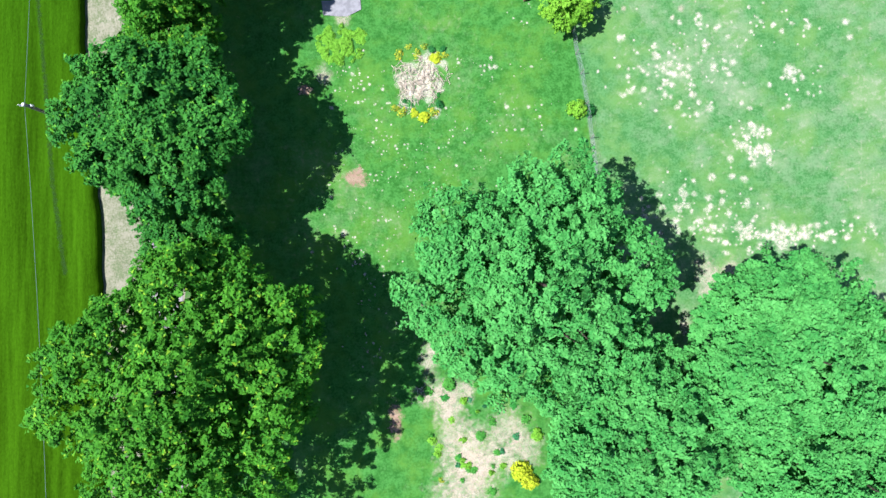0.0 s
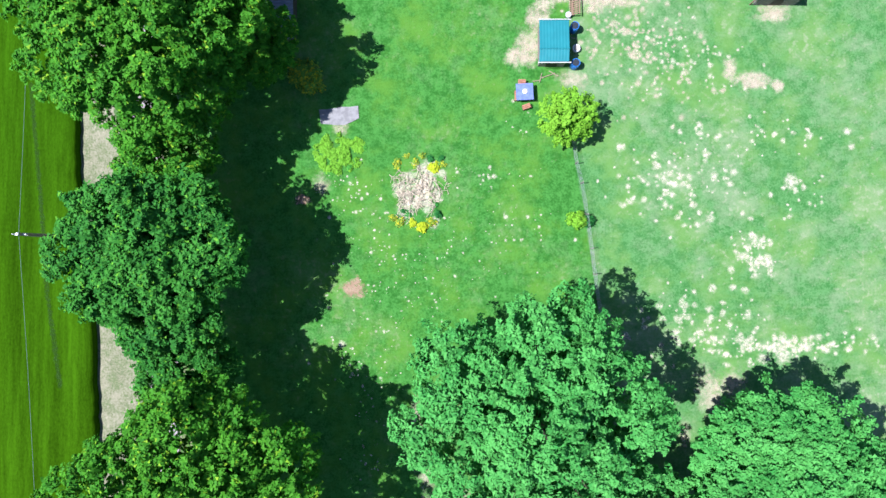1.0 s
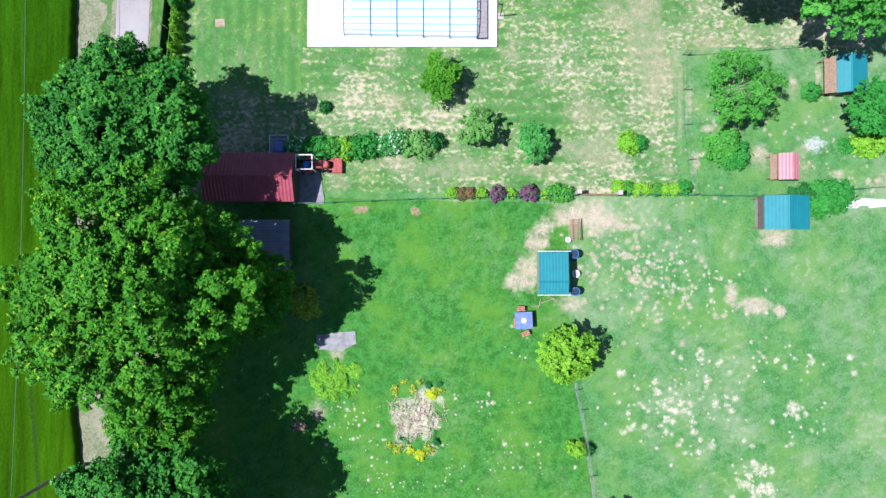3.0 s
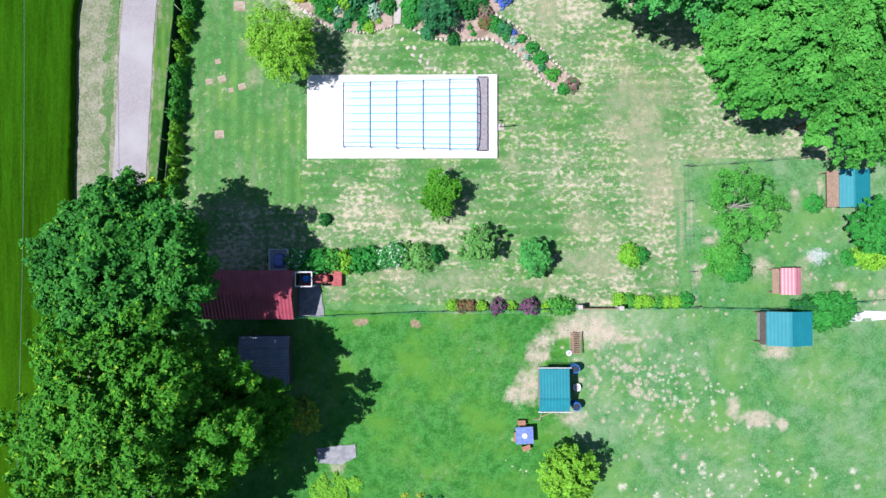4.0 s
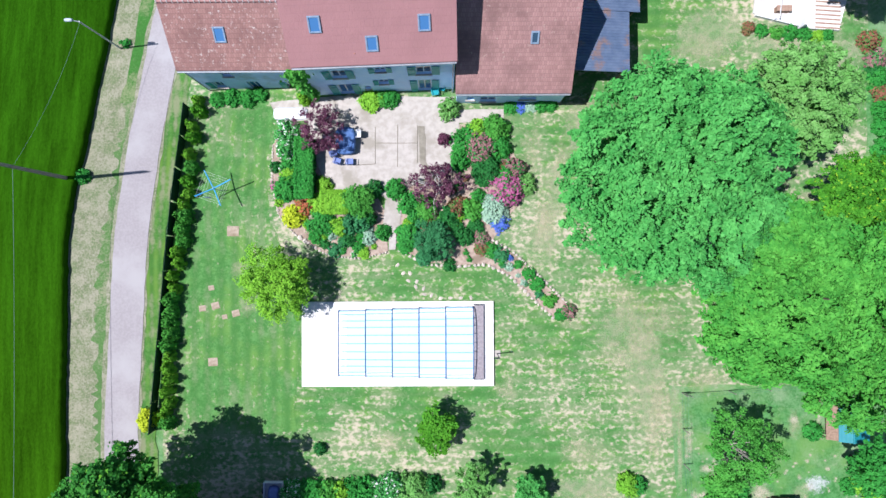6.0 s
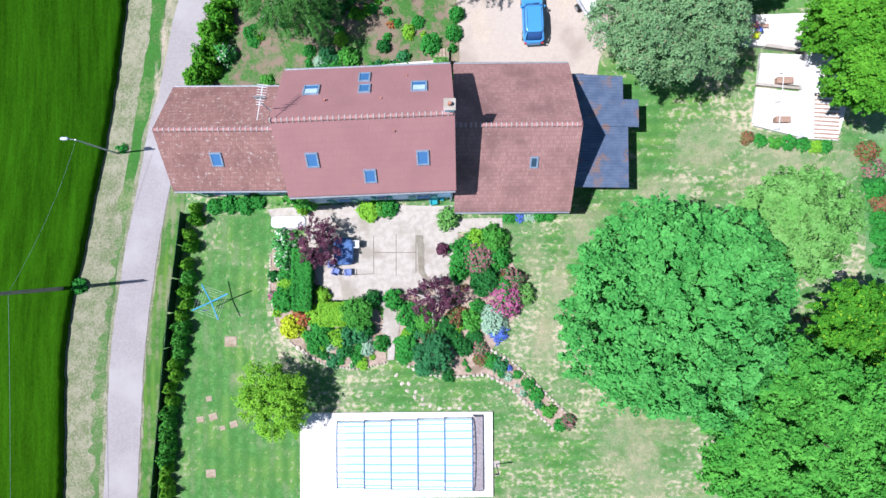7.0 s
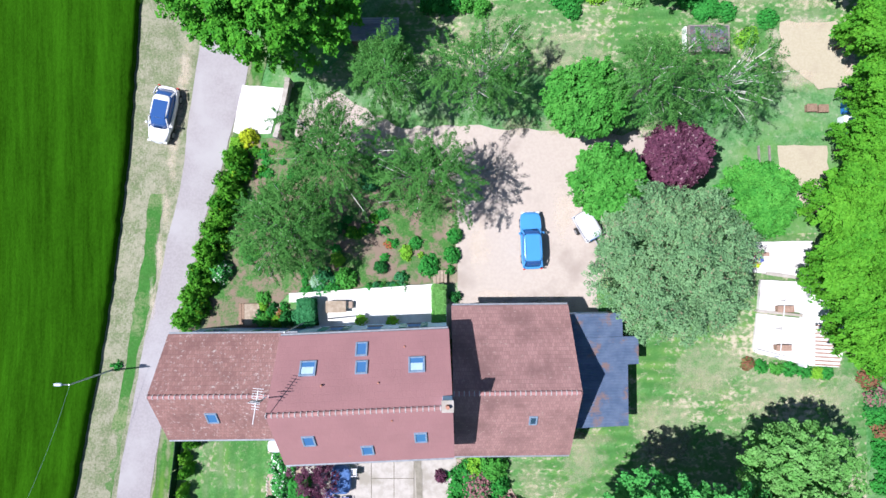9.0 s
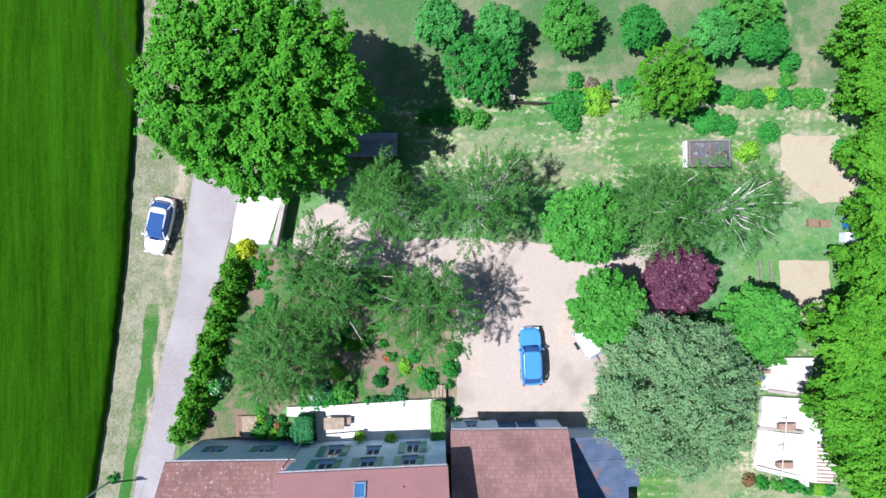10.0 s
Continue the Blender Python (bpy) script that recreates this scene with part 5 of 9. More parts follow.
tagged(sheet("garden_path", [(-3.78, 53.46), (-3.09, 53.95), (-2.60, 52.71), (-2.73, 51.61), (-3.00, 51.49), (-3.06, 49.90), (-3.55, 49.90), (-3.47, 51.49), (-3.96, 51.74)], "concrete_pale", 0.12, 0.04, 0.5, 11), "pale stone garden path between the beds", "path", kind="structure")


def stone_mesh(seed):
    rng = random.Random(seed)
    bm = bmesh.new()
    bmesh.ops.create_icosphere(bm, subdivisions=1, radius=0.5)
    for v in bm.verts:
        v.co *= rng.uniform(0.75, 1.1)
        v.co.z = max(v.co.z, -0.2)
    me = bpy.data.meshes.new("stone")
    bm.to_mesh(me)
    bm.free()
    me.materials.append(MATS["stone_edge"])
    return me


STONES = [stone_mesh(s) for s in range(5)]


def stone_row(name, pts, label, size=0.34, seed=1, double=False):
    rng = random.Random(seed)
    root = thing(name, *pts[0], label, "edging", z=0.0)
    root.matrix_basis = Matrix.Identity(4)
    for (x0, y0), (x1, y1) in zip(pts, pts[1:]):
        n = max(1, int(math.hypot(x1 - x0, y1 - y0) / (size * 0.95)))
        for i in range(n):
            u = (i + rng.uniform(0.3, 0.7)) / n
            x, y = x0 + (x1 - x0) * u, y0 + (y1 - y0) * u
            o = new("stone", STONES[rng.randrange(5)])
            o.parent = root
            s = size * rng.uniform(0.7, 1.2)
            o.matrix_basis = pose(x, y, ground_z(x, y) + 0.12, 0, 0, rng.uniform(0, 360)) @ Matrix.Diagonal((s, s * rng.uniform(0.7, 1.0), s * 0.6, 1))
    return root


stone_row("stone_edging", [(-12.12, 57.72), (-12.10, 54.98), (-11.52, 52.40), (-10.35, 51.05), (-8.88, 50.01), (-7.78, 49.46), (-5.57, 49.25), (-3.60, 49.73)], "low stone edging round a flower bed", 0.24, 2)
stone_row("stone_edging", [(-2.91, 49.90), (-2.13, 49.47), (-0.66, 48.78), (1.79, 48.66), (3.51, 48.80), (5.22, 47.93), (7.17, 45.96), (8.39, 44.85)], "low wall of pale field stones", 0.34, 3)
stone_row("stone_edging", [(3.89, 50.59), (5.36, 49.77), (7.31, 47.94), (9.33, 45.97)], "low wall of pale field stones", 0.30, 4)
stone_row("stone_edging", [(-10.18, 50.92), (-9.49, 50.50), (-8.63, 49.93)], "white rounded boulders in the bed", 0.42, 5)
rng_s = random.Random(9)
for x, y in ((-2.92, 48.79), (-2.51, 48.18), (-2.02, 48.17), (-2.14, 47.64), (-1.60, 47.19), (-1.53, 47.56), (-1.04, 47.07), (-0.99, 46.65), (-0.48, 46.57), (0.18, 46.37), (0.92, 46.37), (1.65, 46.39), (2.39, 46.38)):
    o = new("stepping_stone", STONES[rng_s.randrange(5)])
    o.matrix_basis = pose(x, y, ground_z(x, y) + 0.03, 0, 0, rng_s.uniform(0, 360)) @ Matrix.Diagonal((0.42, 0.3, 0.12, 1))
    tagged(o, "pale flat stepping stone in the lawn", "stone", "stepping stones")
for k, (x, y, s) in enumerate([(-14.85, 51.29, 0.62), (-16.28, 41.84, 0.5), (-17.05, 45.71, 0.36), (-16.41, 47.19, 0.3), (-15.44, 45.09, 0.28), (-14.63, 45.35, 0.4), (-16.11, 45.90, 0.42)]):
    o = part("ground_slab", boxed(-s * 0.7, s * 0.7, -s * 0.6, s * 0.6, -0.05, 0.05, 0.015), "soil_pale")
    o.matrix_basis = pose(x, y, ground_z(x, y) + 0.01, 0, 0, k * 2.5)
    tagged(o, "worn flat slab set in the lawn", "slab", "lawn slabs")


# ---------------------------------------------------------------- fences
def fence(name, pts, label, post_mat, wire_mat, high=1.2, gap=2.4, wires=5, rad=0.008, thick=0.035, screen=None):
    root = thing(name, *pts[0], label, "fence", z=0.0)
    root.matrix_basis = Matrix.Identity(4)
    me = bpy.data.meshes.new("post")
    bm = tubed((0, 0, -0.2), (0, 0, high + 0.05), thick, seg=7)
    bm.to_mesh(me)
    bm.free()
    me.materials.append(MATS[post_mat])
    spots = []
    for (x0, y0), (x1, y1) in zip(pts, pts[1:]):
        n = max(1, round(math.hypot(x1 - x0, y1 - y0) / gap))
        spots += [(x0 + (x1 - x0) * i / n, y0 + (y1 - y0) * i / n) for i in range(n)]
    spots.append(pts[-1])
    for x, y in spots:
        o = new("post", me)
        o.parent = root
        o.matrix_basis = pose(x, y, ground_z(x, y), random.uniform(-2, 2), random.uniform(-2, 2), 0)
    for (x0, y0), (x1, y1) in zip(spots, spots[1:]):
        bm = bmesh.new()
        za, zb = ground_z(x0, y0), ground_z(x1, y1)
        for k in range(wires):
            h = 0.1 + (high - 0.1) * k / (wires - 1)
            tube(bm, (x0, y0, za + h), (x1, y1, zb + h), rad, seg=4)
        for k in range(1, 4):
            u = k / 4
            x, y, z = x0 + (x1 - x0) * u, y0 + (y1 - y0) * u, za + (zb - za) * u
            tube(bm, (x, y, z + 0.08), (x, y, z + high), rad * 0.7, seg=4)
        if screen:
            L = math.hypot(x1 - x0, y1 - y0)
            o = part("screen_panel", boxed(0.03, L - 0.03, 0.03, 0.05, 0.05, high), screen, root, "dark woven privacy screen")
            o.matrix_basis = pose(x0, y0, za, 0, -math.degrees(math.atan2(zb - za, L)), math.degrees(math.atan2(y1 - y0, x1 - x0)))
        tagged(part("wire_panel", bm, wire_mat, root), kind="stuff")
    return root


fence("pasture_fence", [(9.40, 16.73), (9.65, 15.07), (10.02, 13.61), (10.38, 11.33), (10.71, 8.85), (11.19, 5.13), (11.96, 0.59)], "low wire pasture fence with grey posts", "timber_grey", "grey_metal", 1.0, 2.2)
fence("mesh_fence", [(-10.54, 28.53), (-2.39, 28.87), (9.59, 29.17)], "green wire mesh fence with thin posts", "fence_green", "fence_green", 1.1, 2.5, 4, 0.006)
fence("mesh_fence", [(12.69, 29.17), (18.14, 29.18), (23.00, 29.10), (32.41, 29.81), (33.5, 30.2)], "green wire mesh fence along the pen", "fence_green", "fence_green", 1.1, 2.5, 4, 0.006)
fence("pen_fence", [(18.14, 29.22), (17.63, 34.36), (17.55, 39.48), (17.87, 39.43), (20.92, 39.62), (33.5, 40.6)], "wire fence of the animal pen", "timber_grey", "fence_green", 1.1, 2.4, 3, 0.006)
fence("road_fence", [(-18.56, 60.62), (-19.19, 50.91), (-19.86, 43.51), (-20.45, 36.97)], "dark green screened fence behind the hedge", "screen_green", "screen_green", 1.15, 2.4, 5, 0.006, screen="screen_green")
fence("orchard_fence", [(5.98, 92.74), (9.02, 92.51), (13.46, 92.67)], "dark timber fence at the orchard", "timber_dark", "timber_dark", 0.8, 1.2, 4, 0.03)


def gate_post(x, y, mat="white_paint", h=1.35, label="pale stone gate post"):
    root = thing("gate_post", x, y, label, "gate post", "gate posts")
    part("shaft", boxed(-0.12, 0.12, -0.12, 0.12, -0.1, h, 0.015), mat, root)
    part("cap", boxed(-0.16, 0.16, -0.16, 0.16, h + 0.003, h + 0.10, 0.02), mat, root)


gate_post(9.71, 29.34, "concrete_pale")
gate_post(12.60, 29.26, "concrete_pale")
gate_post(4.88, 92.84, "concrete_pale")
gate_post(5.90, 92.82, "concrete_pale")


def picket_gate(x0, y0, x1, y1, label, n=14, h=1.0, tilt=0.0):
    root = thing("wooden_gate", x0, y0, label, "gate", turn=math.degrees(math.atan2(y1 - y0, x1 - x0)))
    L = math.hypot(x1 - x0, y1 - y0)
    for z in (0.25, 0.8):
        part("rail", boxed(0, L, -0.025, 0.025, z, z + 0.09), "timber", root)
    me = None
    for i in range(n):
        if me is None:
            me = bpy.data.meshes.new("picket")
            bm = boxed(0, L / n * 0.55, 0.028, 0.05, 0.08, h, 0.006)
            bm.to_mesh(me)
            bm.free()
            me.materials.append(MATS["timber"])
        o = new("picket", me)
        o.parent, o.location = root, (L * i / n + 0.02, 0, 0)
    if tilt:
        root.matrix_basis = root.matrix_basis @ pose(0, 0, 0.1, tilt, 0, 0)
    return root


picket_gate(9.96, 29.17, 12.40, 29.17, "brown wooden picket gate between pale posts", 16, 1.0)
picket_gate(9.17, 25.90, 9.17, 27.47, "brown wooden ladder-like hurdle standing on sand", 10, 0.75, 55)


# ---------------------------------------------------------------- sheds
def shed(name, x0, x1, y0, y1, wall_h, ridge_at, ridge_h, roof_mat, wall_mat, label, category="shed", ridge_axis="Y", over=0.12, door=True, lean=None):
    """A small timber shed with two sheet-metal slopes. The ridge runs along y at x = ridge_at, or along x at y = ridge_at."""
    cx, cy = (x0 + x1) / 2, (y0 + y1) / 2
    z = min(ground_z(a, b) for a in (x0, x1) for b in (y0, y1))
    root = thing(name, cx, cy, label, category, z=z)
    X0, X1, Y0, Y1 = x0 - cx, x1 - cx, y0 - cy, y1 - cy
    a0, a1, b0, b1 = X0 + over, X1 - over, Y0 + over, Y1 - over
    for nm, q in (("side_wall", (a0, a1, b0, b0 + 0.05)), ("side_wall", (a0, a1, b1 - 0.05, b1)), ("end_wall", (a0, a0 + 0.05, b0 + 0.052, b1 - 0.052)), ("end_wall", (a1 - 0.05, a1, b0 + 0.052, b1 - 0.052))):
        part(nm, boxed(*q, -0.05, wall_h - 0.02), wall_mat, root)
    if ridge_axis == "Y":
        r = ridge_at - cx
        part("roof_slope", slab_from([(X0, Y0, wall_h), (r, Y0, ridge_h), (r, Y1, ridge_h), (X0, Y1, wall_h)], 0.05), roof_mat, root)
        part("roof_slope", slab_from([(r, Y0, ridge_h), (X1, Y0, wall_h), (X1, Y1, wall_h), (r, Y1, ridge_h)], 0.05), roof_mat, root)
        part("ridge_cap", tubed((r, Y0 - 0.02, ridge_h), (r, Y1 + 0.02, ridge_h), 0.06), roof_mat, root)
        for yy in (b0, b1 - 0.05):
            bm = bmesh.new()
            p = [(a0, wall_h - 0.06), (a1, wall_h - 0.06), (r, ridge_h - 0.07)]
            f = [[bm.verts.new((u, yy + o, w)) for u, w in p] for o in (0, 0.05)]
            bm.faces.new(f[0])
            bm.faces.new(f[1][::-1])
            for i in range(3):
                bm.faces.new((f[0][i], f[0][(i + 1) % 3], f[1][(i + 1) % 3], f[1][i]))
            bmesh.ops.recalc_face_normals(bm, faces=bm.faces)
            part("gable", bm, wall_mat, root)
    else:
        r = ridge_at - cy
        part("roof_slope", slab_from([(X0, Y0, wall_h), (X1, Y0, wall_h), (X1, r, ridge_h), (X0, r, ridge_h)], 0.05), roof_mat, root)
        part("roof_slope", slab_from([(X0, r, ridge_h), (X1, r, ridge_h), (X1, Y1, wall_h), (X0, Y1, wall_h)], 0.05), roof_mat, root)
        part("ridge_cap", tubed((X0 - 0.02, r, ridge_h), (X1 + 0.02, r, ridge_h), 0.06), roof_mat, root)
    if door:
        d = part("door", boxed(-0.4, 0.4, b0 - 0.03, b0 - 0.003, 0.05, min(1.7, wall_h - 0.1)), "timber_dark", root)
        part("latch", boxed(0.28, 0.34, b0 - 0.05, b0 - 0.031, 0.8, 0.95), "grey_metal", d)
    if lean:
        u0, u1, lz0, lz1, m = lean
        part("lean_roof", slab_from([(u0 - cx, Y0 + 0.05, lz0), (u1 - cx, Y0 + 0.05, lz1), (u1 - cx, Y1 - 0.05, lz1), (u0 - cx, Y1 - 0.05, lz0)], 0.05), m, root)
        for yy in (Y0 + 0.12, Y1 - 0.18):
            part("lean_post", boxed(u0 - cx + 0.05, u0 - cx + 0.12, yy, yy + 0.07, -0.05, lz0 - 0.04), "timber", root)
    return root


sx0, sy0 = 6.78, 22.09
sx1, sy1 = 8.89, 25.04
pony = shed("pony_shelter", sx0, sx1, sy0, sy1, 1.55, (sy0 + sy1) / 2 - 0.6, 1.75, "sheet_teal", "timber_grey", "small teal sheet-roofed animal shelter on bare sand", ridge_axis="X")
for _y in (-1.56, 1.52):
    part("fascia_board", boxed(-1.12, 1.22, _y, _y + 0.05, 1.44, 1.56, 0.006), "white_paint", pony, "cream painted fascia board")
sx0, sy0 = 22.67, 26.65
sx1, sy1 = 25.87, 29.04
rx, _ = 24.11, 27.86
lx, _ = 22.42, 28.02
shed("chicken_coop", sx0, sx1, sy0, sy1, 1.5, rx, 2.05, "sheet_teal", "timber_grey", "coop with a ridged teal sheet roof beside the fence", lean=(lx, sx0, 1.15, 1.4, "timber_dark"))
sx0, sy0 = 23.86, 30.20
sx1, sy1 = 25.30, 32.08
lx, _ = 23.48, 31.34
shed("small_coop", sx0, sx1, sy0, sy1, 1.2, (sx0 + sx1) / 2 + 0.15, 1.45, "sheet_pink", "timber", "small hen house with a faded pink sheet roof", lean=(lx, sx0, 0.8, 1.0, "timber"))
sx0, sy0 = 27.93, 36.33
sx1, sy1 = 30.09, 39.02
lx, _ = 27.30, 37.60
shed("garden_shed", sx0, sx1, sy0, sy1, 1.4, (sx0 + sx1) / 2 - 0.3, 1.8, "sheet_teal", "timber", "teal-roofed shed under a tree in the pen", lean=(lx, sx0, 1.0, 1.35, "timber"))
sx0, sy0 = -16.59, 28.55
sx1, sy1 = -10.29, 31.96
shed("open_barn", sx0, sx1, sy0, sy1, 2.0, sy0 + (sy1 - sy0) * 0.5, 2.75, "sheet_red", "timber_dark", "barn with a dark red corrugated roof under trees", "barn", ridge_axis="X", door=False)
sx0, sy0 = -14.25, 23.74
sx1, sy1 = -10.72, 27.33
shed("grey_shed", sx0, sx1, sy0, sy1, 1.5, sy0 + (sy1 - sy0) * 0.8, 1.75, "sheet_grey", "timber_dark", "low grey sheet-roofed shed in tree shade", ridge_axis="X", door=False)
sx0, sy0 = -5.71, 88.76
sx1, sy1 = -2.20, 90.41
shed("dark_shed", sx0, sx1, sy0, sy1, 1.9, sy0 + (sy1 - sy0) * 0.7, 2.1, "sheet_grey", "timber_dark", "dark grey roofed shed beneath the big tree", ridge_axis="X", door=False)


# ---------------------------------------------------------------- vehicles
def loft(sections, seg=20, power=3.2):
    """A closed body through rounded-rectangle sections (z, x0, x1, half-width front, half-width back)."""
    bm = bmesh.new()
    rings = []
    for z, y0, y1, w0, w1 in sections:
        ring = []
        for k in range(seg):
            a = 2 * math.pi * k / seg
            c, s = math.cos(a), math.sin(a)
            u = math.copysign(abs(c) ** (2 / power), c)
            v = math.copysign(abs(s) ** (2 / power), s)
            w = w0 + (w1 - w0) * (v * 0.5 + 0.5)
            ring.append(bm.verts.new((u * w, (y0 + y1) / 2 + v * (y1 - y0) / 2, z)))
        rings.append(ring)
    for a, b in zip(rings, rings[1:]):
        for k in range(seg):
            bm.faces.new((a[k], a[(k + 1) % seg], b[(k + 1) % seg], b[k]))
    bm.faces.new(rings[-1])
    bm.faces.new(rings[0][::-1])
    for f in bm.faces:
        f.smooth = len(f.verts) == 4
    return bm


def wheel(parent, x, y, r, w=0.2):
    h = new("wheel")
    h.parent = parent
    h.location = (x, y, r)
    part("tyre", tubed((-w / 2, 0, 0), (w / 2, 0, 0), r, seg=20), "rubber", h)
    s = math.copysign(w / 2, x)
    part("rim", tubed((s - 0.02 * s / abs(s), 0, 0), (s + 0.012 * s / abs(s), 0, 0), r * 0.62, seg=16), "grey_metal", h)


def car(x, y, turn, paint, label, L=4.3, W=0.87, estate=False, glass_roof=False):
    """A car with its nose towards -y."""
    root = thing("car", x, y, label, "car", turn=turn)
    h = L / 2
    pw = 6.0 if estate else 4.6
    nose = 0.94 if estate else 0.86
    part("body", loft([(0.28, -h + 0.06, h - 0.05, W * nose * 0.94, W * 0.92), (0.42, -h, h, W * nose, W * 0.97), (0.62, -h + 0.02, h, W * (nose + 0.06), W), (0.80, -h + 0.08, h - 0.03, W * (nose + 0.05), W * 0.98), (0.90, -h + 0.22, h - 0.08, W * nose, W * 0.94)], 36, pw), paint, root)
    r0, r1 = -h + (1.62 if estate else 1.75), (h - 0.62 if estate else h - 0.85)
    b1 = h - 0.16 if estate else h - 0.22
    rw = 0.84 if estate else 0.72
    f0 = -h + (1.22 if estate else 1.0)
    part("glasshouse", loft([(0.88, f0, b1, W * 0.88, W * 0.90), (1.15, (f0 + r0) / 2, (b1 + r1) / 2, W * 0.82, W * 0.84), (1.40, r0, r1, W * 0.74, W * 0.76)], 36, pw), "car_glass", root, "dark car windows")
    roof = part("roof_panel", loft([(1.385, r0 - 0.03, r1 + 0.05, W * rw, W * (rw + 0.02)), (1.43, r0 + 0.01, r1, W * (rw - 0.01), W * (rw + 0.01)), (1.455, r0 + 0.10, r1 - 0.10, W * (rw - 0.1), W * (rw - 0.08))], 36, pw), paint, root)
    if glass_roof:
        part("glass_roof", boxed(-0.54, 0.54, r0 - 0.02, r1 - 0.38, 1.43, 1.468, 0.003), "car_glass", roof, "dark panoramic glass roof")
    for s in (-1, 1):
        bm = bent_tube([Vector((s * W * 0.86, f0 + 0.03, 0.90)), Vector((s * W * 0.80, (f0 + r0) / 2, 1.16)), Vector((s * W * 0.72, r0, 1.41))], 0.05, 0.05, 6)
        part("pillar", bm, paint, root)
        bm = bent_tube([Vector((s * W * 0.88, b1 - 0.03, 0.90)), Vector((s * W * 0.82, (b1 + r1) / 2, 1.16)), Vector((s * W * 0.74, r1, 1.41))], 0.07, 0.06, 6)
        part("pillar", bm, paint, root)
        mr = part("mirror", loft([(0.92, -0.07, 0.07, 0.08, 0.08), (1.02, -0.09, 0.09, 0.10, 0.10), (1.08, -0.05, 0.05, 0.06, 0.06)], 12), paint, root)
        mr.location = (s * (W + 0.06), f0 + 0.32, 0)
        part("headlight", boxed(s * W * 0.68 - 0.13, s * W * 0.68 + 0.13, -h + 0.02, -h + 0.16, 0.64, 0.76, 0.02), "plastic_white", root)
        part("tail_light", boxed(s * W * 0.80 - 0.08, s * W * 0.80 + 0.08, h - 0.08, h + 0.005, 0.62, 0.84, 0.02), "lamp_red", root)
        for yy in (-h + 0.80, h - 0.75):
            wheel(root, s * (W - 0.12), yy, 0.31)
        if estate:
            part("roof_rail", tubed((s * W * 0.66, r0 + 0.2, 1.462), (s * W * 0.66, r1 - 0.1, 1.462), 0.014), "dark_metal", root)
    part("number_plate", boxed(-0.25, 0.25, -h - 0.012, -h + 0.01, 0.45, 0.56), "plastic_white", root)
    part("wiper", tubed((-0.5, f0 + 0.02, 0.915), (0.25, f0 + 0.06, 0.925), 0.012, seg=5), "dark_metal", root)
    return root


car(-19.83, 84.20, -12, "car_white", "white hatchback with a dark glass roof parked on the verge", 4.25, 0.88, glass_roof=True)
car(7.07, 74.61, 182, "car_blue", "bright blue estate car parked on the gravel", 4.12, 0.76, estate=True)


def tractor(x, y, turn):
    root = thing("garden_tractor", x, y, "small red garden tractor with a loader frame", "tractor", turn=turn)
    part("bonnet", loft([(0.45, -0.9, 0.2, 0.28, 0.3), (0.8, -0.92, 0.2, 0.30, 0.32), (1.0, -0.8, 0.2, 0.22, 0.28)], 16), "tractor_red", root)
    part("seat", loft([(0.75, 0.5, 0.95, 0.22, 0.22), (0.9, 0.5, 0.98, 0.24, 0.24)], 12), "plastic_blue", root)
    part("fender", boxed(-0.62, -0.32, 0.35, 1.15, 0.82, 0.9, 0.03), "tractor_red", root)
    part("fender", boxed(0.32, 0.62, 0.35, 1.15, 0.82, 0.9, 0.03), "tractor_red", root)
    part("steering_wheel", tubed((0, 0.28, 1.1), (0, 0.31, 1.13), 0.19, seg=14), "rubber", root)
    bm = bmesh.new()
    for a, b in (((-0.5, 0.1, 1.9), (0.5, 0.1, 1.9)), ((0.5, 0.1, 1.9), (0.5, 1.25, 1.9)), ((0.5, 1.25, 1.9), (-0.5, 1.25, 1.9)), ((-0.5, 1.25, 1.9), (-0.5, 0.1, 1.9)), ((-0.5, 1.25, 0.6), (-0.5, 1.25, 1.9)), ((0.5, 1.25, 0.6), (0.5, 1.25, 1.9)), ((-0.5, 0.1, 0.6), (-0.5, 0.1, 1.9)), ((0.5, 0.1, 0.6), (0.5, 0.1, 1.9))):
        tube(bm, a, b, 0.045, seg=6)
    part("roll_frame", bm, "white_paint", root, "white tubular roll frame")
    part("mower_deck", boxed(-0.55, 0.55, -1.75, -1.0, 0.15, 0.42, 0.05), "tractor_red", root)
    part("arm", boxed(-0.35, -0.27, -1.3, -0.5, 0.42, 0.5), "tractor_red", root)
    part("arm", boxed(0.27, 0.35, -1.3, -0.5, 0.42, 0.5), "tractor_red", root)
    for s in (-1, 1):
        wheel(root, s * 0.48, 0.75, 0.42, 0.26)
        wheel(root, s * 0.42, -0.6, 0.27, 0.18)


tractor(-8.97, 31.33, 90)


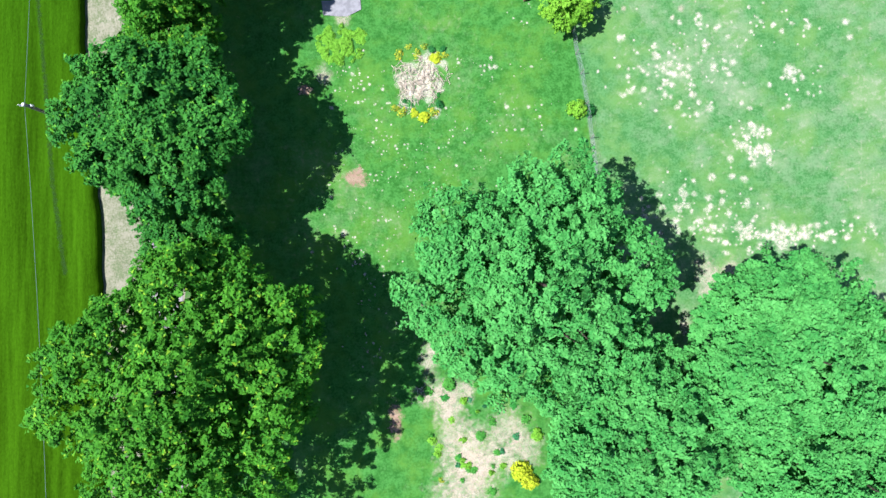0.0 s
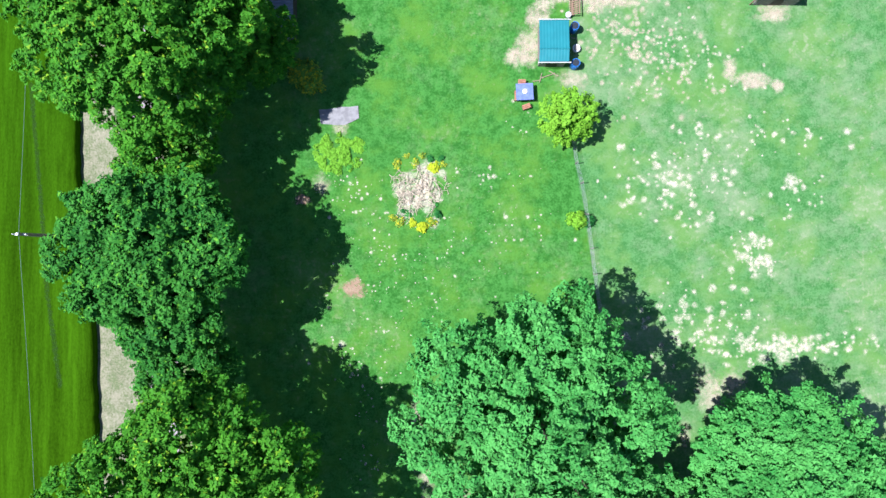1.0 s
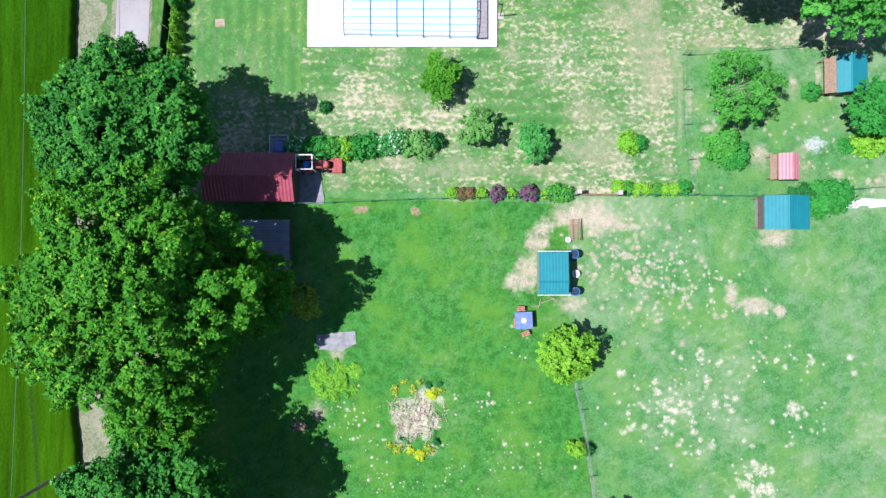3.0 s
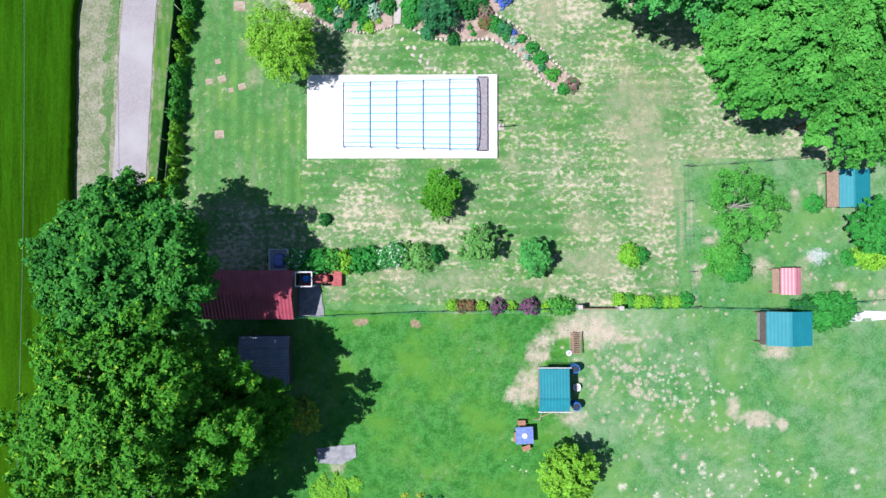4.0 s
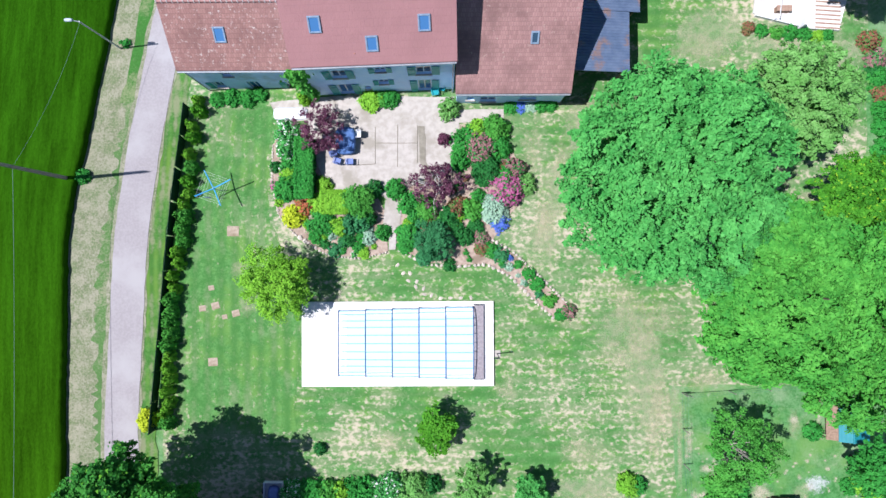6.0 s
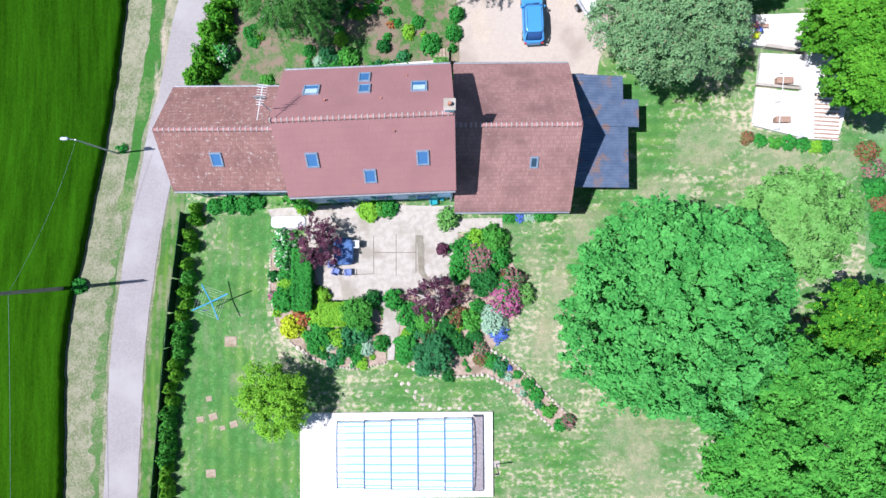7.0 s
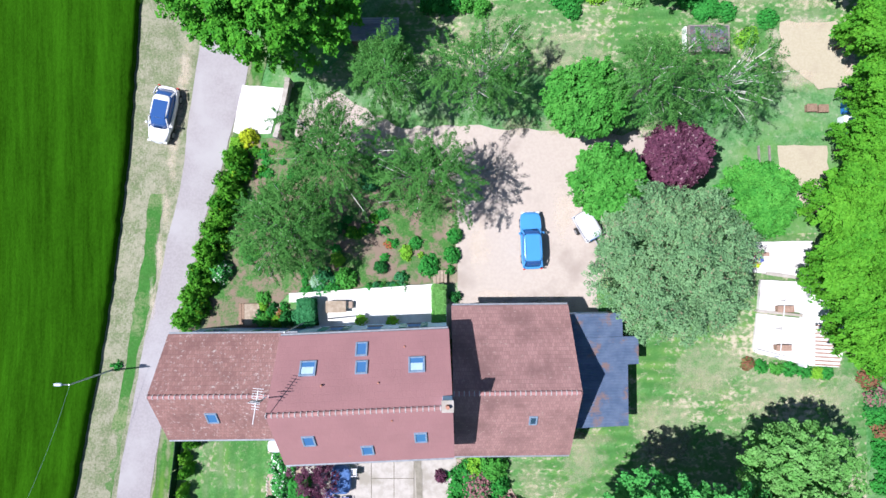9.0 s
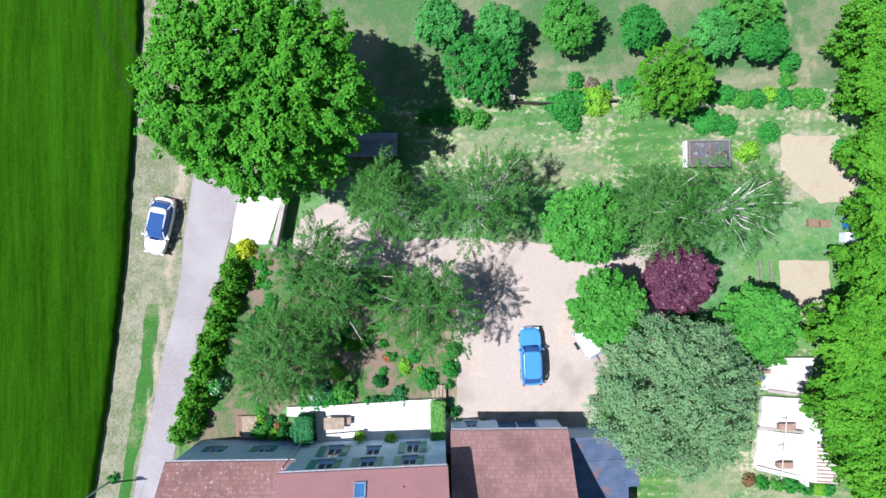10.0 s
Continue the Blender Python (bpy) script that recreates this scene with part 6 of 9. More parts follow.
def trailer(x, y, turn, label, name="trailer", mat="plastic_white", L=1.7, W=0.62, cloth="cloth_blue", covered=False):
    root = thing(name, x, y, label, "trailer", turn=turn)
    part("bed", boxed(-W, W, -L / 2, L / 2, 0.42, 0.50, 0.01), "grey_metal", root)
    for q in ((-W, -W + 0.04, -L / 2, L / 2), (W - 0.04, W, -L / 2, L / 2), (-W + 0.042, W - 0.042, -L / 2, -L / 2 + 0.04), (-W + 0.042, W - 0.042, L / 2 - 0.04, L / 2)):
        part("side_board", boxed(*q, 0.502, 0.85), mat, root)
    part("load", loft([(0.505, -L / 2 + 0.15, L / 2 - 0.3, W * 0.75, W * 0.6), (0.72, -L / 2 + 0.2, L / 2 - 0.4, W * 0.6, W * 0.5), (0.80, -L / 2 + 0.35, L / 2 - 0.6, W * 0.4, W * 0.35)], 12), cloth, root)
    part("drawbar", tubed((0, -L / 2, 0.45), (0, -L / 2 - 0.8, 0.4), 0.04), "grey_metal", root)
    if covered:
        part("canopy", loft([(0.853, -L / 2 - 0.02, L / 2 + 0.02, W, W), (1.15, -L / 2 + 0.03, L / 2 - 0.02, W * 0.97, W * 0.97), (1.30, -L / 2 + 0.18, L / 2 - 0.12, W * 0.82, W * 0.82), (1.34, -L / 2 + 0.35, L / 2 - 0.3, W * 0.55, W * 0.55)], 24, 5), mat, root, "white rigid trailer canopy")
        part("canopy_window", boxed(-W * 0.7, W * 0.7, -L / 2 + 0.02, -L / 2 + 0.10, 0.95, 1.18, 0.02), "pane_blue", root)
    for s in (-1, 1):
        wheel(root, s * (W + 0.12), 0, 0.27, 0.16)


trailer(-11.73, 32.70, 0, "small box trailer with a blue load by the barn", L=1.5, W=0.68)
trailer(11.04, 75.63, 30, "white covered trailer under the tree at the courtyard", L=2.1, W=0.66, cloth="plastic_white", covered=True)

# ---------------------------------------------------------------- bare ground in the turf
def worn_patch(name, spots, material, label, lift=0.05, seed=1, category="bare ground"):
    """Many uneven bare spots (x, y, rx, ry) in one covering."""
    rng = random.Random(seed)
    verts, faces, fade = [], [], []
    for x, y, rx, ry in spots:
        n = 10 if max(rx, ry) < 0.5 else 22
        ph = rng.uniform(0, 6.28)
        raw = [rng.uniform(0.6, 1.35) for _ in range(n)]
        wob = [(raw[k - 2] + raw[k - 1] * 2 + raw[k] * 3 + raw[(k + 1) % n] * 2 + raw[(k + 2) % n]) / 9 for k in range(n)]
        b = len(verts)
        verts.append((x, y, ground_z(x, y) + lift))
        fade.append(1.0)
        for q, fd in ((0.5, 0.62), (1.0, 0.0)):
            for k in range(n):
                a = 2 * math.pi * k / n + ph
                u, v = x + math.cos(a) * rx * q * wob[k], y + math.sin(a) * ry * q * wob[k]
                verts.append((u, v, ground_z(u, v) + lift))
                fade.append(fd)
        for k in range(n):
            k2 = (k + 1) % n
            faces.append((b, b + 1 + k, b + 1 + k2))
            faces.append((b + 1 + k, b + 1 + n + k, b + 1 + n + k2, b + 1 + k2))
    me = bpy.data.meshes.new(name)
    me.from_pydata(verts, [], faces)
    at = me.attributes.new("fade", "FLOAT", "POINT")
    at.data.foreach_set("value", fade)
    me.materials.append(MATS[material])
    ob = new(name, me)
    ob.visible_shadow = False      # a film of bare ground, too thin to shade the turf
    return tagged(ob, label, category, kind="stuff")


def sprinkle(rng, x, y, sx, sy, n, r0, r1):
    out = []
    for _ in range(int(n * 1.3)):
        r = r0 * 1.15 + (r1 - r0) * rng.random() ** 2
        out.append((x + rng.gauss(0, sx), y + rng.gauss(0, sy), r * rng.uniform(0.8, 1.3), r * rng.uniform(0.8, 1.3)))
    return out


rng_p = random.Random(21)
dots = []
for x, y, sx, sy, n, r1 in ((17.18, 13.82, 2.3, 1.6, 95, 0.42), (22.73, 8.36, 0.8, 0.9, 55, 0.45), (18.16, 3.48, 2.6, 1.5, 80, 0.40), (24.94, 1.76, 2.0, 0.35, 60, 0.5),
                            (20.83, 1.76, 2.2, 0.6, 30, 0.4), (30.30, 2.06, 1.4, 0.4, 14, 0.3), (22.59, 17.15, 2.6, 1.0, 30, 0.3), (17.23, 22.99, 3.0, 1.6, 50, 0.28), (26.27, 12.79, 1.2, 1.0, 14, 0.3)):
    dots += sprinkle(rng_p, x, y, sx, sy, n, 0.10, r1)
for x, y, r in ((26.73, 17.11, 0.42), (29.54, 17.44, 0.40), (29.90, 16.32, 0.32), (25.46, 13.74, 0.95), (24.73, 1.02, 0.9), (23.29, 0.81, 0.7), (21.24, 14.45, 0.45), (19.44, 11.00, 0.5), (16.15, 13.91, 0.5), (17.58, 10.51, 0.3), (14.98, 3.77, 0.28), (31.33, 2.34, 0.35)):
    dots.append((x, y, r, r * 0.9))
worn_patch("dried_spots", dots, "worn_straw", "pale dried flower and straw spots in the pasture", 0.05, 1)
dots = []
for x, y, sx, sy, n, r1 in ((3.51, 14.03, 2.2, 0.5, 42, 0.20), (5.58, 10.50, 1.8, 1.4, 34, 0.20), (-5.41, 11.74, 1.3, 1.4, 60, 0.20), (-4.36, 7.59, 2.2, 1.8, 80, 0.15), (-6.00, 1.39, 1.8, 1.8, 75, 0.20), (-4.34, -1.49, 1.0, 1.5, 40, 0.18),
                            (1.44, 8.84, 2.6, 1.8, 60, 0.14), (-1.04, 4.70, 2.0, 1.4, 50, 0.14), (-5.57, -6.01, 1.0, 1.2, 40, 0.16), (5.59, 17.57, 0.5, 0.8, 12, 0.2), (-7.70, 13.40, 0.8, 0.8, 25, 0.16)):
    dots += sprinkle(rng_p, x, y, sx, sy, int(n * 0.75), 0.035, r1 * 0.9)
for x, y, r in ((4.54, 11.12, 0.24), (6.16, 11.12, 0.2), (9.63, 9.47, 0.22), (-6.03, 12.49, 0.2), (3.72, 14.15, 0.26), (0.98, 14.44, 0.22), (-7.45, 1.80, 0.4), (0.82, 6.81, 0.18)):
    dots.append((x, y, r, r))
worn_patch("daisy_spots", dots, "worn_straw", "small white daisy clumps in the paddock", 0.055, 2, "flowers")
dots = []
for x, y, sx, sy, n, r1 in ((13.09, 24.91, 2.6, 1.8, 110, 0.34), (16.37, 22.03, 2.6, 2.0, 70, 0.34), (19.13, 32.72, 1.0, 2.0, 30, 0.25), (26.07, 33.53, 2.6, 2.4, 40, 0.25), (29.28, 30.27, 1.6, 0.6, 20, 0.3)):
    dots += sprinkle(rng_p, x, y, sx, sy, n, 0.12, r1)
worn_patch("thin_spots", dots, "worn_sand", "small thin sandy spots in the grass", 0.052, 15)
worn_patch("bare_sand", [(20.98, 21.95, 0.7, 1.1), (22.75, 21.21, 1.6, 0.8), (24.51, 20.80, 0.6, 0.6), (10.82, 27.60, 2.8, 2.0), (8.89, 27.43, 1.7, 0.9), (6.35, 25.88, 0.6, 1.1), (7.34, 26.69, 0.8, 0.7), (5.00, 22.95, 1.0, 0.8), (13.09, 26.98, 1.8, 0.35), (5.99, 23.34, 1.3, 1.5), (6.90, 26.15, 0.5, 1.3), (7.52, 25.74, 0.4, 0.7), (9.37, 21.20, 1.6, 0.9),
                         (24.30, 26.17, 1.9, 0.9), (23.20, 32.31, 0.9, 1.0), (19.30, 34.07, 0.8, 0.4), (25.54, 37.50, 0.5, 0.5), (28.76, 30.76, 0.7, 0.5), (18.43, 31.70, 0.5, 1.4), (18.01, 36.00, 0.4, 1.6), (26.67, 32.72, 0.7, 0.5), (25.32, 40.41, 0.6, 0.4), (27.42, 38.03, 0.35, 1.0), (19.40, -1.80, 1.6, 2.6), (20.86, -0.96, 1.6, 1.3), (17.52, -4.70, 0.6, 1.6), (2.15, -14.21, 2.6, 3.8), (0.50, -10.09, 1.6, 2.6), (4.64, -12.56, 2.0, 2.0), (-1.99, -3.46, 0.7, 2.2), (-1.16, -7.61, 1.0, 1.6), (0.6, -13.2, 2.2, 2.4), (1.2, -14.6, 2.4, 2.4), (2.6, -15.2, 2.4, 2.2), (1.8, -16.4, 3.2, 2.6), (0.9, -17.8, 3.0, 2.2), (5.9, -13.6, 2.2, 1.8), (4.6, -14.6, 1.8, 1.6), (-0.8, -9.9, 2.0, 1.4), (0.2, -11.2, 1.6, 1.8), (-1.3, -10.0, 1.4, 0.9), (1.7, -9.7, 0.8, 1.5), (-0.9, -6.7, 0.9, 0.6), (-7.55, 17.75, 0.85, 0.7), (-8.9, 13.4, 0.9, 1.0)],
           "worn_sand", "bare sandy earth worn through the grass", 0.065, 3)
worn_patch("bare_sand", [(10.8, 27.7, 2.4, 1.6), (11.6, 27.2, 1.8, 1.3), (9.2, 27.9, 1.8, 1.2), (6.4, 24.2, 1.4, 1.8), (5.9, 22.9, 1.4, 1.2), (6.8, 25.6, 1.0, 1.2), (7.3, 26.7, 1.1, 1.0), (24.2, 26.1, 2.1, 0.9), (20.98, 21.95, 0.8, 1.2), (22.7, 21.2, 1.7, 0.9), (24.5, 20.8, 0.6, 0.7), (13.2, 26.9, 1.8, 0.4), (24.9, 87.3, 0.8, 1.2), (26.2, 86.0, 1.4, 0.8), (29.9, 87.0, 0.7, 1.6), (26.8, 90.1, 2.2, 0.6), (24.6, 89.2, 0.7, 1.0)], "worn_sand", "pale trodden sand at the gates and shelters", 0.115, 23)
worn_patch("lane_shoulder_gravel", [(-18.4, 88.0, 0.7, 2.2), (-18.9, 84.6, 0.6, 2.6), (-19.45, 81.0, 0.5, 2.6), (-19.95, 77.4, 0.45, 2.4), (-20.45, 73.8, 0.4, 2.4), (-21.0, 70.4, 0.35, 2.2), (-18.6, 86.2, 0.6, 2.0), (-19.2, 82.8, 0.5, 2.0)], "worn_sand", "pinkish gravel at the edge of the lane", 0.10, 24, "gravel")
worn_patch("dry_lawn", [(15.48, 36.41, 1.0, 3.0), (15.71, 39.28, 0.9, 2.5), (13.06, 42.16, 1.8, 1.5), (16.36, 45.04, 2.2, 2.2), (19.19, 40.50, 2.4, 1.2), (9.38, 44.64, 1.4, 1.0), (4.85, 39.71, 1.2, 1.2), (17.31, 35.18, 0.3, 4.0),
                         (20.77, 33.54, 1.6, 1.4), (23.20, 31.90, 1.2, 1.4), (25.61, 37.01, 0.6, 1.4), (26.04, 31.49, 1.2, 1.6), (32.13, 30.27, 1.6, 1.0), (10.36, 35.19, 2.4, 1.6), (-3.38, 36.03, 2.6, 0.9), (-3.79, 31.52, 3.4, 0.8), (-7.48, 30.29, 1.3, 1.0),
                         (-14.32, 48.71, 1.0, 1.0), (11.44, 60.30, 3.2, 0.8), (6.91, 57.06, 1.0, 2.6), (7.68, 52.17, 0.7, 2.4), (26.91, 53.65, 2.0, 0.7), (30.19, 55.26, 0.4, 2.4),
                         (15.53, 61.79, 1.6, 2.6), (18.79, 64.21, 3.2, 1.2), (22.83, 62.55, 3.4, 1.0), (27.26, 63.34, 2.8, 1.2), (16.74, 59.33, 2.4, 1.2), (10.63, 59.37, 1.2, 1.6), (8.95, 55.73, 0.9, 2.8), (7.69, 51.68, 0.9, 2.4), (25.23, 64.98, 2.2, 0.8), (14.71, 43.39, 1.8, 2.6), (16.72, 38.05, 1.6, 3.2), (13.50, 45.87, 1.6, 2.0), (11.37, 31.91, 3.0, 1.0), (7.27, 31.10, 3.0, 0.7), (-13.70, 45.95, 0.9, 1.2), (26.83, 86.45, 3.4, 2.6), (9.37, 87.52, 1.6, 0.9), (12.59, 87.67, 1.2, 0.9), (9.79, 89.35, 3.0, 0.4), (21.82, 91.77, 3.6, 0.7), (26.92, 91.47, 2.4, 0.8), (11.07, 94.43, 3.4, 0.8), (21.86, 94.20, 2.6, 1.0), (26.60, 95.30, 0.8, 3.4), (25.39, 93.31, 1.6, 0.7), (2.89, 89.47, 2.4, 0.7)],
           "worn_dry", "pale dried-out areas of the lawn", 0.06, 7, "dry grass")
worn_patch("courtyard_fringe", [(6.4, 83.0, 2.0, 0.9), (9.3, 82.9, 1.8, 1.0), (12.6, 82.5, 1.8, 1.2), (15.6, 82.7, 1.6, 1.0), (16.6, 80.4, 0.9, 1.8), (13.6, 74.2, 0.9, 0.8), (12.4, 72.0, 0.8, 1.3), (11.7, 69.2, 0.7, 1.6), (1.2, 78.9, 0.9, 0.8), (1.4, 75.8, 0.6, 1.4), (1.6, 72.2, 0.5, 1.4)], "worn_dry", "dry straw-coloured grass fringing the gravel", 0.085, 17, "dry grass")
worn_patch("gravel_wear", [(4.6, 70.4, 2.6, 1.0), (8.2, 70.0, 2.4, 0.8), (4.0, 79.0, 1.8, 2.0), (9.6, 76.6, 1.2, 2.6), (3.4, 74.0, 1.0, 2.4)], "worn_gravel", "sandy wheel-worn gravel", 0.075, 18, "gravel")
worn_patch("bare_earth", [(-6.59, 5.92, 1.15, 1.3), (-10.38, 12.42, 0.9, 0.7), (-5.90, 28.12, 0.8, 0.5), (-1.98, 28.00, 0.5, 0.5), (-3.65, -11.95, 1.0, 2.2)], "worn_pink", "reddish bare earth in the paddock", 0.07, 4)
worn_patch("orchard_track", [(25.30, 99.38, 0.5, 1.0), (25.67, 98.15, 0.45, 0.9), (26.43, 96.92, 0.5, 0.7), (27.28, 96.01, 0.45, 0.8), (27.38, 95.08, 0.4, 0.7), (26.89, 94.17, 0.5, 0.5), (25.98, 93.70, 0.8, 0.35), (21.85, 93.79, 2.2, 0.5), (23.83, 94.15, 1.4, 0.5), (10.27, 95.19, 2.4, 0.5), (7.84, 95.41, 1.4, 0.4)], "worn_dry", "worn track curving through the orchard grass", 0.07, 9, "track")
worn_patch("pale_lawn", [(16.75, 60.96, 3.0, 3.6), (19.60, 65.43, 4.2, 2.6), (24.84, 64.17, 4.2, 2.2), (28.87, 63.33, 2.6, 3.0), (10.62, 58.56, 2.2, 3.2), (8.74, 54.51, 1.5, 3.5), (7.68, 50.47, 1.4, 3.0), (9.78, 88.33, 5.0, 1.8), (4.93, 90.05, 5.0, 1.3), (15.10, 40.10, 2.4, 6.0), (13.08, 44.22, 3.0, 2.4), (10.15, 32.73, 4.5, 1.6), (0.72, 31.11, 5.0, 1.0)], "worn_pale", "pale drying stretches of the lawn", 0.045, 12, "dry grass")
dots = []
# two wheel tracks in the north; the third line paints the overhead cable's shadow
for line in ([(-24.71, 101.40), (-24.32, 98.58), (-23.32, 96.56), (-22.33, 94.34), (-21.30, 92.44)], [(-23.11, 101.39), (-22.32, 97.96), (-21.05, 96.06)], [(-29.94, 20.60), (-29.19, 12.68), (-28.58, 5.23), (-27.56, -1.37)]):
    for (x0, y0), (x1, y1) in zip(line, line[1:]):
        n = max(2, int(math.hypot(x1 - x0, y1 - y0) / 0.35))
        dots += [(x0 + (x1 - x0) * k / n, y0 + (y1 - y0) * k / n, 0.30, 0.45) for k in range(n)]
worn_patch("tramlines", dots, "track_and_wire_shade", "dark wheel tracks and a painted cable shadow on the crop", 0.72, 14, "wheel tracks")
worn_patch("ash_heap", [(27.20, 33.00, 1.1, 0.85)], "worn_ash", "pale ash spread on the ground", 0.09, 5, "ash")
worn_patch("vegetable_plot", [(26.31, 79.05, 2.0, 2.8)], "worn_sand", "bare dug vegetable plot", 0.1, 6, "vegetable plot")
tagged(sheet("dug_plot", [(24.67, 81.22), (28.10, 81.19), (28.14, 76.76), (24.71, 76.78)], "sand_bed", 0.11, 0.07, 0.5, 21), "raked sandy vegetable plot", "vegetable plot", kind="structure")
tagged(sheet("sand_plot", [(24.94, 90.09), (28.85, 90.02), (30.06, 88.00), (29.74, 85.28), (27.59, 85.15), (24.90, 87.68)], "sand_bed", 0.10, 0.12, 0.6, 22), "pale dry sandy plot", "vegetable plot", kind="structure")
tagged(sheet("drive_apron", [(-14.53, 82.82), (-14.83, 82.99), (-14.09, 86.47), (-10.87, 86.11), (-11.96, 82.79)], "paving_white", 0.11, 0.04, 0.5, 23), "white concrete drive at the gate", "driveway", kind="structure")
tagged(sheet("barn_floor", [(-10.88, 31.94), (-8.89, 30.90), (-8.59, 28.54), (-10.87, 28.53)], "concrete_grey", 0.08, 0.08, 0.5, 24), "grey concrete floor before the barn", "paving", kind="structure")
tagged(sheet("blue_slab", [(-9.17, 19.03), (-6.30, 19.32), (-6.22, 18.40), (-7.30, 17.90), (-9.04, 17.98)], "concrete_grey", 0.09, 0.05, 0.5, 25), "grey-blue concrete slab in the paddock", "slab", kind="structure")

# ---------------------------------------------------------------- shrubs of the south garden
shrub(-10.98, 58.59, 0.91, 1.20, "white")
shrub(-10.82, 57.21, 0.91, 1.20, "white")
shrub(-10.67, 56.21, 0.75, 0.90, "green")
shrub(-11.81, 55.97, 0.46, 0.60, "dark")
shrub(-11.77, 54.61, 0.42, 0.50, "pink")
shrub(-11.49, 53.38, 0.36, 0.40, "lime")
shrub(-10.88, 54.36, 0.91, 0.90, "green")
shrub(-10.78, 55.34, 0.66, 0.70, "lime")
shrub(-10.36, 52.34, 0.84, 0.90, "gold")
shrub(-9.62, 53.05, 0.75, 0.80, "scarlet")
shrub(-8.51, 53.19, 0.84, 0.90, "lime")
shrub(-8.14, 54.59, 0.60, 0.80, "lime")
shrub(-8.38, 51.77, 1.06, 1.00, "green")
shrub(-7.16, 51.57, 0.70, 0.90, "lime")
shrub(-6.34, 51.71, 0.73, 1.00, "bluegreen")
shrub(-5.51, 51.80, 0.79, 1.00, "bluegreen")
shrub(-4.82, 52.11, 0.48, 1.20, "dark")
shrub(-7.65, 50.98, 0.42, 0.50, "silver")
shrub(-4.95, 50.77, 0.60, 0.60, "silver")
shrub(-6.54, 50.65, 0.60, 0.60, "dark")
shrub(-3.96, 51.13, 0.60, 0.80, "green")
shrub(-7.41, 49.88, 0.55, 0.50, "bluegreen")
shrub(-5.69, 50.11, 0.46, 0.50, "green")
shrub(-5.32, 49.62, 0.46, 0.40, "lime")
shrub(-4.57, 54.25, 0.66, 0.90, "dark")
shrub(-8.75, 50.91, 0.55, 0.60, "green")
shrub(-8.02, 50.30, 0.27, 0.35, "green")
shrub(-6.92, 49.85, 0.33, 0.35, "green")
shrub(-9.12, 51.65, 0.36, 0.40, "rust")
shrub(-6.06, 49.55, 0.27, 0.30, "white")
shrub(-2.97, 54.24, 0.73, 1.00, "green")
shrub(-1.99, 53.15, 0.91, 1.00, "green")
shrub(-0.76, 52.70, 0.97, 0.90, "bright")
shrub(-1.62, 52.34, 0.60, 0.70, "green")
shrub(1.33, 52.93, 0.66, 0.90, "rust")
shrub(0.83, 52.20, 0.79, 0.90, "dark")
shrub(1.52, 51.22, 0.60, 0.70, "dark")
shrub(2.00, 50.77, 0.66, 0.75, "dark")
shrub(2.80, 51.57, 0.55, 0.60, "dark")
shrub(2.43, 52.68, 0.84, 0.90, "bright")
shrub(2.93, 53.73, 0.55, 0.70, "green")
shrub(4.03, 52.75, 1.03, 1.00, "silver")
shrub(4.47, 51.83, 0.75, 0.60, "blue")
shrub(4.98, 54.26, 1.27, 1.30, "pink")
shrub(5.58, 55.69, 0.79, 1.10, "dusty")
shrub(3.08, 57.18, 1.15, 1.30, "dusty")
shrub(2.05, 57.61, 1.03, 1.20, "green")
shrub(1.60, 56.38, 0.75, 1.00, "green")
shrub(2.85, 58.54, 0.79, 1.00, "lime")
shrub(4.13, 58.46, 1.03, 1.30, "bright")
shrub(2.48, 58.15, 0.79, 1.00, "green")
shrub(4.56, 57.29, 0.84, 1.10, "green")
shrub(3.56, 55.58, 1.08, 1.20, "dark")
shrub(4.91, 55.17, 0.79, 1.00, "green")
shrub(6.39, 54.62, 0.73, 0.90, "willow")
shrub(3.16, 50.64, 0.60, 0.60, "dusty")
shrub(3.15, 49.98, 0.55, 0.50, "rust")
shrub(-2.12, 50.99, 0.91, 0.70, "green")
shrub(-2.37, 50.21, 0.60, 0.50, "green")
shrub(0.86, 48.77, 0.51, 0.50, "dark")
shrub(-1.03, 49.27, 0.60, 0.50, "bluegreen")
shrub(-0.77, 51.84, 0.55, 0.60, "rust")
shrub(-2.12, 51.68, 0.48, 0.60, "lime")
shrub(-1.37, 53.44, 0.48, 0.60, "green")
shrub(3.89, 49.80, 0.55, 0.50, "green")
shrub(4.55, 49.48, 0.60, 0.55, "bluegreen")
shrub(5.85, 48.78, 0.36, 0.40, "green")
shrub(6.58, 48.12, 0.48, 0.50, "green")
shrub(7.18, 47.33, 0.55, 0.50, "green")
shrub(8.03, 46.27, 0.55, 0.50, "bright")
shrub(7.30, 46.60, 0.36, 0.40, "bluegreen")
shrub(8.88, 45.09, 0.46, 0.50, "green")
shrub(2.29, 49.20, 0.24, 0.30, "green")
shrub(2.05, 49.69, 0.24, 0.30, "green")
shrub(5.23, 49.23, 0.27, 0.30, "blue")
shrub(6.20, 47.51, 0.27, 0.30, "silver")
shrub(3.52, 50.34, 0.31, 0.40, "green")
shrub(-4.80, 60.78, 0.91, 0.80, "lime")
shrub(-3.44, 60.79, 0.73, 0.80, "green")
shrub(0.88, 60.04, 0.79, 1.20, "willow")
shrub(0.50, 57.86, 0.48, 0.90, "purple")
shrub(-3.94, 60.77, 0.60, 0.70, "bright")
shrub(5.33, 60.25, 0.55, 0.50, "green")
shrub(6.07, 60.30, 0.48, 0.35, "blue")
shrub(6.81, 60.34, 0.48, 0.35, "silver")
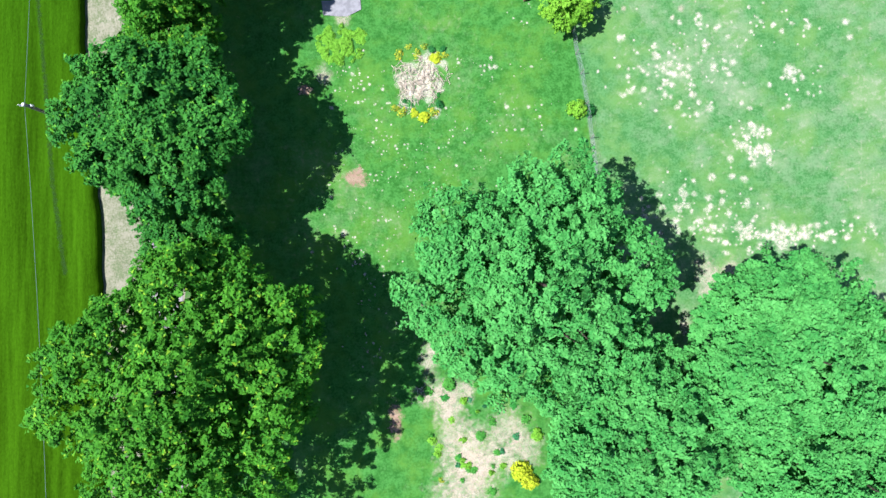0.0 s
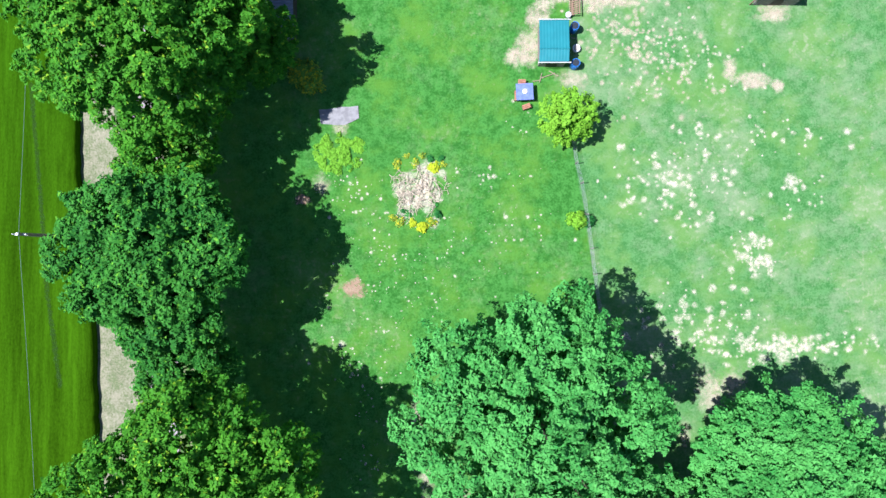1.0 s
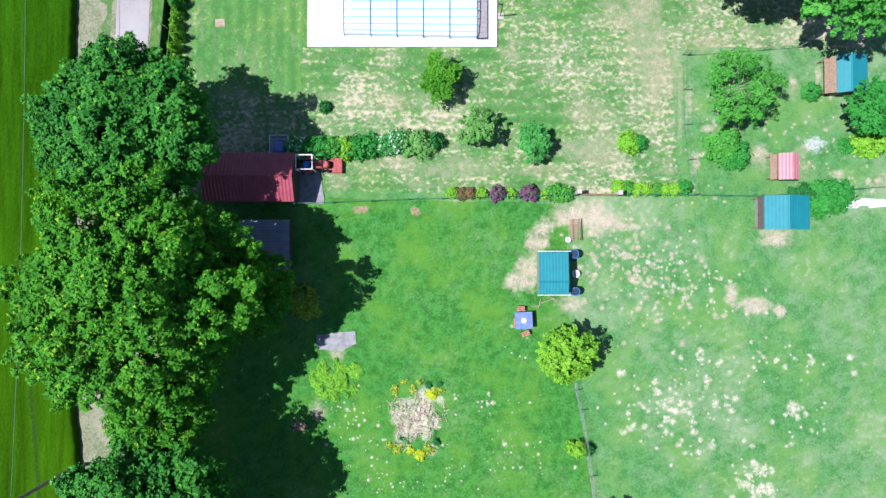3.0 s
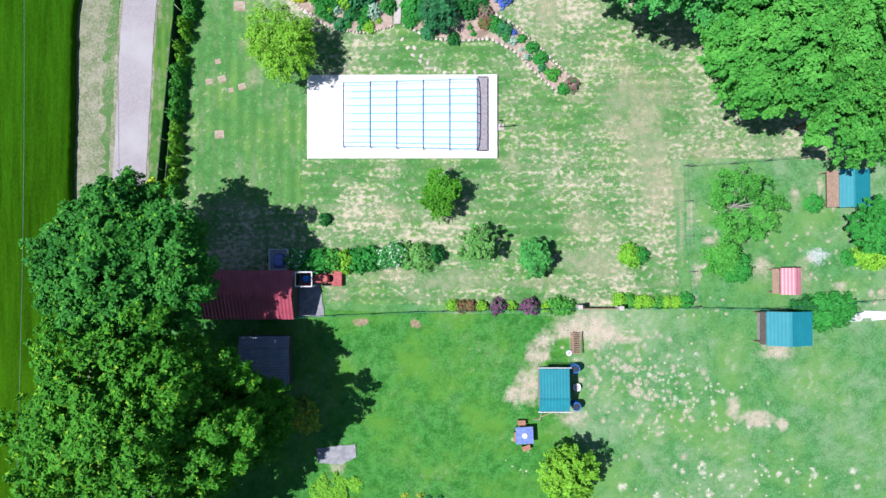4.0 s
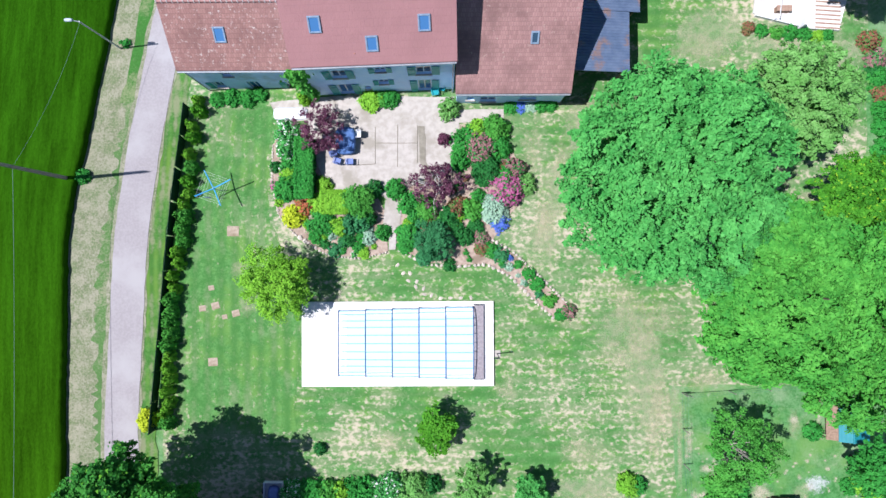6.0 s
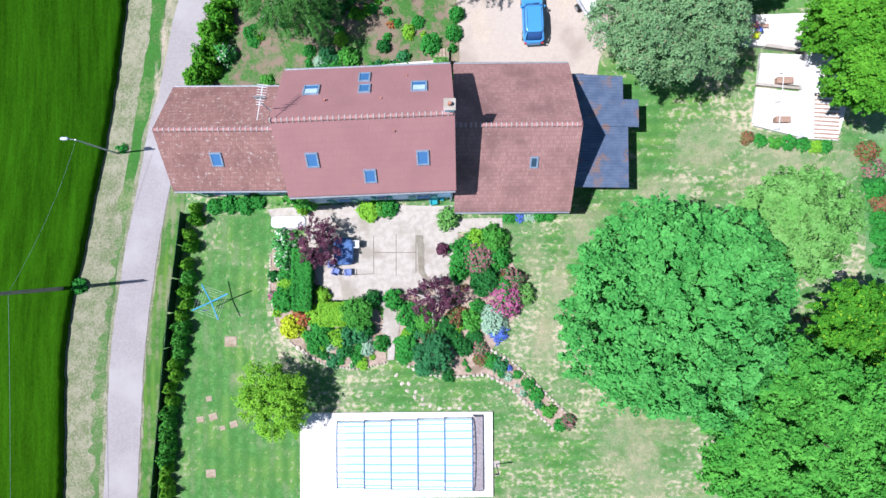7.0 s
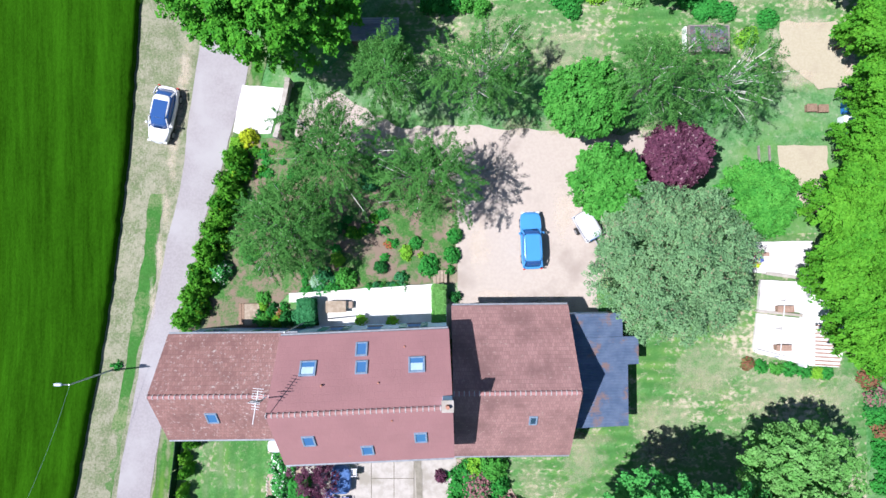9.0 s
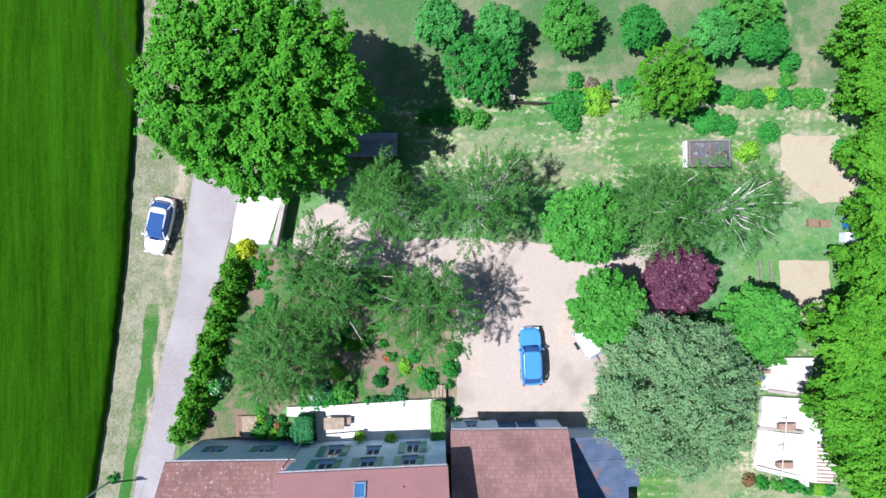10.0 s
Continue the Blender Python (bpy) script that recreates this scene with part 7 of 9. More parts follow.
shrub(7.55, 60.29, 0.55, 0.50, "green")
shrub(8.29, 60.33, 0.48, 0.45, "green")
shrub(-13.13, 61.42, 0.55, 0.60, "green")
shrub(-14.03, 61.18, 0.66, 0.70, "green")
shrub(-15.30, 61.26, 0.66, 0.70, "green")
shrub(-16.32, 61.19, 0.60, 0.60, "green")
shrub(-9.58, 60.95, 0.55, 1.40, "lime")
shrub(9.47, 45.38, 0.55, 0.6, "dusty")
shrub(-10.36, 32.55, 0.98, 1.30, "white", "in the shrub row by the barn", "shrub row")
shrub(-9.46, 32.51, 0.90, 1.20, "green", "in the shrub row by the barn", "shrub row")
shrub(-8.64, 32.55, 0.90, 1.20, "green", "in the shrub row by the barn", "shrub row")
shrub(-7.81, 32.55, 0.86, 1.20, "bright", "in the shrub row by the barn", "shrub row")
shrub(-6.99, 32.59, 0.82, 1.20, "lime", "in the shrub row by the barn", "shrub row")
shrub(-6.13, 32.58, 0.90, 1.20, "green", "in the shrub row by the barn", "shrub row")
shrub(-5.22, 32.67, 0.90, 1.20, "green", "in the shrub row by the barn", "shrub row")
shrub(-4.36, 32.75, 0.73, 1.10, "white", "in the shrub row by the barn", "shrub row")
shrub(-3.38, 33.03, 0.98, 1.30, "white", "in the shrub row by the barn", "shrub row")
shrub(-2.47, 32.91, 0.90, 1.20, "willow", "in the shrub row by the barn", "shrub row")
shrub(-1.53, 32.91, 0.98, 1.20, "willow", "in the shrub row by the barn", "shrub row")
shrub(-0.42, 33.11, 0.65, 1.00, "dark", "in the shrub row by the barn", "shrub row")
shrub(0.72, 29.35, 0.45, 0.60, "lime", "along the fence", "fence flowers")
shrub(1.38, 29.31, 0.49, 0.60, "rust", "along the fence", "fence flowers")
shrub(2.03, 29.31, 0.49, 0.60, "rust", "along the fence", "fence flowers")
shrub(2.85, 29.31, 0.45, 0.60, "lime", "along the fence", "fence flowers")
shrub(4.00, 29.35, 0.61, 0.80, "violet", "along the fence", "fence flowers")
shrub(5.02, 29.31, 0.41, 0.50, "lime", "along the fence", "fence flowers")
shrub(6.33, 29.35, 0.69, 0.90, "violet", "along the fence", "fence flowers")
shrub(7.47, 29.26, 0.37, 0.50, "lime", "along the fence", "fence flowers")
shrub(8.21, 29.34, 0.65, 0.80, "bright", "along the fence", "fence flowers")
shrub(8.90, 29.34, 0.65, 0.80, "bright", "along the fence", "fence flowers")
shrub(12.78, 29.79, 0.53, 0.70, "lime", "along the fence", "fence hedge")
shrub(13.48, 29.71, 0.53, 0.60, "bright", "along the fence", "fence hedge")
shrub(14.13, 29.63, 0.53, 0.60, "lime", "along the fence", "fence hedge")
shrub(14.82, 29.63, 0.49, 0.60, "lime", "along the fence", "fence hedge")
shrub(15.52, 29.59, 0.49, 0.55, "bright", "along the fence", "fence hedge")
shrub(16.17, 29.59, 0.49, 0.55, "lime", "along the fence", "fence hedge")
shrub(16.86, 29.63, 0.49, 0.60, "lime", "along the fence", "fence hedge")
shrub(17.56, 29.71, 0.57, 0.70, "green", "along the fence", "fence hedge")
shrub(-8.52, 35.62, 0.49, 0.60, "dark", "on the grass")
shrub(13.50, 33.06, 0.95, 1.2, "meadow", "on the grass", ragged=0.5)
shrub(14.23, 32.89, 0.65, 0.90, "green", "on the grass")
shrub(20.15, 32.81, 1.45, 1.50, "bright", "on the grass", ragged=0.55)
shrub(21.16, 32.11, 1.06, 1.20, "green", "on the grass")
shrub(31.15, 33.20, 1.22, 1.30, "lime", "on the grass")
shrub(30.33, 33.04, 0.82, 1.00, "lime", "on the grass")
shrub(26.92, 36.72, 0.65, 0.80, "green", "on the grass")
shrub(27.44, 28.93, 1.31, 1.30, "green", "on the grass")
shrub(28.46, 29.13, 1.22, 1.20, "green", "on the grass")
shrub(26.02, 29.05, 0.98, 1.00, "dark", "on the grass")
shrub(29.31, 32.71, 0.57, 0.60, "green", "on the grass")
shrub(-10.22, 21.53, 1.14, 1.00, "broom", "in the paddock")
shrub(-9.60, 20.91, 0.82, 0.80, "broom", "in the paddock")
shrub(9.72, 10.92, 0.69, 1.00, "lime", "in the paddock")
shrub(10.55, 10.83, 0.49, 0.70, "dark", "in the paddock")
shrub(5.55, -15.55, 0.72, 0.80, "gold", "in the dry clearing")
shrub(6.15, -16.30, 0.62, 0.70, "gold", "in the dry clearing")
shrub(1.74, -15.45, 0.34, 0.28, "bright", "in the dry clearing", ragged=0.5)
shrub(2.57, -12.98, 0.49, 0.33, "bright", "in the dry clearing", ragged=0.5)
shrub(0.29, -9.26, 0.59, 0.44, "bright", "in the dry clearing", ragged=0.5)
shrub(-1.16, -9.68, 0.44, 0.33, "bright", "in the dry clearing", ragged=0.5)
shrub(6.71, -12.97, 0.54, 0.50, "meadow", "in the dry clearing", ragged=0.5)
shrub(5.89, -11.74, 0.44, 0.44, "bright", "in the dry clearing", ragged=0.5)
shrub(1.33, -16.27, 0.25, 0.22, "bright", "in the dry clearing", ragged=0.5)
shrub(-0.95, -13.39, 0.39, 0.28, "meadow", "in the dry clearing", ragged=0.5)
shrub(3.81, -14.21, 0.34, 0.28, "bright", "in the dry clearing", ragged=0.5)
shrub(-1.78, -10.30, 0.34, 0.28, "bright", "in the dry clearing", ragged=0.5)
shrub(-0.33, -16.28, 0.24, 0.22, "broom", "in the dry clearing", ragged=0.5)
shrub(3.39, -17.09, 0.39, 0.28, "bright", "in the dry clearing", ragged=0.5)
shrub(-17.79, 61.04, 0.49, 1.4, "meadow", "in the lane hedge", "lane hedge", ragged=0.4)
shrub(-17.63, 60.16, 0.56, 1.7, "boundary", "in the lane hedge", "lane hedge", ragged=0.4)
shrub(-18.00, 59.06, 0.49, 1.4, "meadow", "in the lane hedge", "lane hedge", ragged=0.4)
shrub(-17.82, 58.18, 0.56, 1.7, "boundary", "in the lane hedge", "lane hedge", ragged=0.4)
shrub(-18.07, 56.86, 0.45, 1.6, "meadow", "in the lane hedge", "lane hedge", ragged=0.4)
shrub(-17.89, 55.99, 0.63, 1.4, "bright", "in the lane hedge", "lane hedge", ragged=0.4)
shrub(-18.15, 54.91, 0.56, 1.4, "boundary", "in the lane hedge", "lane hedge", ragged=0.4)
shrub(-17.97, 54.05, 0.45, 1.4, "meadow", "in the lane hedge", "lane hedge", ragged=0.4)
shrub(-18.26, 53.20, 0.45, 1.3, "meadow", "in the lane hedge", "lane hedge", ragged=0.4)
shrub(-18.10, 52.36, 0.63, 1.6, "bright", "in the lane hedge", "lane hedge", ragged=0.4)
shrub(-18.41, 51.53, 0.63, 1.4, "bright", "in the lane hedge", "lane hedge", ragged=0.4)
shrub(-18.27, 50.70, 0.63, 1.3, "bright", "in the lane hedge", "lane hedge", ragged=0.4)
shrub(-18.67, 49.88, 0.49, 1.6, "meadow", "in the lane hedge", "lane hedge", ragged=0.4)
shrub(-18.55, 49.05, 0.49, 1.4, "meadow", "in the lane hedge", "lane hedge", ragged=0.4)
shrub(-19.00, 48.03, 0.45, 1.4, "meadow", "in the lane hedge", "lane hedge", ragged=0.4)
shrub(-18.87, 47.20, 0.45, 1.3, "meadow", "in the lane hedge", "lane hedge", ragged=0.4)
shrub(-19.20, 46.38, 0.63, 1.6, "bright", "in the lane hedge", "lane hedge", ragged=0.4)
shrub(-19.07, 45.56, 0.63, 1.4, "bright", "in the lane hedge", "lane hedge", ragged=0.4)
shrub(-19.28, 44.74, 0.63, 1.3, "bright", "in the lane hedge", "lane hedge", ragged=0.4)
shrub(-19.15, 43.92, 0.63, 1.4, "bright", "in the lane hedge", "lane hedge", ragged=0.4)
shrub(-19.31, 43.10, 0.63, 1.7, "bright", "in the lane hedge", "lane hedge", ragged=0.4)
shrub(-19.19, 42.28, 0.49, 1.3, "meadow", "in the lane hedge", "lane hedge", ragged=0.4)
shrub(-19.31, 41.46, 0.49, 1.4, "meadow", "in the lane hedge", "lane hedge", ragged=0.4)
shrub(-19.18, 40.64, 0.49, 1.7, "meadow", "in the lane hedge", "lane hedge", ragged=0.4)
shrub(-19.38, 39.83, 0.49, 1.6, "meadow", "in the lane hedge", "lane hedge", ragged=0.4)
shrub(-19.26, 39.01, 0.49, 1.4, "meadow", "in the lane hedge", "lane hedge", ragged=0.4)
shrub(-19.50, 38.40, 0.45, 1.4, "meadow", "in the lane hedge", "lane hedge", ragged=0.4)
shrub(-19.38, 37.58, 0.63, 1.4, "bright", "in the lane hedge", "lane hedge", ragged=0.4)
shrub(-20.86, 37.79, 0.8, 1.0, "gold", "in the lane hedge", "lane hedge")
shrub(-13.61, 82.44, 0.71, 1.00, "gold", "in the front garden")
shrub(-14.47, 82.02, 0.55, 0.80, "lime", "in the front garden")
shrub(-15.68, 72.53, 0.82, 1.30, "white", "in the front garden")
shrub(-6.24, 71.93, 0.74, 0.90, "bright", "in the front garden")
shrub(-0.29, 72.85, 0.74, 0.90, "green", "in the front garden")
shrub(-2.36, 72.06, 0.44, 0.60, "bluegreen", "in the front garden")
shrub(-9.63, 69.28, 0.66, 1.50, "bluegreen", "in the front garden")
shrub(-9.06, 69.77, 0.49, 1.30, "bluegreen", "in the front garden")
shrub(-10.65, 69.10, 0.60, 1.00, "dark", "in the front garden")
shrub(-12.41, 68.95, 0.55, 0.80, "bright", "in the front garden")
shrub(-11.53, 68.79, 0.44, 0.60, "lime", "in the front garden")
shrub(-8.20, 71.02, 0.66, 0.60, "bluegreen", "in the front garden")
shrub(-7.36, 71.17, 0.55, 0.60, "green", "in the front garden")
shrub(-9.20, 71.00, 0.55, 0.60, "green", "in the front garden")
shrub(-3.47, 71.02, 0.49, 0.50, "bluegreen", "in the front garden")
shrub(-2.78, 71.08, 0.55, 0.50, "green", "in the front garden")
shrub(-2.09, 71.16, 0.49, 0.50, "bluegreen", "in the front garden")
shrub(-5.14, 68.71, 0.41, 0.70, "lime", "in the front garden")
shrub(-2.80, 68.66, 0.41, 0.60, "lime", "in the front garden")
shrub(1.37, 73.61, 0.60, 0.90, "green", "in the front garden")
shrub(1.66, 74.98, 0.55, 0.90, "green", "in the front garden")
shrub(1.22, 72.52, 0.38, 0.60, "green", "in the front garden")
shrub(-6.93, 73.36, 0.55, 0.70, "lime", "in the front garden")
shrub(-1.93, 73.90, 0.49, 0.60, "lime", "in the front garden")
shrub(-3.74, 72.80, 0.49, 0.80, "dark", "in the front garden")
shrub(-7.92, 72.26, 0.60, 0.90, "bluegreen", "in the front garden")
shrub(-8.48, 71.70, 0.49, 0.50, "silver", "in the front garden")
shrub(0.60, 70.61, 0.30, 0.70, "bright", "in the front garden")
shrub(0.59, 70.07, 0.30, 0.70, "bright", "in the front garden")
shrub(0.59, 69.52, 0.30, 0.70, "bright", "in the front garden")
shrub(0.58, 68.98, 0.30, 0.70, "bright", "in the front garden")
shrub(0.36, 68.57, 0.38, 0.50, "lime", "in the front garden")
shrub(-3.17, 74.45, 0.38, 0.40, "scarlet", "in the front garden")
shrub(1.61, 70.61, 0.44, 0.80, "dark", "in the front garden")
shrub(2.02, 69.79, 0.38, 0.70, "birch", "in the front garden")
shrub(3.66, 69.79, 0.38, 0.50, "green", "in the front garden")
shrub(-4.52, 79.15, 0.82, 1.00, "bluegreen", "in the front garden")
shrub(-12.55, 70.48, 0.55, 0.60, "bright", "in the front garden")
shrub(-10.15, 79.74, 0.55, 0.80, "green", "in the front garden")
shrub(-14.48, 80.89, 0.93, 1.9, "boundary", "in the front hedge", "front hedge")
shrub(-14.23, 80.04, 0.93, 1.90, "oak", "in the front hedge", "front hedge")
shrub(-15.00, 79.20, 0.93, 1.90, "boundary", "in the front hedge", "front hedge")
shrub(-14.75, 78.36, 0.93, 1.9, "boundary", "in the front hedge", "front hedge")
shrub(-15.56, 77.52, 0.93, 1.90, "oak", "in the front hedge", "front hedge")
shrub(-15.30, 76.67, 0.93, 1.90, "boundary", "in the front hedge", "front hedge")
shrub(-16.08, 75.83, 0.93, 1.9, "boundary", "in the front hedge", "front hedge")
shrub(-15.83, 74.98, 0.93, 1.90, "oak", "in the front hedge", "front hedge")
shrub(-16.61, 74.14, 0.93, 1.90, "boundary", "in the front hedge", "front hedge")
shrub(-16.36, 73.29, 0.93, 1.9, "boundary", "in the front hedge", "front hedge")
shrub(-17.14, 72.45, 0.93, 1.90, "oak", "in the front hedge", "front hedge")
shrub(-16.92, 71.60, 0.93, 1.90, "boundary", "in the front hedge", "front hedge")
shrub(-17.71, 70.75, 0.93, 1.9, "boundary", "in the front hedge", "front hedge")
shrub(-17.45, 69.91, 0.93, 1.90, "oak", "in the front hedge", "front hedge")
shrub(-18.23, 69.07, 0.93, 1.90, "boundary", "in the front hedge", "front hedge")
shrub(0.47, 91.83, 0.66, 0.90, "green", "beside the orchard")
shrub(1.52, 91.75, 0.71, 0.90, "green", "beside the orchard")
shrub(2.54, 91.79, 0.60, 0.90, "bright", "beside the orchard")
shrub(3.78, 91.54, 0.66, 0.90, "bright", "beside the orchard")
shrub(-0.22, 91.89, 0.60, 0.90, "green", "beside the orchard")
shrub(10.52, 94.25, 0.60, 0.70, "green", "beside the orchard")
shrub(11.73, 93.95, 0.49, 0.60, "dusty", "beside the orchard")
shrub(12.82, 93.84, 0.44, 0.50, "green", "beside the orchard")
shrub(14.30, 93.75, 0.71, 0.80, "green", "beside the orchard")
shrub(10.20, 91.23, 0.66, 0.80, "green", "beside the orchard")
shrub(9.68, 92.47, 1.10, 1.00, "green", "beside the orchard")
shrub(11.99, 92.70, 1.10, 1.00, "lime", "beside the orchard")
shrub(10.90, 92.73, 0.82, 0.90, "green", "beside the orchard")
shrub(14.69, 92.51, 1.10, 0.80, "willow", "beside the orchard")
shrub(21.13, 92.93, 0.71, 0.80, "green", "beside the orchard")
shrub(22.20, 92.71, 0.66, 0.80, "bright", "beside the orchard")
shrub(23.26, 92.69, 0.66, 0.80, "green", "beside the orchard")
shrub(24.06, 93.00, 0.55, 0.80, "lime", "beside the orchard")
shrub(25.11, 92.65, 0.71, 0.80, "green", "beside the orchard")
shrub(26.17, 92.63, 0.71, 0.80, "bright", "beside the orchard")
shrub(27.23, 92.61, 0.71, 0.80, "bright", "beside the orchard")
shrub(20.07, 93.08, 0.66, 0.80, "green", "beside the orchard")
shrub(25.56, 95.14, 0.71, 1.00, "green", "beside the orchard")
shrub(25.40, 94.06, 0.55, 0.80, "bright", "beside the orchard")
shrub(29.00, 89.11, 0.60, 0.80, "green", "beside the orchard")
shrub(22.53, 88.95, 0.71, 1.20, "lime", "beside the orchard")
shrub(19.77, 91.18, 0.99, 0.80, "green", "beside the orchard")
shrub(21.10, 90.88, 0.71, 0.70, "green", "beside the orchard")
shrub(24.01, 90.29, 0.71, 0.70, "green", "beside the orchard")
shrub(18.44, 91.75, 0.66, 0.80, "green", "beside the orchard")
shrub(22.39, 65.69, 0.49, 0.60, "rust", "below the terrace")
shrub(23.34, 65.49, 0.49, 0.60, "green", "below the terrace")
shrub(24.42, 65.43, 0.49, 0.60, "bright", "below the terrace")
shrub(25.37, 65.34, 0.55, 0.70, "green", "below the terrace")
shrub(26.31, 65.20, 0.55, 0.70, "green", "below the terrace")
shrub(27.26, 65.05, 0.49, 0.60, "lime", "below the terrace")
shrub(27.93, 65.05, 0.49, 0.70, "green", "below the terrace")
shrub(30.92, 64.62, 0.77, 1.00, "rust", "below the terrace")
shrub(31.36, 63.38, 0.77, 1.00, "dusty", "below the terrace")
shrub(31.52, 62.01, 0.77, 1.00, "green", "below the terrace")
shrub(31.82, 60.91, 0.71, 1.00, "rust", "below the terrace")
shrub(31.24, 62.56, 0.55, 0.80, "dark", "below the terrace")
shrub(31.84, 59.81, 0.66, 1.00, "green", "below the terrace")
shrub(32.14, 58.43, 0.77, 1.30, "green", "below the terrace")
shrub(32.02, 57.05, 0.71, 1.20, "green", "below the terrace")
shrub(13.63, 74.28, 0.44, 0.40, "rust", "near the courtyard")
shrub(19.80, 76.42, 0.71, 1.00, "dark", "near the courtyard")
shrub(18.22, 76.97, 0.71, 1.00, "dark", "near the courtyard")
shrub(29.08, 79.05, 0.60, 0.80, "bright", "near the courtyard")
shrub(29.32, 78.24, 0.55, 0.80, "green", "near the courtyard")
shrub(28.87, 74.76, 0.60, 1.00, "dark", "near the courtyard")


def clipped_hedge(x0, x1, y0, y1, h, palette, label, seed=1):
    """A box-cut hedge: dense leaves over a rounded block."""
    g = np.random.default_rng(seed)
    cx, cy = (x0 + x1) / 2, (y0 + y1) / 2
    hx, hy = (x1 - x0) / 2, (y1 - y0) / 2
    n = int(900 * (hx * hy * 4 + (hx + hy) * 4 * h) ** 0.9)
    p = g.uniform(-1, 1, (n, 3))
    face = g.integers(0, 5, n)
    for k, (ax, s) in enumerate(((0, 1), (0, -1), (1, 1), (1, -1), (2, 1))):
        p[face == k, ax] = s
    extra = g.random(n) < 0.45
    p[extra, 2] = 1
    pos = p * (hx, hy, h / 2) + (0, 0, h / 2) + g.normal(0, 0.045, (n, 3))
    pos[:, 2] = np.maximum(pos[:, 2], 0.02)
    nrm = unit(p ** 5 + g.normal(0, 0.5, (n, 3)) + (0, 0, 0.3))
    t = unit(np.cross(nrm, g.normal(size=(n, 3))))
    b = np.cross(nrm, t)
    s = 0.055 * g.uniform(0.6, 1.3, (n, 1))
    q = np.stack([pos - t * s * 1.5, pos - b * s, pos + t * s * 1.5, pos + b * s], 1)
    root = thing("clipped_hedge", cx, cy, label, "hedge")
    o = new("foliage", raw_mesh("foliage", q.reshape(-1, 3), 4, "leaf_" + palette))
    o.parent = root
    part("woody_core", boxed(-hx * 0.9, hx * 0.9, -hy * 0.9, hy * 0.9, -0.05, h * 0.9, 0.05), "timber_dark", root)


x0, y0 = -10.05, 53.69
x1, y1 = -8.91, 57.81
clipped_hedge(x0, x1, y0, y1, 1.3, "green", "tall clipped green hedge beside the patio", 3)
x0, y0 = -8.21, 52.55
x1, y1 = -6.41, 54.06
clipped_hedge(x0, x1, y0, y1, 1.1, "lime", "clipped olive green hedge block", 4)
tree(-5.63, 53.37, 1.25, 1.0, "bright", "rounded bright green bush beside the path", 101, **dict(SMALL, leaves=8000, leaf=0.12))
tree(-8.06, 58.33, 2.2, 1.9, "purple", "purple-leaved small tree over the patio table", 102, ragged=0.55, **dict(SMALL, leaves=7000, leaf=0.11, clumps=120, fill=0.0))
tree(0.00, 54.42, 2.5, 1.5, "purple", "open purple-leaved tree with pale limbs", 103, bark="bark_birch", ragged=0.6, **dict(SMALL, leaves=6000, leaf=0.11, clumps=120, branches=24, reach=1.0, fill=0.0))
tree(-0.27, 50.42, 1.6, 1.0, "bluegreen", "wide spreading blue-green conifer", 104, **dict(SMALL, leaves=15200, leaf=0.11, slim=0.4))

# pale dead brush heap in the paddock, with broom flowering round it
g_b = np.random.default_rng(4)
bx, by = -1.90, 12.95
bm = bmesh.new()
for k in range(400):
    a, r = g_b.uniform(0, 6.28), g_b.random() ** 0.55
    wob = 1.0 + 0.16 * math.sin(3 * a + 1.0) + 0.10 * math.sin(5 * a)
    px, py = 1.95 * r * wob * math.cos(a), 2.0 * r * wob * math.sin(a)
    if noise.noise((px * 0.9, py * 0.9, 4.0)) < -0.28:
        continue
    pz = g_b.uniform(0.03, 0.10 + 0.28 * (1.02 - r ** 2))
    q = unit(g_b.normal(size=3) * (1, 1, 0.35)) * g_b.uniform(0.12, 0.42)
    tube(bm, (px - q[0], py - q[1], max(0.0, pz - q[2])), (px + q[0], py + q[1], max(0.03, pz + q[2])), 0.024, 0.008, 4)
heap = thing("brush_heap", bx, by, "heap of pale dry brushwood in the paddock", "brushwood")
part("brush", bm, "straw", heap)
rng_h = random.Random(31)
worn_patch("brush_litter", [(bx + rng_h.gauss(0, 0.75), by + rng_h.gauss(0, 0.85), rng_h.uniform(0.5, 1.0), rng_h.uniform(0.4, 0.9)) for _ in range(26)], "worn_straw", "pale chips and dry litter under the brushwood", 0.06, 33, "litter")
for x, y, r, p in ((-3.45, 15.10, 0.42, "broom"), (-2.75, 15.60, 0.28, "broom"), (-2.05, 15.05, 0.38, "broom"), (-1.55, 15.65, 0.30, "broom"), (-0.75, 14.75, 0.50, "gold"), (-0.10, 15.00, 0.30, "broom"), (-1.0, 15.40, 0.35, "dark"), (-0.15, 15.45, 0.30, "dark"),
                   (-3.75, 11.05, 0.34, "broom"), (-3.20, 10.70, 0.42, "broom"), (-2.60, 11.30, 0.34, "green"), (-2.25, 10.65, 0.36, "gold"), (-1.65, 10.45, 0.48, "gold"), (-0.95, 10.75, 0.44, "broom"), (-0.40, 11.35, 0.40, "dark"), (-2.95, 11.60, 0.28, "dark"), (-0.55, 12.10, 0.24, "green")):
    shrub(x, y, r, r * rng_h.uniform(0.7, 1.0), p, "round the brush heap", ragged=0.5)
for k in range(80):
    a, r = rng_h.uniform(0, 6.28), rng_h.random() ** 0.6
    shrub(-7.6 + 1.9 * r * math.cos(a), 15.85 + 1.45 * r * math.sin(a), rng_h.uniform(0.20, 0.38), rng_h.uniform(0.14, 0.30), "meadow" if rng_h.random() < 0.93 else "bright", "in the paddock", ragged=0.5)
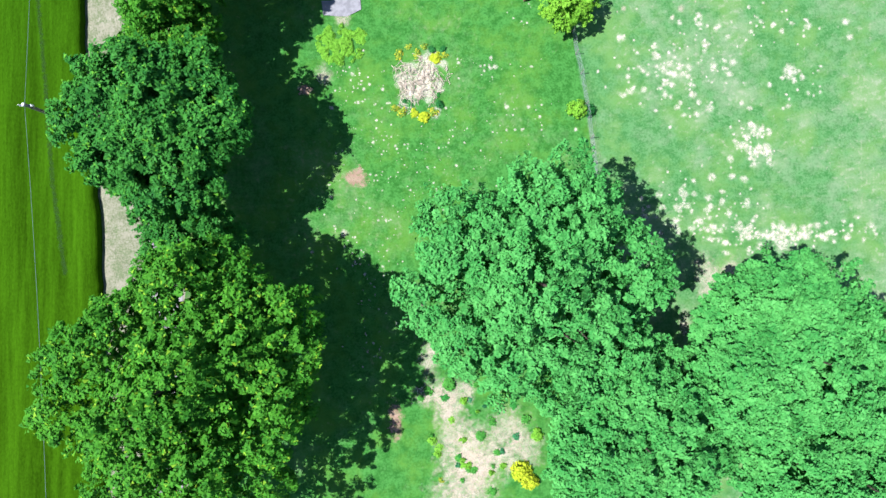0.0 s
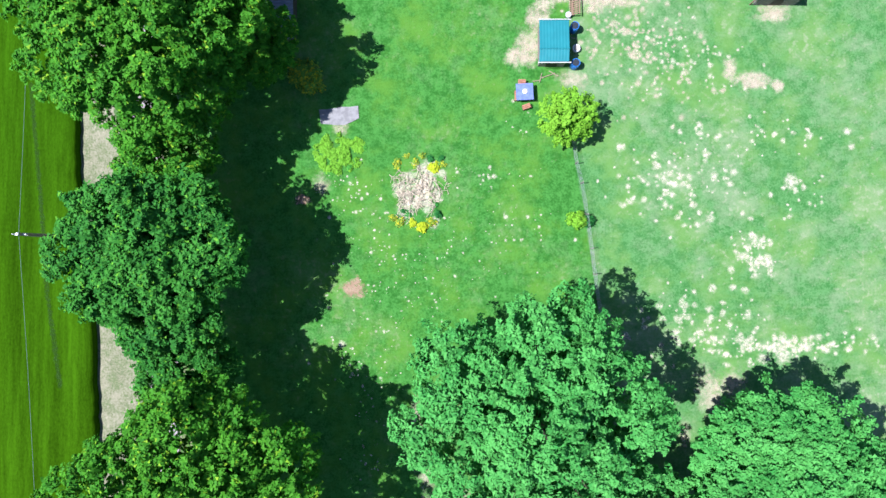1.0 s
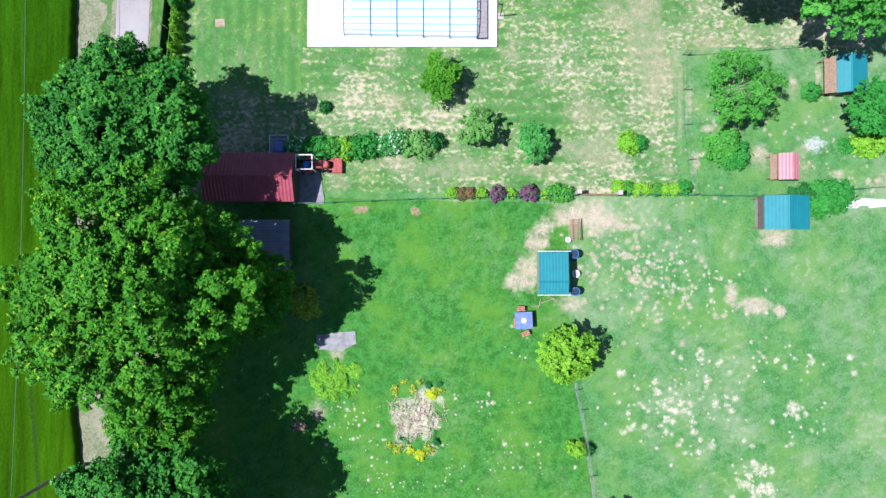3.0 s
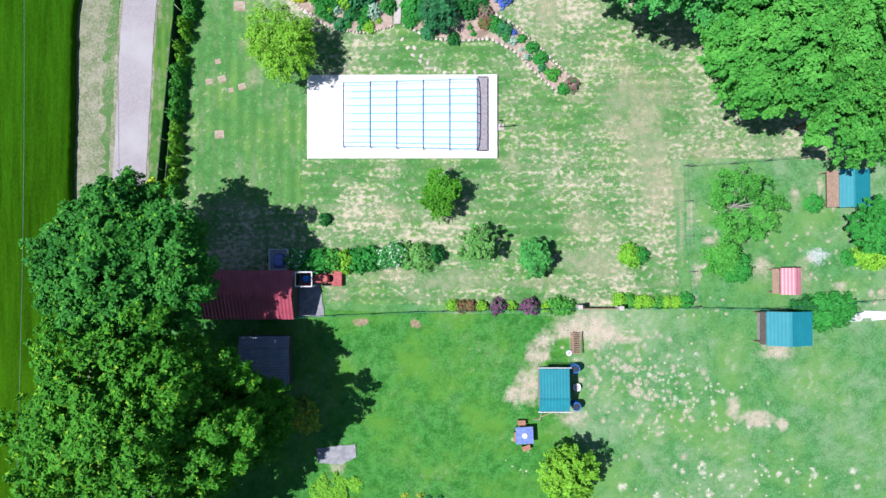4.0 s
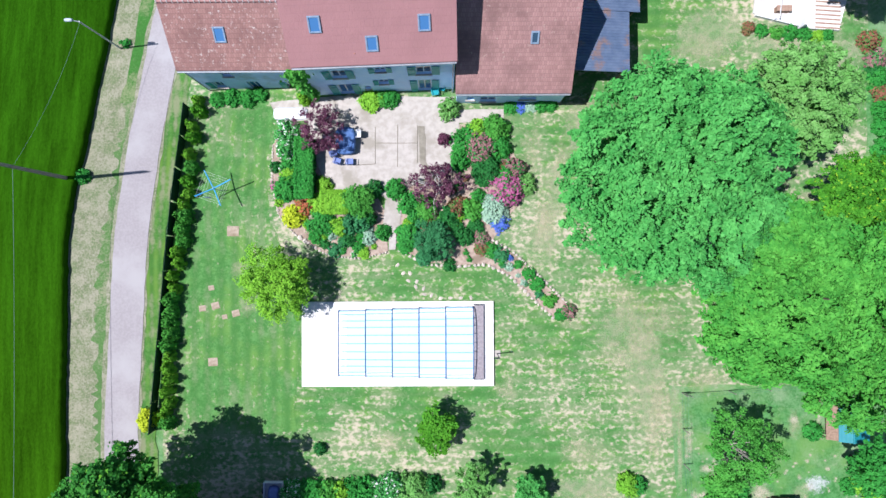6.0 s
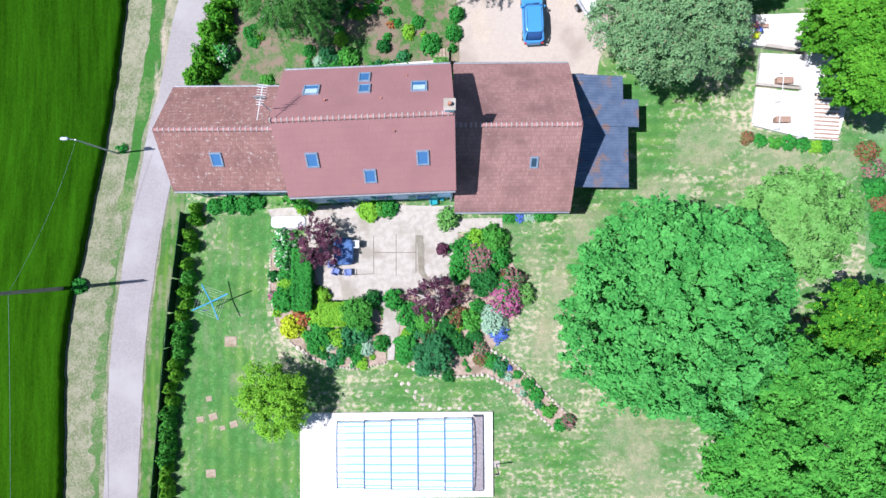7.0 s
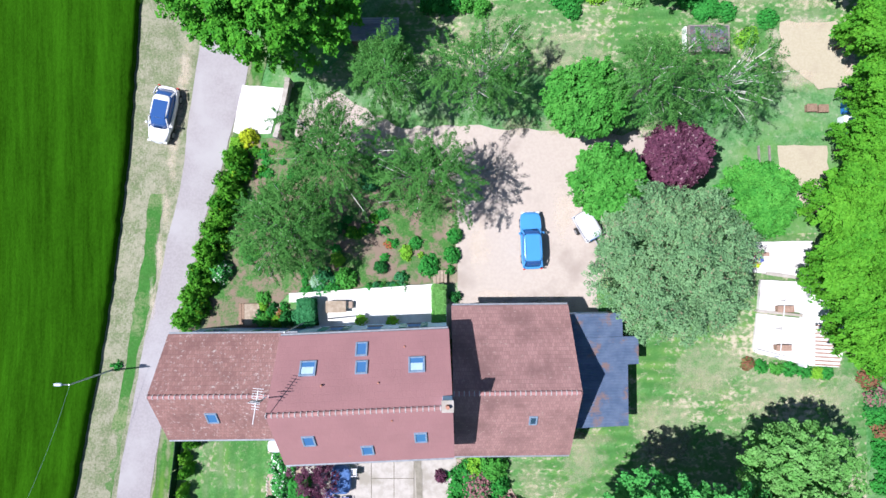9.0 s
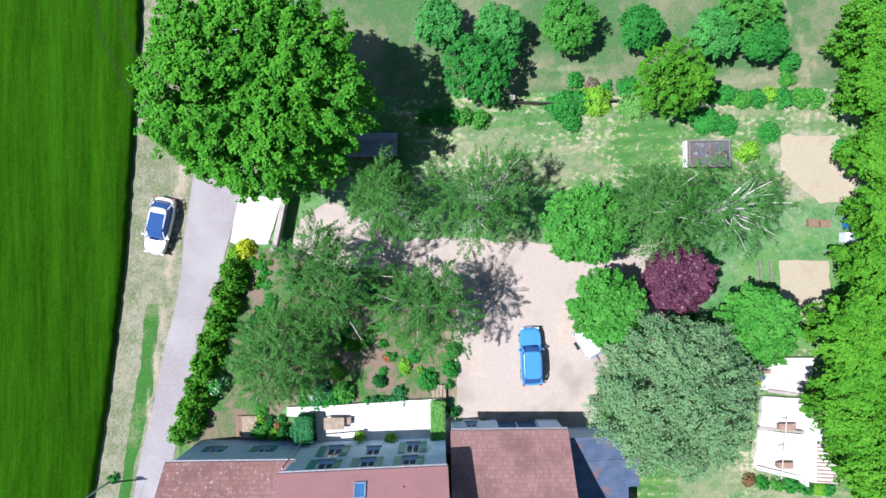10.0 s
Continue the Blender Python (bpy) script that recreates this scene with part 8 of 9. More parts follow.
for k in range(26):
    a, r = rng_h.uniform(0, 6.28), rng_h.random() ** 0.5
    shrub(2.4 + 3.6 * r * math.cos(a), -12.8 + 3.6 * r * math.sin(a), rng_h.uniform(0.16, 0.42), rng_h.uniform(0.15, 0.4), rng_h.choice(("green", "meadow", "meadow", "bluegreen", "bright")), "in the dry clearing", ragged=0.5)


# ---------------------------------------------------------------- poles, lamp and wires
def utility_pole(x, y, h, label):
    root = thing("utility_pole", x, y, label, "utility pole")
    part("shaft", tubed((0, 0, -0.3), (0, 0, h), 0.15, 0.10, 10), "timber_grey", root)
    part("cross_arm", boxed(-0.45, 0.45, -0.05, 0.05, h - 0.35, h - 0.25), "grey_metal", root)
    for dx in (-0.4, 0.4):
        part("insulator", tubed((dx, 0, h - 0.248), (dx, 0, h - 0.08), 0.05, 0.03), "plastic_white", root)
    part("cap", tubed((0, 0, h + 0.002), (0, 0, h + 0.06), 0.11, 0.09, 10), "plastic_white", root)
    return Vector((x, y, ground_z(x, y) + h - 0.1))


pa = utility_pole(-26.35, 9.6, 6.85, "weathered grey pole at the field edge")
pb = utility_pole(-26.9, 55.2, 9.4, "weathered grey pole beside the lane")
pc = Vector((-24.0, -45, 7.0))
pd = Vector((-20.5, 118, 6.0))


def cable(a, b, sag, label, rad=0.013):
    pts = [a.lerp(b, i / 24) - Vector((0, 0, sag * 4 * (i / 24) * (1 - i / 24))) for i in range(25)]
    tagged(part("cable", bent_tube(pts, rad, rad, 5), "cable_grey"), label, "cable")


pb = pb - Vector((0, 0, 3.4))
cable(pa, pb, 0.5, "dark sagging overhead cable along the field")
cable(pc, pa, 0.9, "dark sagging overhead cable along the field")
lx, ly = -23.98, 65.27
lamp = thing("street_lamp", lx, ly, "slim grey street lamp at the bend of the lane", "street lamp")
part("pole", tubed((0, 0, -0.2), (0, 0, 5.1), 0.07, 0.05, 10), "grey_metal", lamp)
part("arm", tubed((0, 0, 5.05), (-0.5, 0.05, 5.25), 0.035), "grey_metal", lamp)
part("lamp_head", loft([(5.18, -0.10, 0.10, 0.26, 0.26), (5.26, -0.12, 0.12, 0.30, 0.30), (5.32, -0.07, 0.07, 0.20, 0.20)], 14), "lamp_shell", lamp).location = (-0.62, 0.05, 0)
cable(pb, Vector((lx, ly, ground_z(lx, ly) + 5.0)), 0.5, "dark overhead cable to the lamp", 0.009)
shrub(-23.57, 65.61, 0.4, 0.5, "green", "at the lamp foot")
shrub(-25.96, 55.30, 0.55, 0.6, "green", "at the pole foot")

# ---------------------------------------------------------------- garden things
dx, dy = -15.75, 54.26
dryer = thing("rotary_clothes_line", dx, dy, "rotary clothes line with bright blue arms", "clothes line")
part("pole", tubed((0, 0, -0.1), (0, 0, 1.75), 0.03), "grey_metal", dryer)
for k in range(4):
    a = radians(25 + 90 * k)
    part("arm", tubed((0, 0, 1.6), (1.38 * math.cos(a), 1.38 * math.sin(a), 1.82), 0.042), "line_blue", dryer)
for r in (0.6, 0.85, 1.1, 1.32):
    bm = bmesh.new()
    for k in range(4):
        a, b = radians(25 + 90 * k), radians(115 + 90 * k)
        z = 1.6 + 0.22 * r / 1.38
        tube(bm, (r * math.cos(a), r * math.sin(a), z), (r * math.cos(b), r * math.sin(b), z), 0.006, seg=4)
    part("line", bm, "white_paint", dryer)
part("hung_cloth", boxed(-0.75, -0.35, -0.62, -0.60, 0.95, 1.6, 0.004), "cloth_blue", dryer)


def barrel(x, y, r=0.32, h=0.85):
    root = thing("barrel", x, y, "blue plastic water barrel beside the shelter", "barrel", "water barrels")
    part("shell", loft([(0, -r * 0.9, r * 0.9, r * 0.9, r * 0.9), (h * 0.3, -r, r, r, r), (h * 0.7, -r, r, r, r), (h, -r * 0.92, r * 0.92, r * 0.92, r * 0.92)], 20, 2.0), "plastic_blue", root)
    bm = bmesh.new()
    for k in range(20):
        a, b = 2 * math.pi * k / 20, 2 * math.pi * (k + 1) / 20
        tube(bm, (r * 0.9 * math.cos(a), r * 0.9 * math.sin(a), h + 0.02), (r * 0.9 * math.cos(b), r * 0.9 * math.sin(b), h + 0.02), 0.03, seg=5)
    part("rim", bm, "plastic_blue", root)
    part("water", tubed((0, 0, h + 0.002), (0, 0, h + 0.012), r * 0.8, seg=20), "dark_metal", root)


barrel(9.47, 24.92)
barrel(9.54, 22.24)


def tub(x, y, mat, label, r=0.28, h=0.35, name="tub"):
    root = thing(name, x, y, label, "tub")
    part("shell", loft([(0, -r * 0.8, r * 0.8, r * 0.8, r * 0.8), (h, -r, r, r, r)], 16, 2.2), mat, root)
    part("content", tubed((0, 0, h + 0.002), (0, 0, h + 0.02), r * 0.7, seg=14), "concrete_pale", root)


tub(9.68, 23.49, "plastic_white", "white plastic feed tub beside the shelter")
tub(9.11, 25.95, "plastic_white", "white plastic bucket by the hurdle", 0.2)
tub(29.87, 28.53, "plastic_white", "white feed tub by the fence", 0.3)


def picnic_table(x, y, turn):
    root = thing("picnic_table", x, y, "small table with a blue cloth top by the shelter", "table", turn=turn)
    part("tabletop", boxed(-0.62, 0.62, -0.60, 0.60, 0.70, 0.76, 0.01), "cloth_blue", root)
    part("bowl", loft([(0.762, -0.12, 0.12, 0.12, 0.12), (0.84, -0.19, 0.19, 0.19, 0.19)], 14, 2.0), "plastic_white", root)
    for sx in (-0.5, 0.5):
        for sy in (-0.5, 0.5):
            part("leg", boxed(sx - 0.03, sx + 0.03, sy - 0.03, sy + 0.03, 0, 0.698), "timber", root)


picnic_table(5.85, 20.17, 3)


def bench(x, y, turn, L=0.9, label="short reddish wooden bench beside the table"):
    root = thing("bench", x, y, label, "bench", "benches", turn=turn)
    for k in range(3):
        part("slat", boxed(-L / 2, L / 2, -0.17 + k * 0.12, -0.07 + k * 0.12, 0.42, 0.46, 0.005), "terracotta", root)
    for s in (-1, 1):
        part("leg", boxed(s * L * 0.4 - 0.03, s * L * 0.4 + 0.03, -0.15, 0.17, 0, 0.418), "timber", root)


bench(5.69, 20.98, 0, 0.55)
bench(6.02, 19.19, 20, 0.6)
bench(5.32, 19.96, 90, 0.7)
for k, (x, y, a, L) in enumerate([(7.64, 21.53, 20, 1.1), (7.10, 21.36, 75, 0.7), (8.05, 21.69, -30, 0.8), (6.81, 21.15, 10, 0.6)]):
    o = part("loose_pole", tubed((-L / 2, 0, 0.05), (L / 2, 0, 0.06), 0.035, 0.025), "soil_pale")
    o.matrix_basis = pose(x, y, ground_z(x, y) + 0.05, 0, 0, a)
    tagged(o, "pale stripped branch lying on the sand", "branch", "loose branches")
# crate and boards by the coop
cx, cy = 29.11, 28.68
crate = thing("crate", cx, cy, "open blue-grey plastic crate by the fence", "crate")
for q in ((-0.5, 0.5, -0.45, -0.40), (-0.5, 0.5, 0.40, 0.45), (-0.5, -0.45, -0.398, 0.398), (0.45, 0.5, -0.398, 0.398)):
    part("side", boxed(*q, 0, 0.45), "plastic_white", crate)
part("bottom", boxed(-0.448, 0.448, -0.398, 0.398, 0.02, 0.06), "cloth_blue", crate)
for k, (ox, oy, L, a) in enumerate([(1.6, -0.1, 1.9, 2), (2.2, 0.12, 1.8, -3), (2.6, -0.2, 1.6, 5), (1.2, 0.05, 0.8, 12)]):
    o = part("board", boxed(-L / 2, L / 2, -0.14, 0.14, 0, 0.05, 0.006), "plastic_white")
    o.matrix_basis = pose(cx + ox, cy + oy, ground_z(cx + ox, cy + oy) + 0.05 * (k + 1), 0, 1.5, a)
    tagged(o, "white-painted board lying in the grass", "board", "loose boards")


# patio furniture
def patio_table(x, y):
    root = thing("patio_table", x, y, "patio table under a blue cover in shade", "table")
    part("cover", loft([(0.30, -1.0, 1.0, 0.72, 0.72), (0.70, -0.97, 0.97, 0.70, 0.70), (0.76, -0.88, 0.88, 0.6, 0.6)], 20, 4), "cover_blue", root)
    for sx in (-0.4, 0.4):
        for sy in (-0.65, 0.65):
            part("leg", tubed((sx, sy, 0), (sx, sy, 0.45), 0.03), "grey_metal", root)


def patio_chair(x, y, turn, mat="plastic_white", label="white plastic patio chair on the patio"):
    root = thing("patio_chair", x, y, label, "chair", "patio chairs", turn=turn)
    part("seat", boxed(-0.23, 0.23, -0.23, 0.23, 0.42, 0.46, 0.015), mat, root)
    part("backrest", boxed(-0.22, 0.22, 0.20, 0.24, 0.47, 0.88, 0.015), mat, root)
    for s in (-1, 1):
        part("armrest", boxed(s * 0.25 - 0.025, s * 0.25 + 0.025, -0.2, 0.2, 0.62, 0.65, 0.008), mat, root)
        for yy in (-0.2, 0.2):
            part("leg", tubed((s * 0.22, yy, 0.08), (s * 0.21, yy, 0.42), 0.02), mat, root)


px, py = -6.60, 57.75
patio_table(px, py)
for ox, oy, a in ((-0.9, -0.9, 200), (-1.4, 0.2, 90), (0.3, -1.5, 180), (-0.6, -1.45, 160), (0.9, 0.5, -90)):
    patio_chair(px + ox, py + oy, a, "cloth_blue" if a > 150 else "plastic_white", "blue-cushioned chair beside the patio table" if a > 150 else "white plastic patio chair on the patio")
for q, a in (((-0.15, 61.28), 10), ((0.37, 61.62), -20)):
    patio_chair(q[0], q[1], a, "plastic_teal", "bright teal plastic chair against the house wall")
# sun lounger cover / white slab near the west facade
wx, wy = -10.74, 59.92
lounger = thing("covered_lounger", wx, wy, "long white covered garden lounger on the patio edge", "lounger")
part("cover", loft([(0.12, -0.48, 0.48, 1.30, 1.30), (0.38, -0.45, 0.45, 1.26, 1.26), (0.44, -0.36, 0.36, 1.15, 1.15)], 20, 5), "plastic_white", lounger)
for sx in (-1.0, 1.0):
    part("foot", boxed(sx - 0.05, sx + 0.05, -0.35, 0.35, 0, 0.118), "grey_metal", lounger)


# ---------------------------------------------------------------- front terrace and steps
def terrace(name, corners, mat, lift, label):
    return tagged(sheet(name, corners, mat, lift, 0.02, 0.8, 31, skirt=lift + 0.3), label, "terrace", kind="structure")


terrace("front_terrace", [(-10.47, 70.93), (0.78, 71.60), (1.03, 68.71), (-8.20, 68.54), (-8.39, 70.27), (-10.48, 70.29)], "paving_white", 0.55, "white paved terrace along the house front")
x0, y0 = -9.43, 68.82
x1, y1 = -8.41, 70.52
clipped_hedge(x0, x1, y0, y1, 1.9, "bluegreen", "tall clipped blue-green hedge at the terrace end", 5)
x0, y0 = 0.04, 68.79
x1, y1 = 0.85, 71.45
clipped_hedge(x0, x1, y0, y1, 1.2, "willow", "pale variegated hedge at the terrace end", 6)
shrub(-6.52, 72.13, 0.62, 0.9, "bright")
shrub(-2.12, 72.12, 0.40, 0.5, "dark")
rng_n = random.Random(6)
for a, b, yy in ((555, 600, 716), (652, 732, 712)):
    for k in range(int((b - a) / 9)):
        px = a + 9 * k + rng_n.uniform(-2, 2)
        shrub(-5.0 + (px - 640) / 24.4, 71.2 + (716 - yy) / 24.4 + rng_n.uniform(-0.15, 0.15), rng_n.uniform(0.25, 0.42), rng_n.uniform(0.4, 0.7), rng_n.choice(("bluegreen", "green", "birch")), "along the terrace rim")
for q in ((-5.07, 69.12), (-2.84, 69.01)):
    root = thing("potted_plant", q[0], q[1], "lime green plant in a pot by the house wall", "potted plant", "terrace plants", z=ground_z(*q) + 0.55)
    part("pot", tubed((0, 0, 0), (0, 0, 0.35), 0.17, 0.24, 14), "terracotta", root)
    me, _ = crown_mesh("plant", "leaf_lime", 310, 0.42, 0.5, 0.1, 20, 260, 0.12, 0.14, 0.45)
    o = new("plant", me)
    o.parent = root
for k in range(9):
    yy = 0.5 * (k % 3)
    shrub(-13.1 + k * 0.27, 68.95 + yy, 0.34, 0.6, ("green", "dark", "lime", "scarlet")[k % 4], "in the bed below the house")
bx, by = -6.88, 70.02
well = thing("terrace_table", bx, by, "low pale wooden table on the white terrace", "table")
part("tabletop", boxed(-0.72, 0.72, -0.42, 0.42, 0.62, 0.68, 0.01), "soil_pale", well)
for sx in (-0.62, 0.62):
    for sy in (-0.34, 0.34):
        part("leg", boxed(sx - 0.035, sx + 0.035, sy - 0.035, sy + 0.035, 0, 0.618), "timber", well)
well.location.z = ground_z(bx, by) + 0.55
pb2 = thing("planter", bx + 1.0, by + 0.1, "small grey square planter on the terrace", "planter", z=ground_z(bx, by) + 0.55)
part("box", boxed(-0.16, 0.16, -0.25, 0.25, 0, 0.4, 0.015), "timber_grey", pb2)
part("soil", boxed(-0.13, 0.13, -0.22, 0.22, 0.401, 0.41), "soil_bed", pb2)
stx, sty = 0.54, 72.03
stair = thing("garden_steps", stx, sty, "pale wooden steps from the terrace to the garden", "steps")
for k in range(4):
    part("tread", boxed(-0.5 + k * 0.26, -0.28 + k * 0.26, -0.5, 0.5, 0.02, 0.10 + 0.10 * k, 0.01), "soil_pale", stair)
dkx, dky = -13.39, 69.37
deck = thing("timber_steps", dkx, dky, "pale timber landing with dark treads", "steps")
part("landing", boxed(-0.55, 0.55, -0.8, 0.8, 0, 0.35, 0.01), "soil_pale", deck)
for k in range(2):
    part("tread", boxed(-1.05 + k * 0.25, -0.85 + k * 0.25, -0.8, 0.8, 0, 0.12 + 0.1 * k, 0.01), "timber", deck)

# gate wall of the drive
gwx, gwy = -10.75, 84.34
gw = thing("drive_gate", gwx, gwy, "pale slatted sliding gate at the drive", "gate", turn=-12)
part("rail", boxed(-0.17, 0.17, -1.9, 1.9, 1.25, 1.38), "concrete_pale", gw)
for k in range(12):
    part("board", boxed(-0.03, 0.03, -1.88 + k * 0.315, -1.567 + k * 0.315, 0.05, 1.248), "concrete_pale", gw)
for yy in (-2.05, 2.05):
    part("post", boxed(-0.18, 0.18, yy - 0.15, yy + 0.15, -0.1, 1.5, 0.015), "concrete_pale", gw)

# ---------------------------------------------------------------- upper terrace on the east side
T1 = [(22.23, 74.37), (26.75, 74.40), (26.38, 71.84), (21.96, 72.29)]
T2 = [(23.29, 71.69), (26.56, 71.49), (26.28, 69.33), (23.09, 69.53)]
T3 = [(23.06, 69.30), (26.29, 68.90), (26.08, 66.01), (22.77, 66.77)]
for q, lift in ((T1, 0.50), (T2, 0.35), (T3, 0.20)):
    terrace("upper_terrace", q, "terrace_pale", lift, "stepped pale terrace beside the trees")


def low_wall(a, b, h, mat, label, thick=0.12):
    (x0, y0), (x1, y1) = a, b
    L = math.hypot(x1 - x0, y1 - y0)
    root = thing("low_wall", x0, y0, label, "wall", "terrace walls", turn=math.degrees(math.atan2(y1 - y0, x1 - x0)))
    part("body", boxed(0, L, -thick, thick, -0.4, h, 0.01), mat, root)
    part("coping", boxed(-0.03, L + 0.03, -thick - 0.04, thick + 0.04, h + 0.003, h + 0.06, 0.01), mat, root)


low_wall((23.51, 72.14), (26.32, 71.74), 0.62, "concrete_pale", "low rendered wall between terrace levels", 0.07)
low_wall((22.96, 69.48), (26.25, 69.12), 0.42, "concrete_pale", "low rendered wall between terrace levels", 0.05)
low_wall((22.88, 66.65), (25.85, 65.89), 0.35, "white_paint", "low rendered wall at the terrace foot", 0.1)
sxx, syy = 27.80, 68.44
steps_e = thing("terrace_steps", sxx, syy, "white stepped flight with worn brown treads", "steps", turn=-4)
part("plinth", boxed(-1.55, 1.75, 0.15, 3.1, -0.4, 0.80, 0.02), "paving_white", steps_e)
part("side_wall", boxed(-1.72, -1.56, -3.0, 3.1, -0.4, 0.92, 0.015), "white_paint", steps_e)
for k in range(11):
    o = new("step")
    o.parent = steps_e
    part("riser", boxed(-1.55, 1.4 - 0.02 * k, 0.14 - k * 0.28 - 0.28, 0.14 - k * 0.28, -0.4, 0.76 - k * 0.06), "paving_white", o)
    part("tread", boxed(-1.05 + 0.05 * k, 0.75 + 0.05 * k, 0.14 - k * 0.28 - 0.22, 0.14 - k * 0.28 - 0.10, 0.762 - k * 0.06, 0.785 - k * 0.06, 0.004), "soil_pink", o)
ax, ay = 24.55, 70.26
bx2, by2 = 24.12, 66.13
rail_t = thing("terrace_rail", ax, ay, "thin white metal hand rail across the terrace", "rail")
zr = ground_z(ax, ay)
part("rail", tubed((0, 0, 1.0), (bx2 - ax, by2 - ay, 1.0), 0.03), "white_paint", rail_t)
for u in (0.02, 0.5, 0.98):
    part("post", tubed(((bx2 - ax) * u, (by2 - ay) * u, -0.2), ((bx2 - ax) * u, (by2 - ay) * u, 0.99), 0.022), "white_paint", rail_t)
for q, sz in (((24.78, 69.63), (0.55, 0.2, 0.4)), ((24.69, 66.89), (0.5, 0.18, 0.35)), ((23.31, 73.49), (0.3, 0.1, 0.4))):
    root = thing("wooden_chest", q[0], q[1], "brown wooden garden chest on the terrace", "chest", "garden chests", z=ground_z(*q) + 0.3)
    part("body", boxed(-sz[0], sz[0], -sz[1], sz[1], -0.1, sz[2], 0.01), "timber", root)
    part("lid", boxed(-sz[0] - 0.03, sz[0] + 0.03, -sz[1] - 0.03, sz[1] + 0.03, sz[2] + 0.003, sz[2] + 0.05, 0.01), "soil_pink", root)
for k, q in enumerate([(22.65, 73.46), (22.97, 73.18), (22.72, 72.78)]):
    root = thing("flower_pot", q[0], q[1], "terracotta pot with colourful flowers", "flower pot", "terrace pots", z=ground_z(*q) + 0.5)
    part("pot", tubed((0, 0, 0), (0, 0, 0.3), 0.13, 0.19, 14), "terracotta", root)
    me, _ = crown_mesh("plant", "leaf_" + ("pink", "blue", "gold")[k], 300 + k, 0.24, 0.22, 0.1, 14, 160, 0.07, 0.08, 0.36)
    o = new("plant", me)
    o.parent = root


# ---------------------------------------------------------------- kitchen garden
gx, gy = 19.70, 88.79
gh = thing("cold_frame", gx, gy, "old glazed cold frame with cluttered contents", "cold frame")
for q in ((-1.45, 1.45, -0.95, -0.87), (-1.45, 1.45, 0.87, 0.95), (-1.45, -1.37, -0.868, 0.868), (1.37, 1.45, -0.868, 0.868)):
    part("side", boxed(*q, 0, 0.75), "timber_grey", gh)
for k in range(4):
    a = -1.36 + k * 0.685
    for b in (-0.86, 0.01):
        part("pane", boxed(a, a + 0.66, b, b + 0.84, 0.76, 0.775), "green_glass", gh)
    part("glazing_bar", boxed(a - 0.025, a + 0.0, -0.87, 0.87, 0.757, 0.79), "timber_grey", gh)
for k in range(46):
    x, y = random.uniform(-1.2, 1.2), random.uniform(-0.7, 0.7)
    part("pot", tubed((x, y, 0.05), (x, y, random.uniform(0.3, 0.65)), 0.09, random.uniform(0.1, 0.2), 8), random.choice(("terracotta", "plastic_white", "tractor_red", "cloth_blue", "timber")), gh)
part("soil", boxed(-1.36, 1.36, -0.86, 0.86, 0.0, 0.05), "soil_bed", gh)
part("door_board", boxed(-1.62, -1.48, -0.95, 0.95, 0, 0.5, 0.01), "white_paint", gh)
for k, (x, y) in enumerate([(23.37, 80.49), (24.11, 80.49)]):
    o = part("plot_board", boxed(-0.06, 0.06, -0.75, 0.75, -0.03, 0.14, 0.008), "timber_grey")
    o.matrix_basis = pose(x, y, ground_z(x, y), 0, 0, 2)
    tagged(o, "grey edging board of a vegetable row", "board", "plot boards")
for q, m, s in (((29.55, 83.79), "plastic_blue", 0.45), ((29.26, 82.79), "plastic_white", 0.4), ((29.65, 81.73), "plastic_blue", 0.4)):
    root = thing("water_tank", q[0], q[1], "plastic water container by the boundary trees", "container", "water containers")
    part("body", boxed(-s, s, -s * 0.9, s * 0.9, 0, 0.8, 0.06), m, root)
    part("lid", boxed(-s * 0.6, s * 0.6, -s * 0.5, s * 0.5, 0.803, 0.84, 0.01), "plastic_white", root)
for q in ((26.96, 83.83), (27.77, 83.77)):
    root = thing("garden_bench", q[0], q[1], "low weathered brown garden seat", "bench", "garden seats")
    part("seat", boxed(-0.35, 0.35, -0.28, 0.28, 0.32, 0.38, 0.01), "timber", root)
    for sx in (-0.28, 0.28):
        part("leg", boxed(sx - 0.04, sx + 0.04, -0.25, 0.25, 0, 0.318), "timber", root)


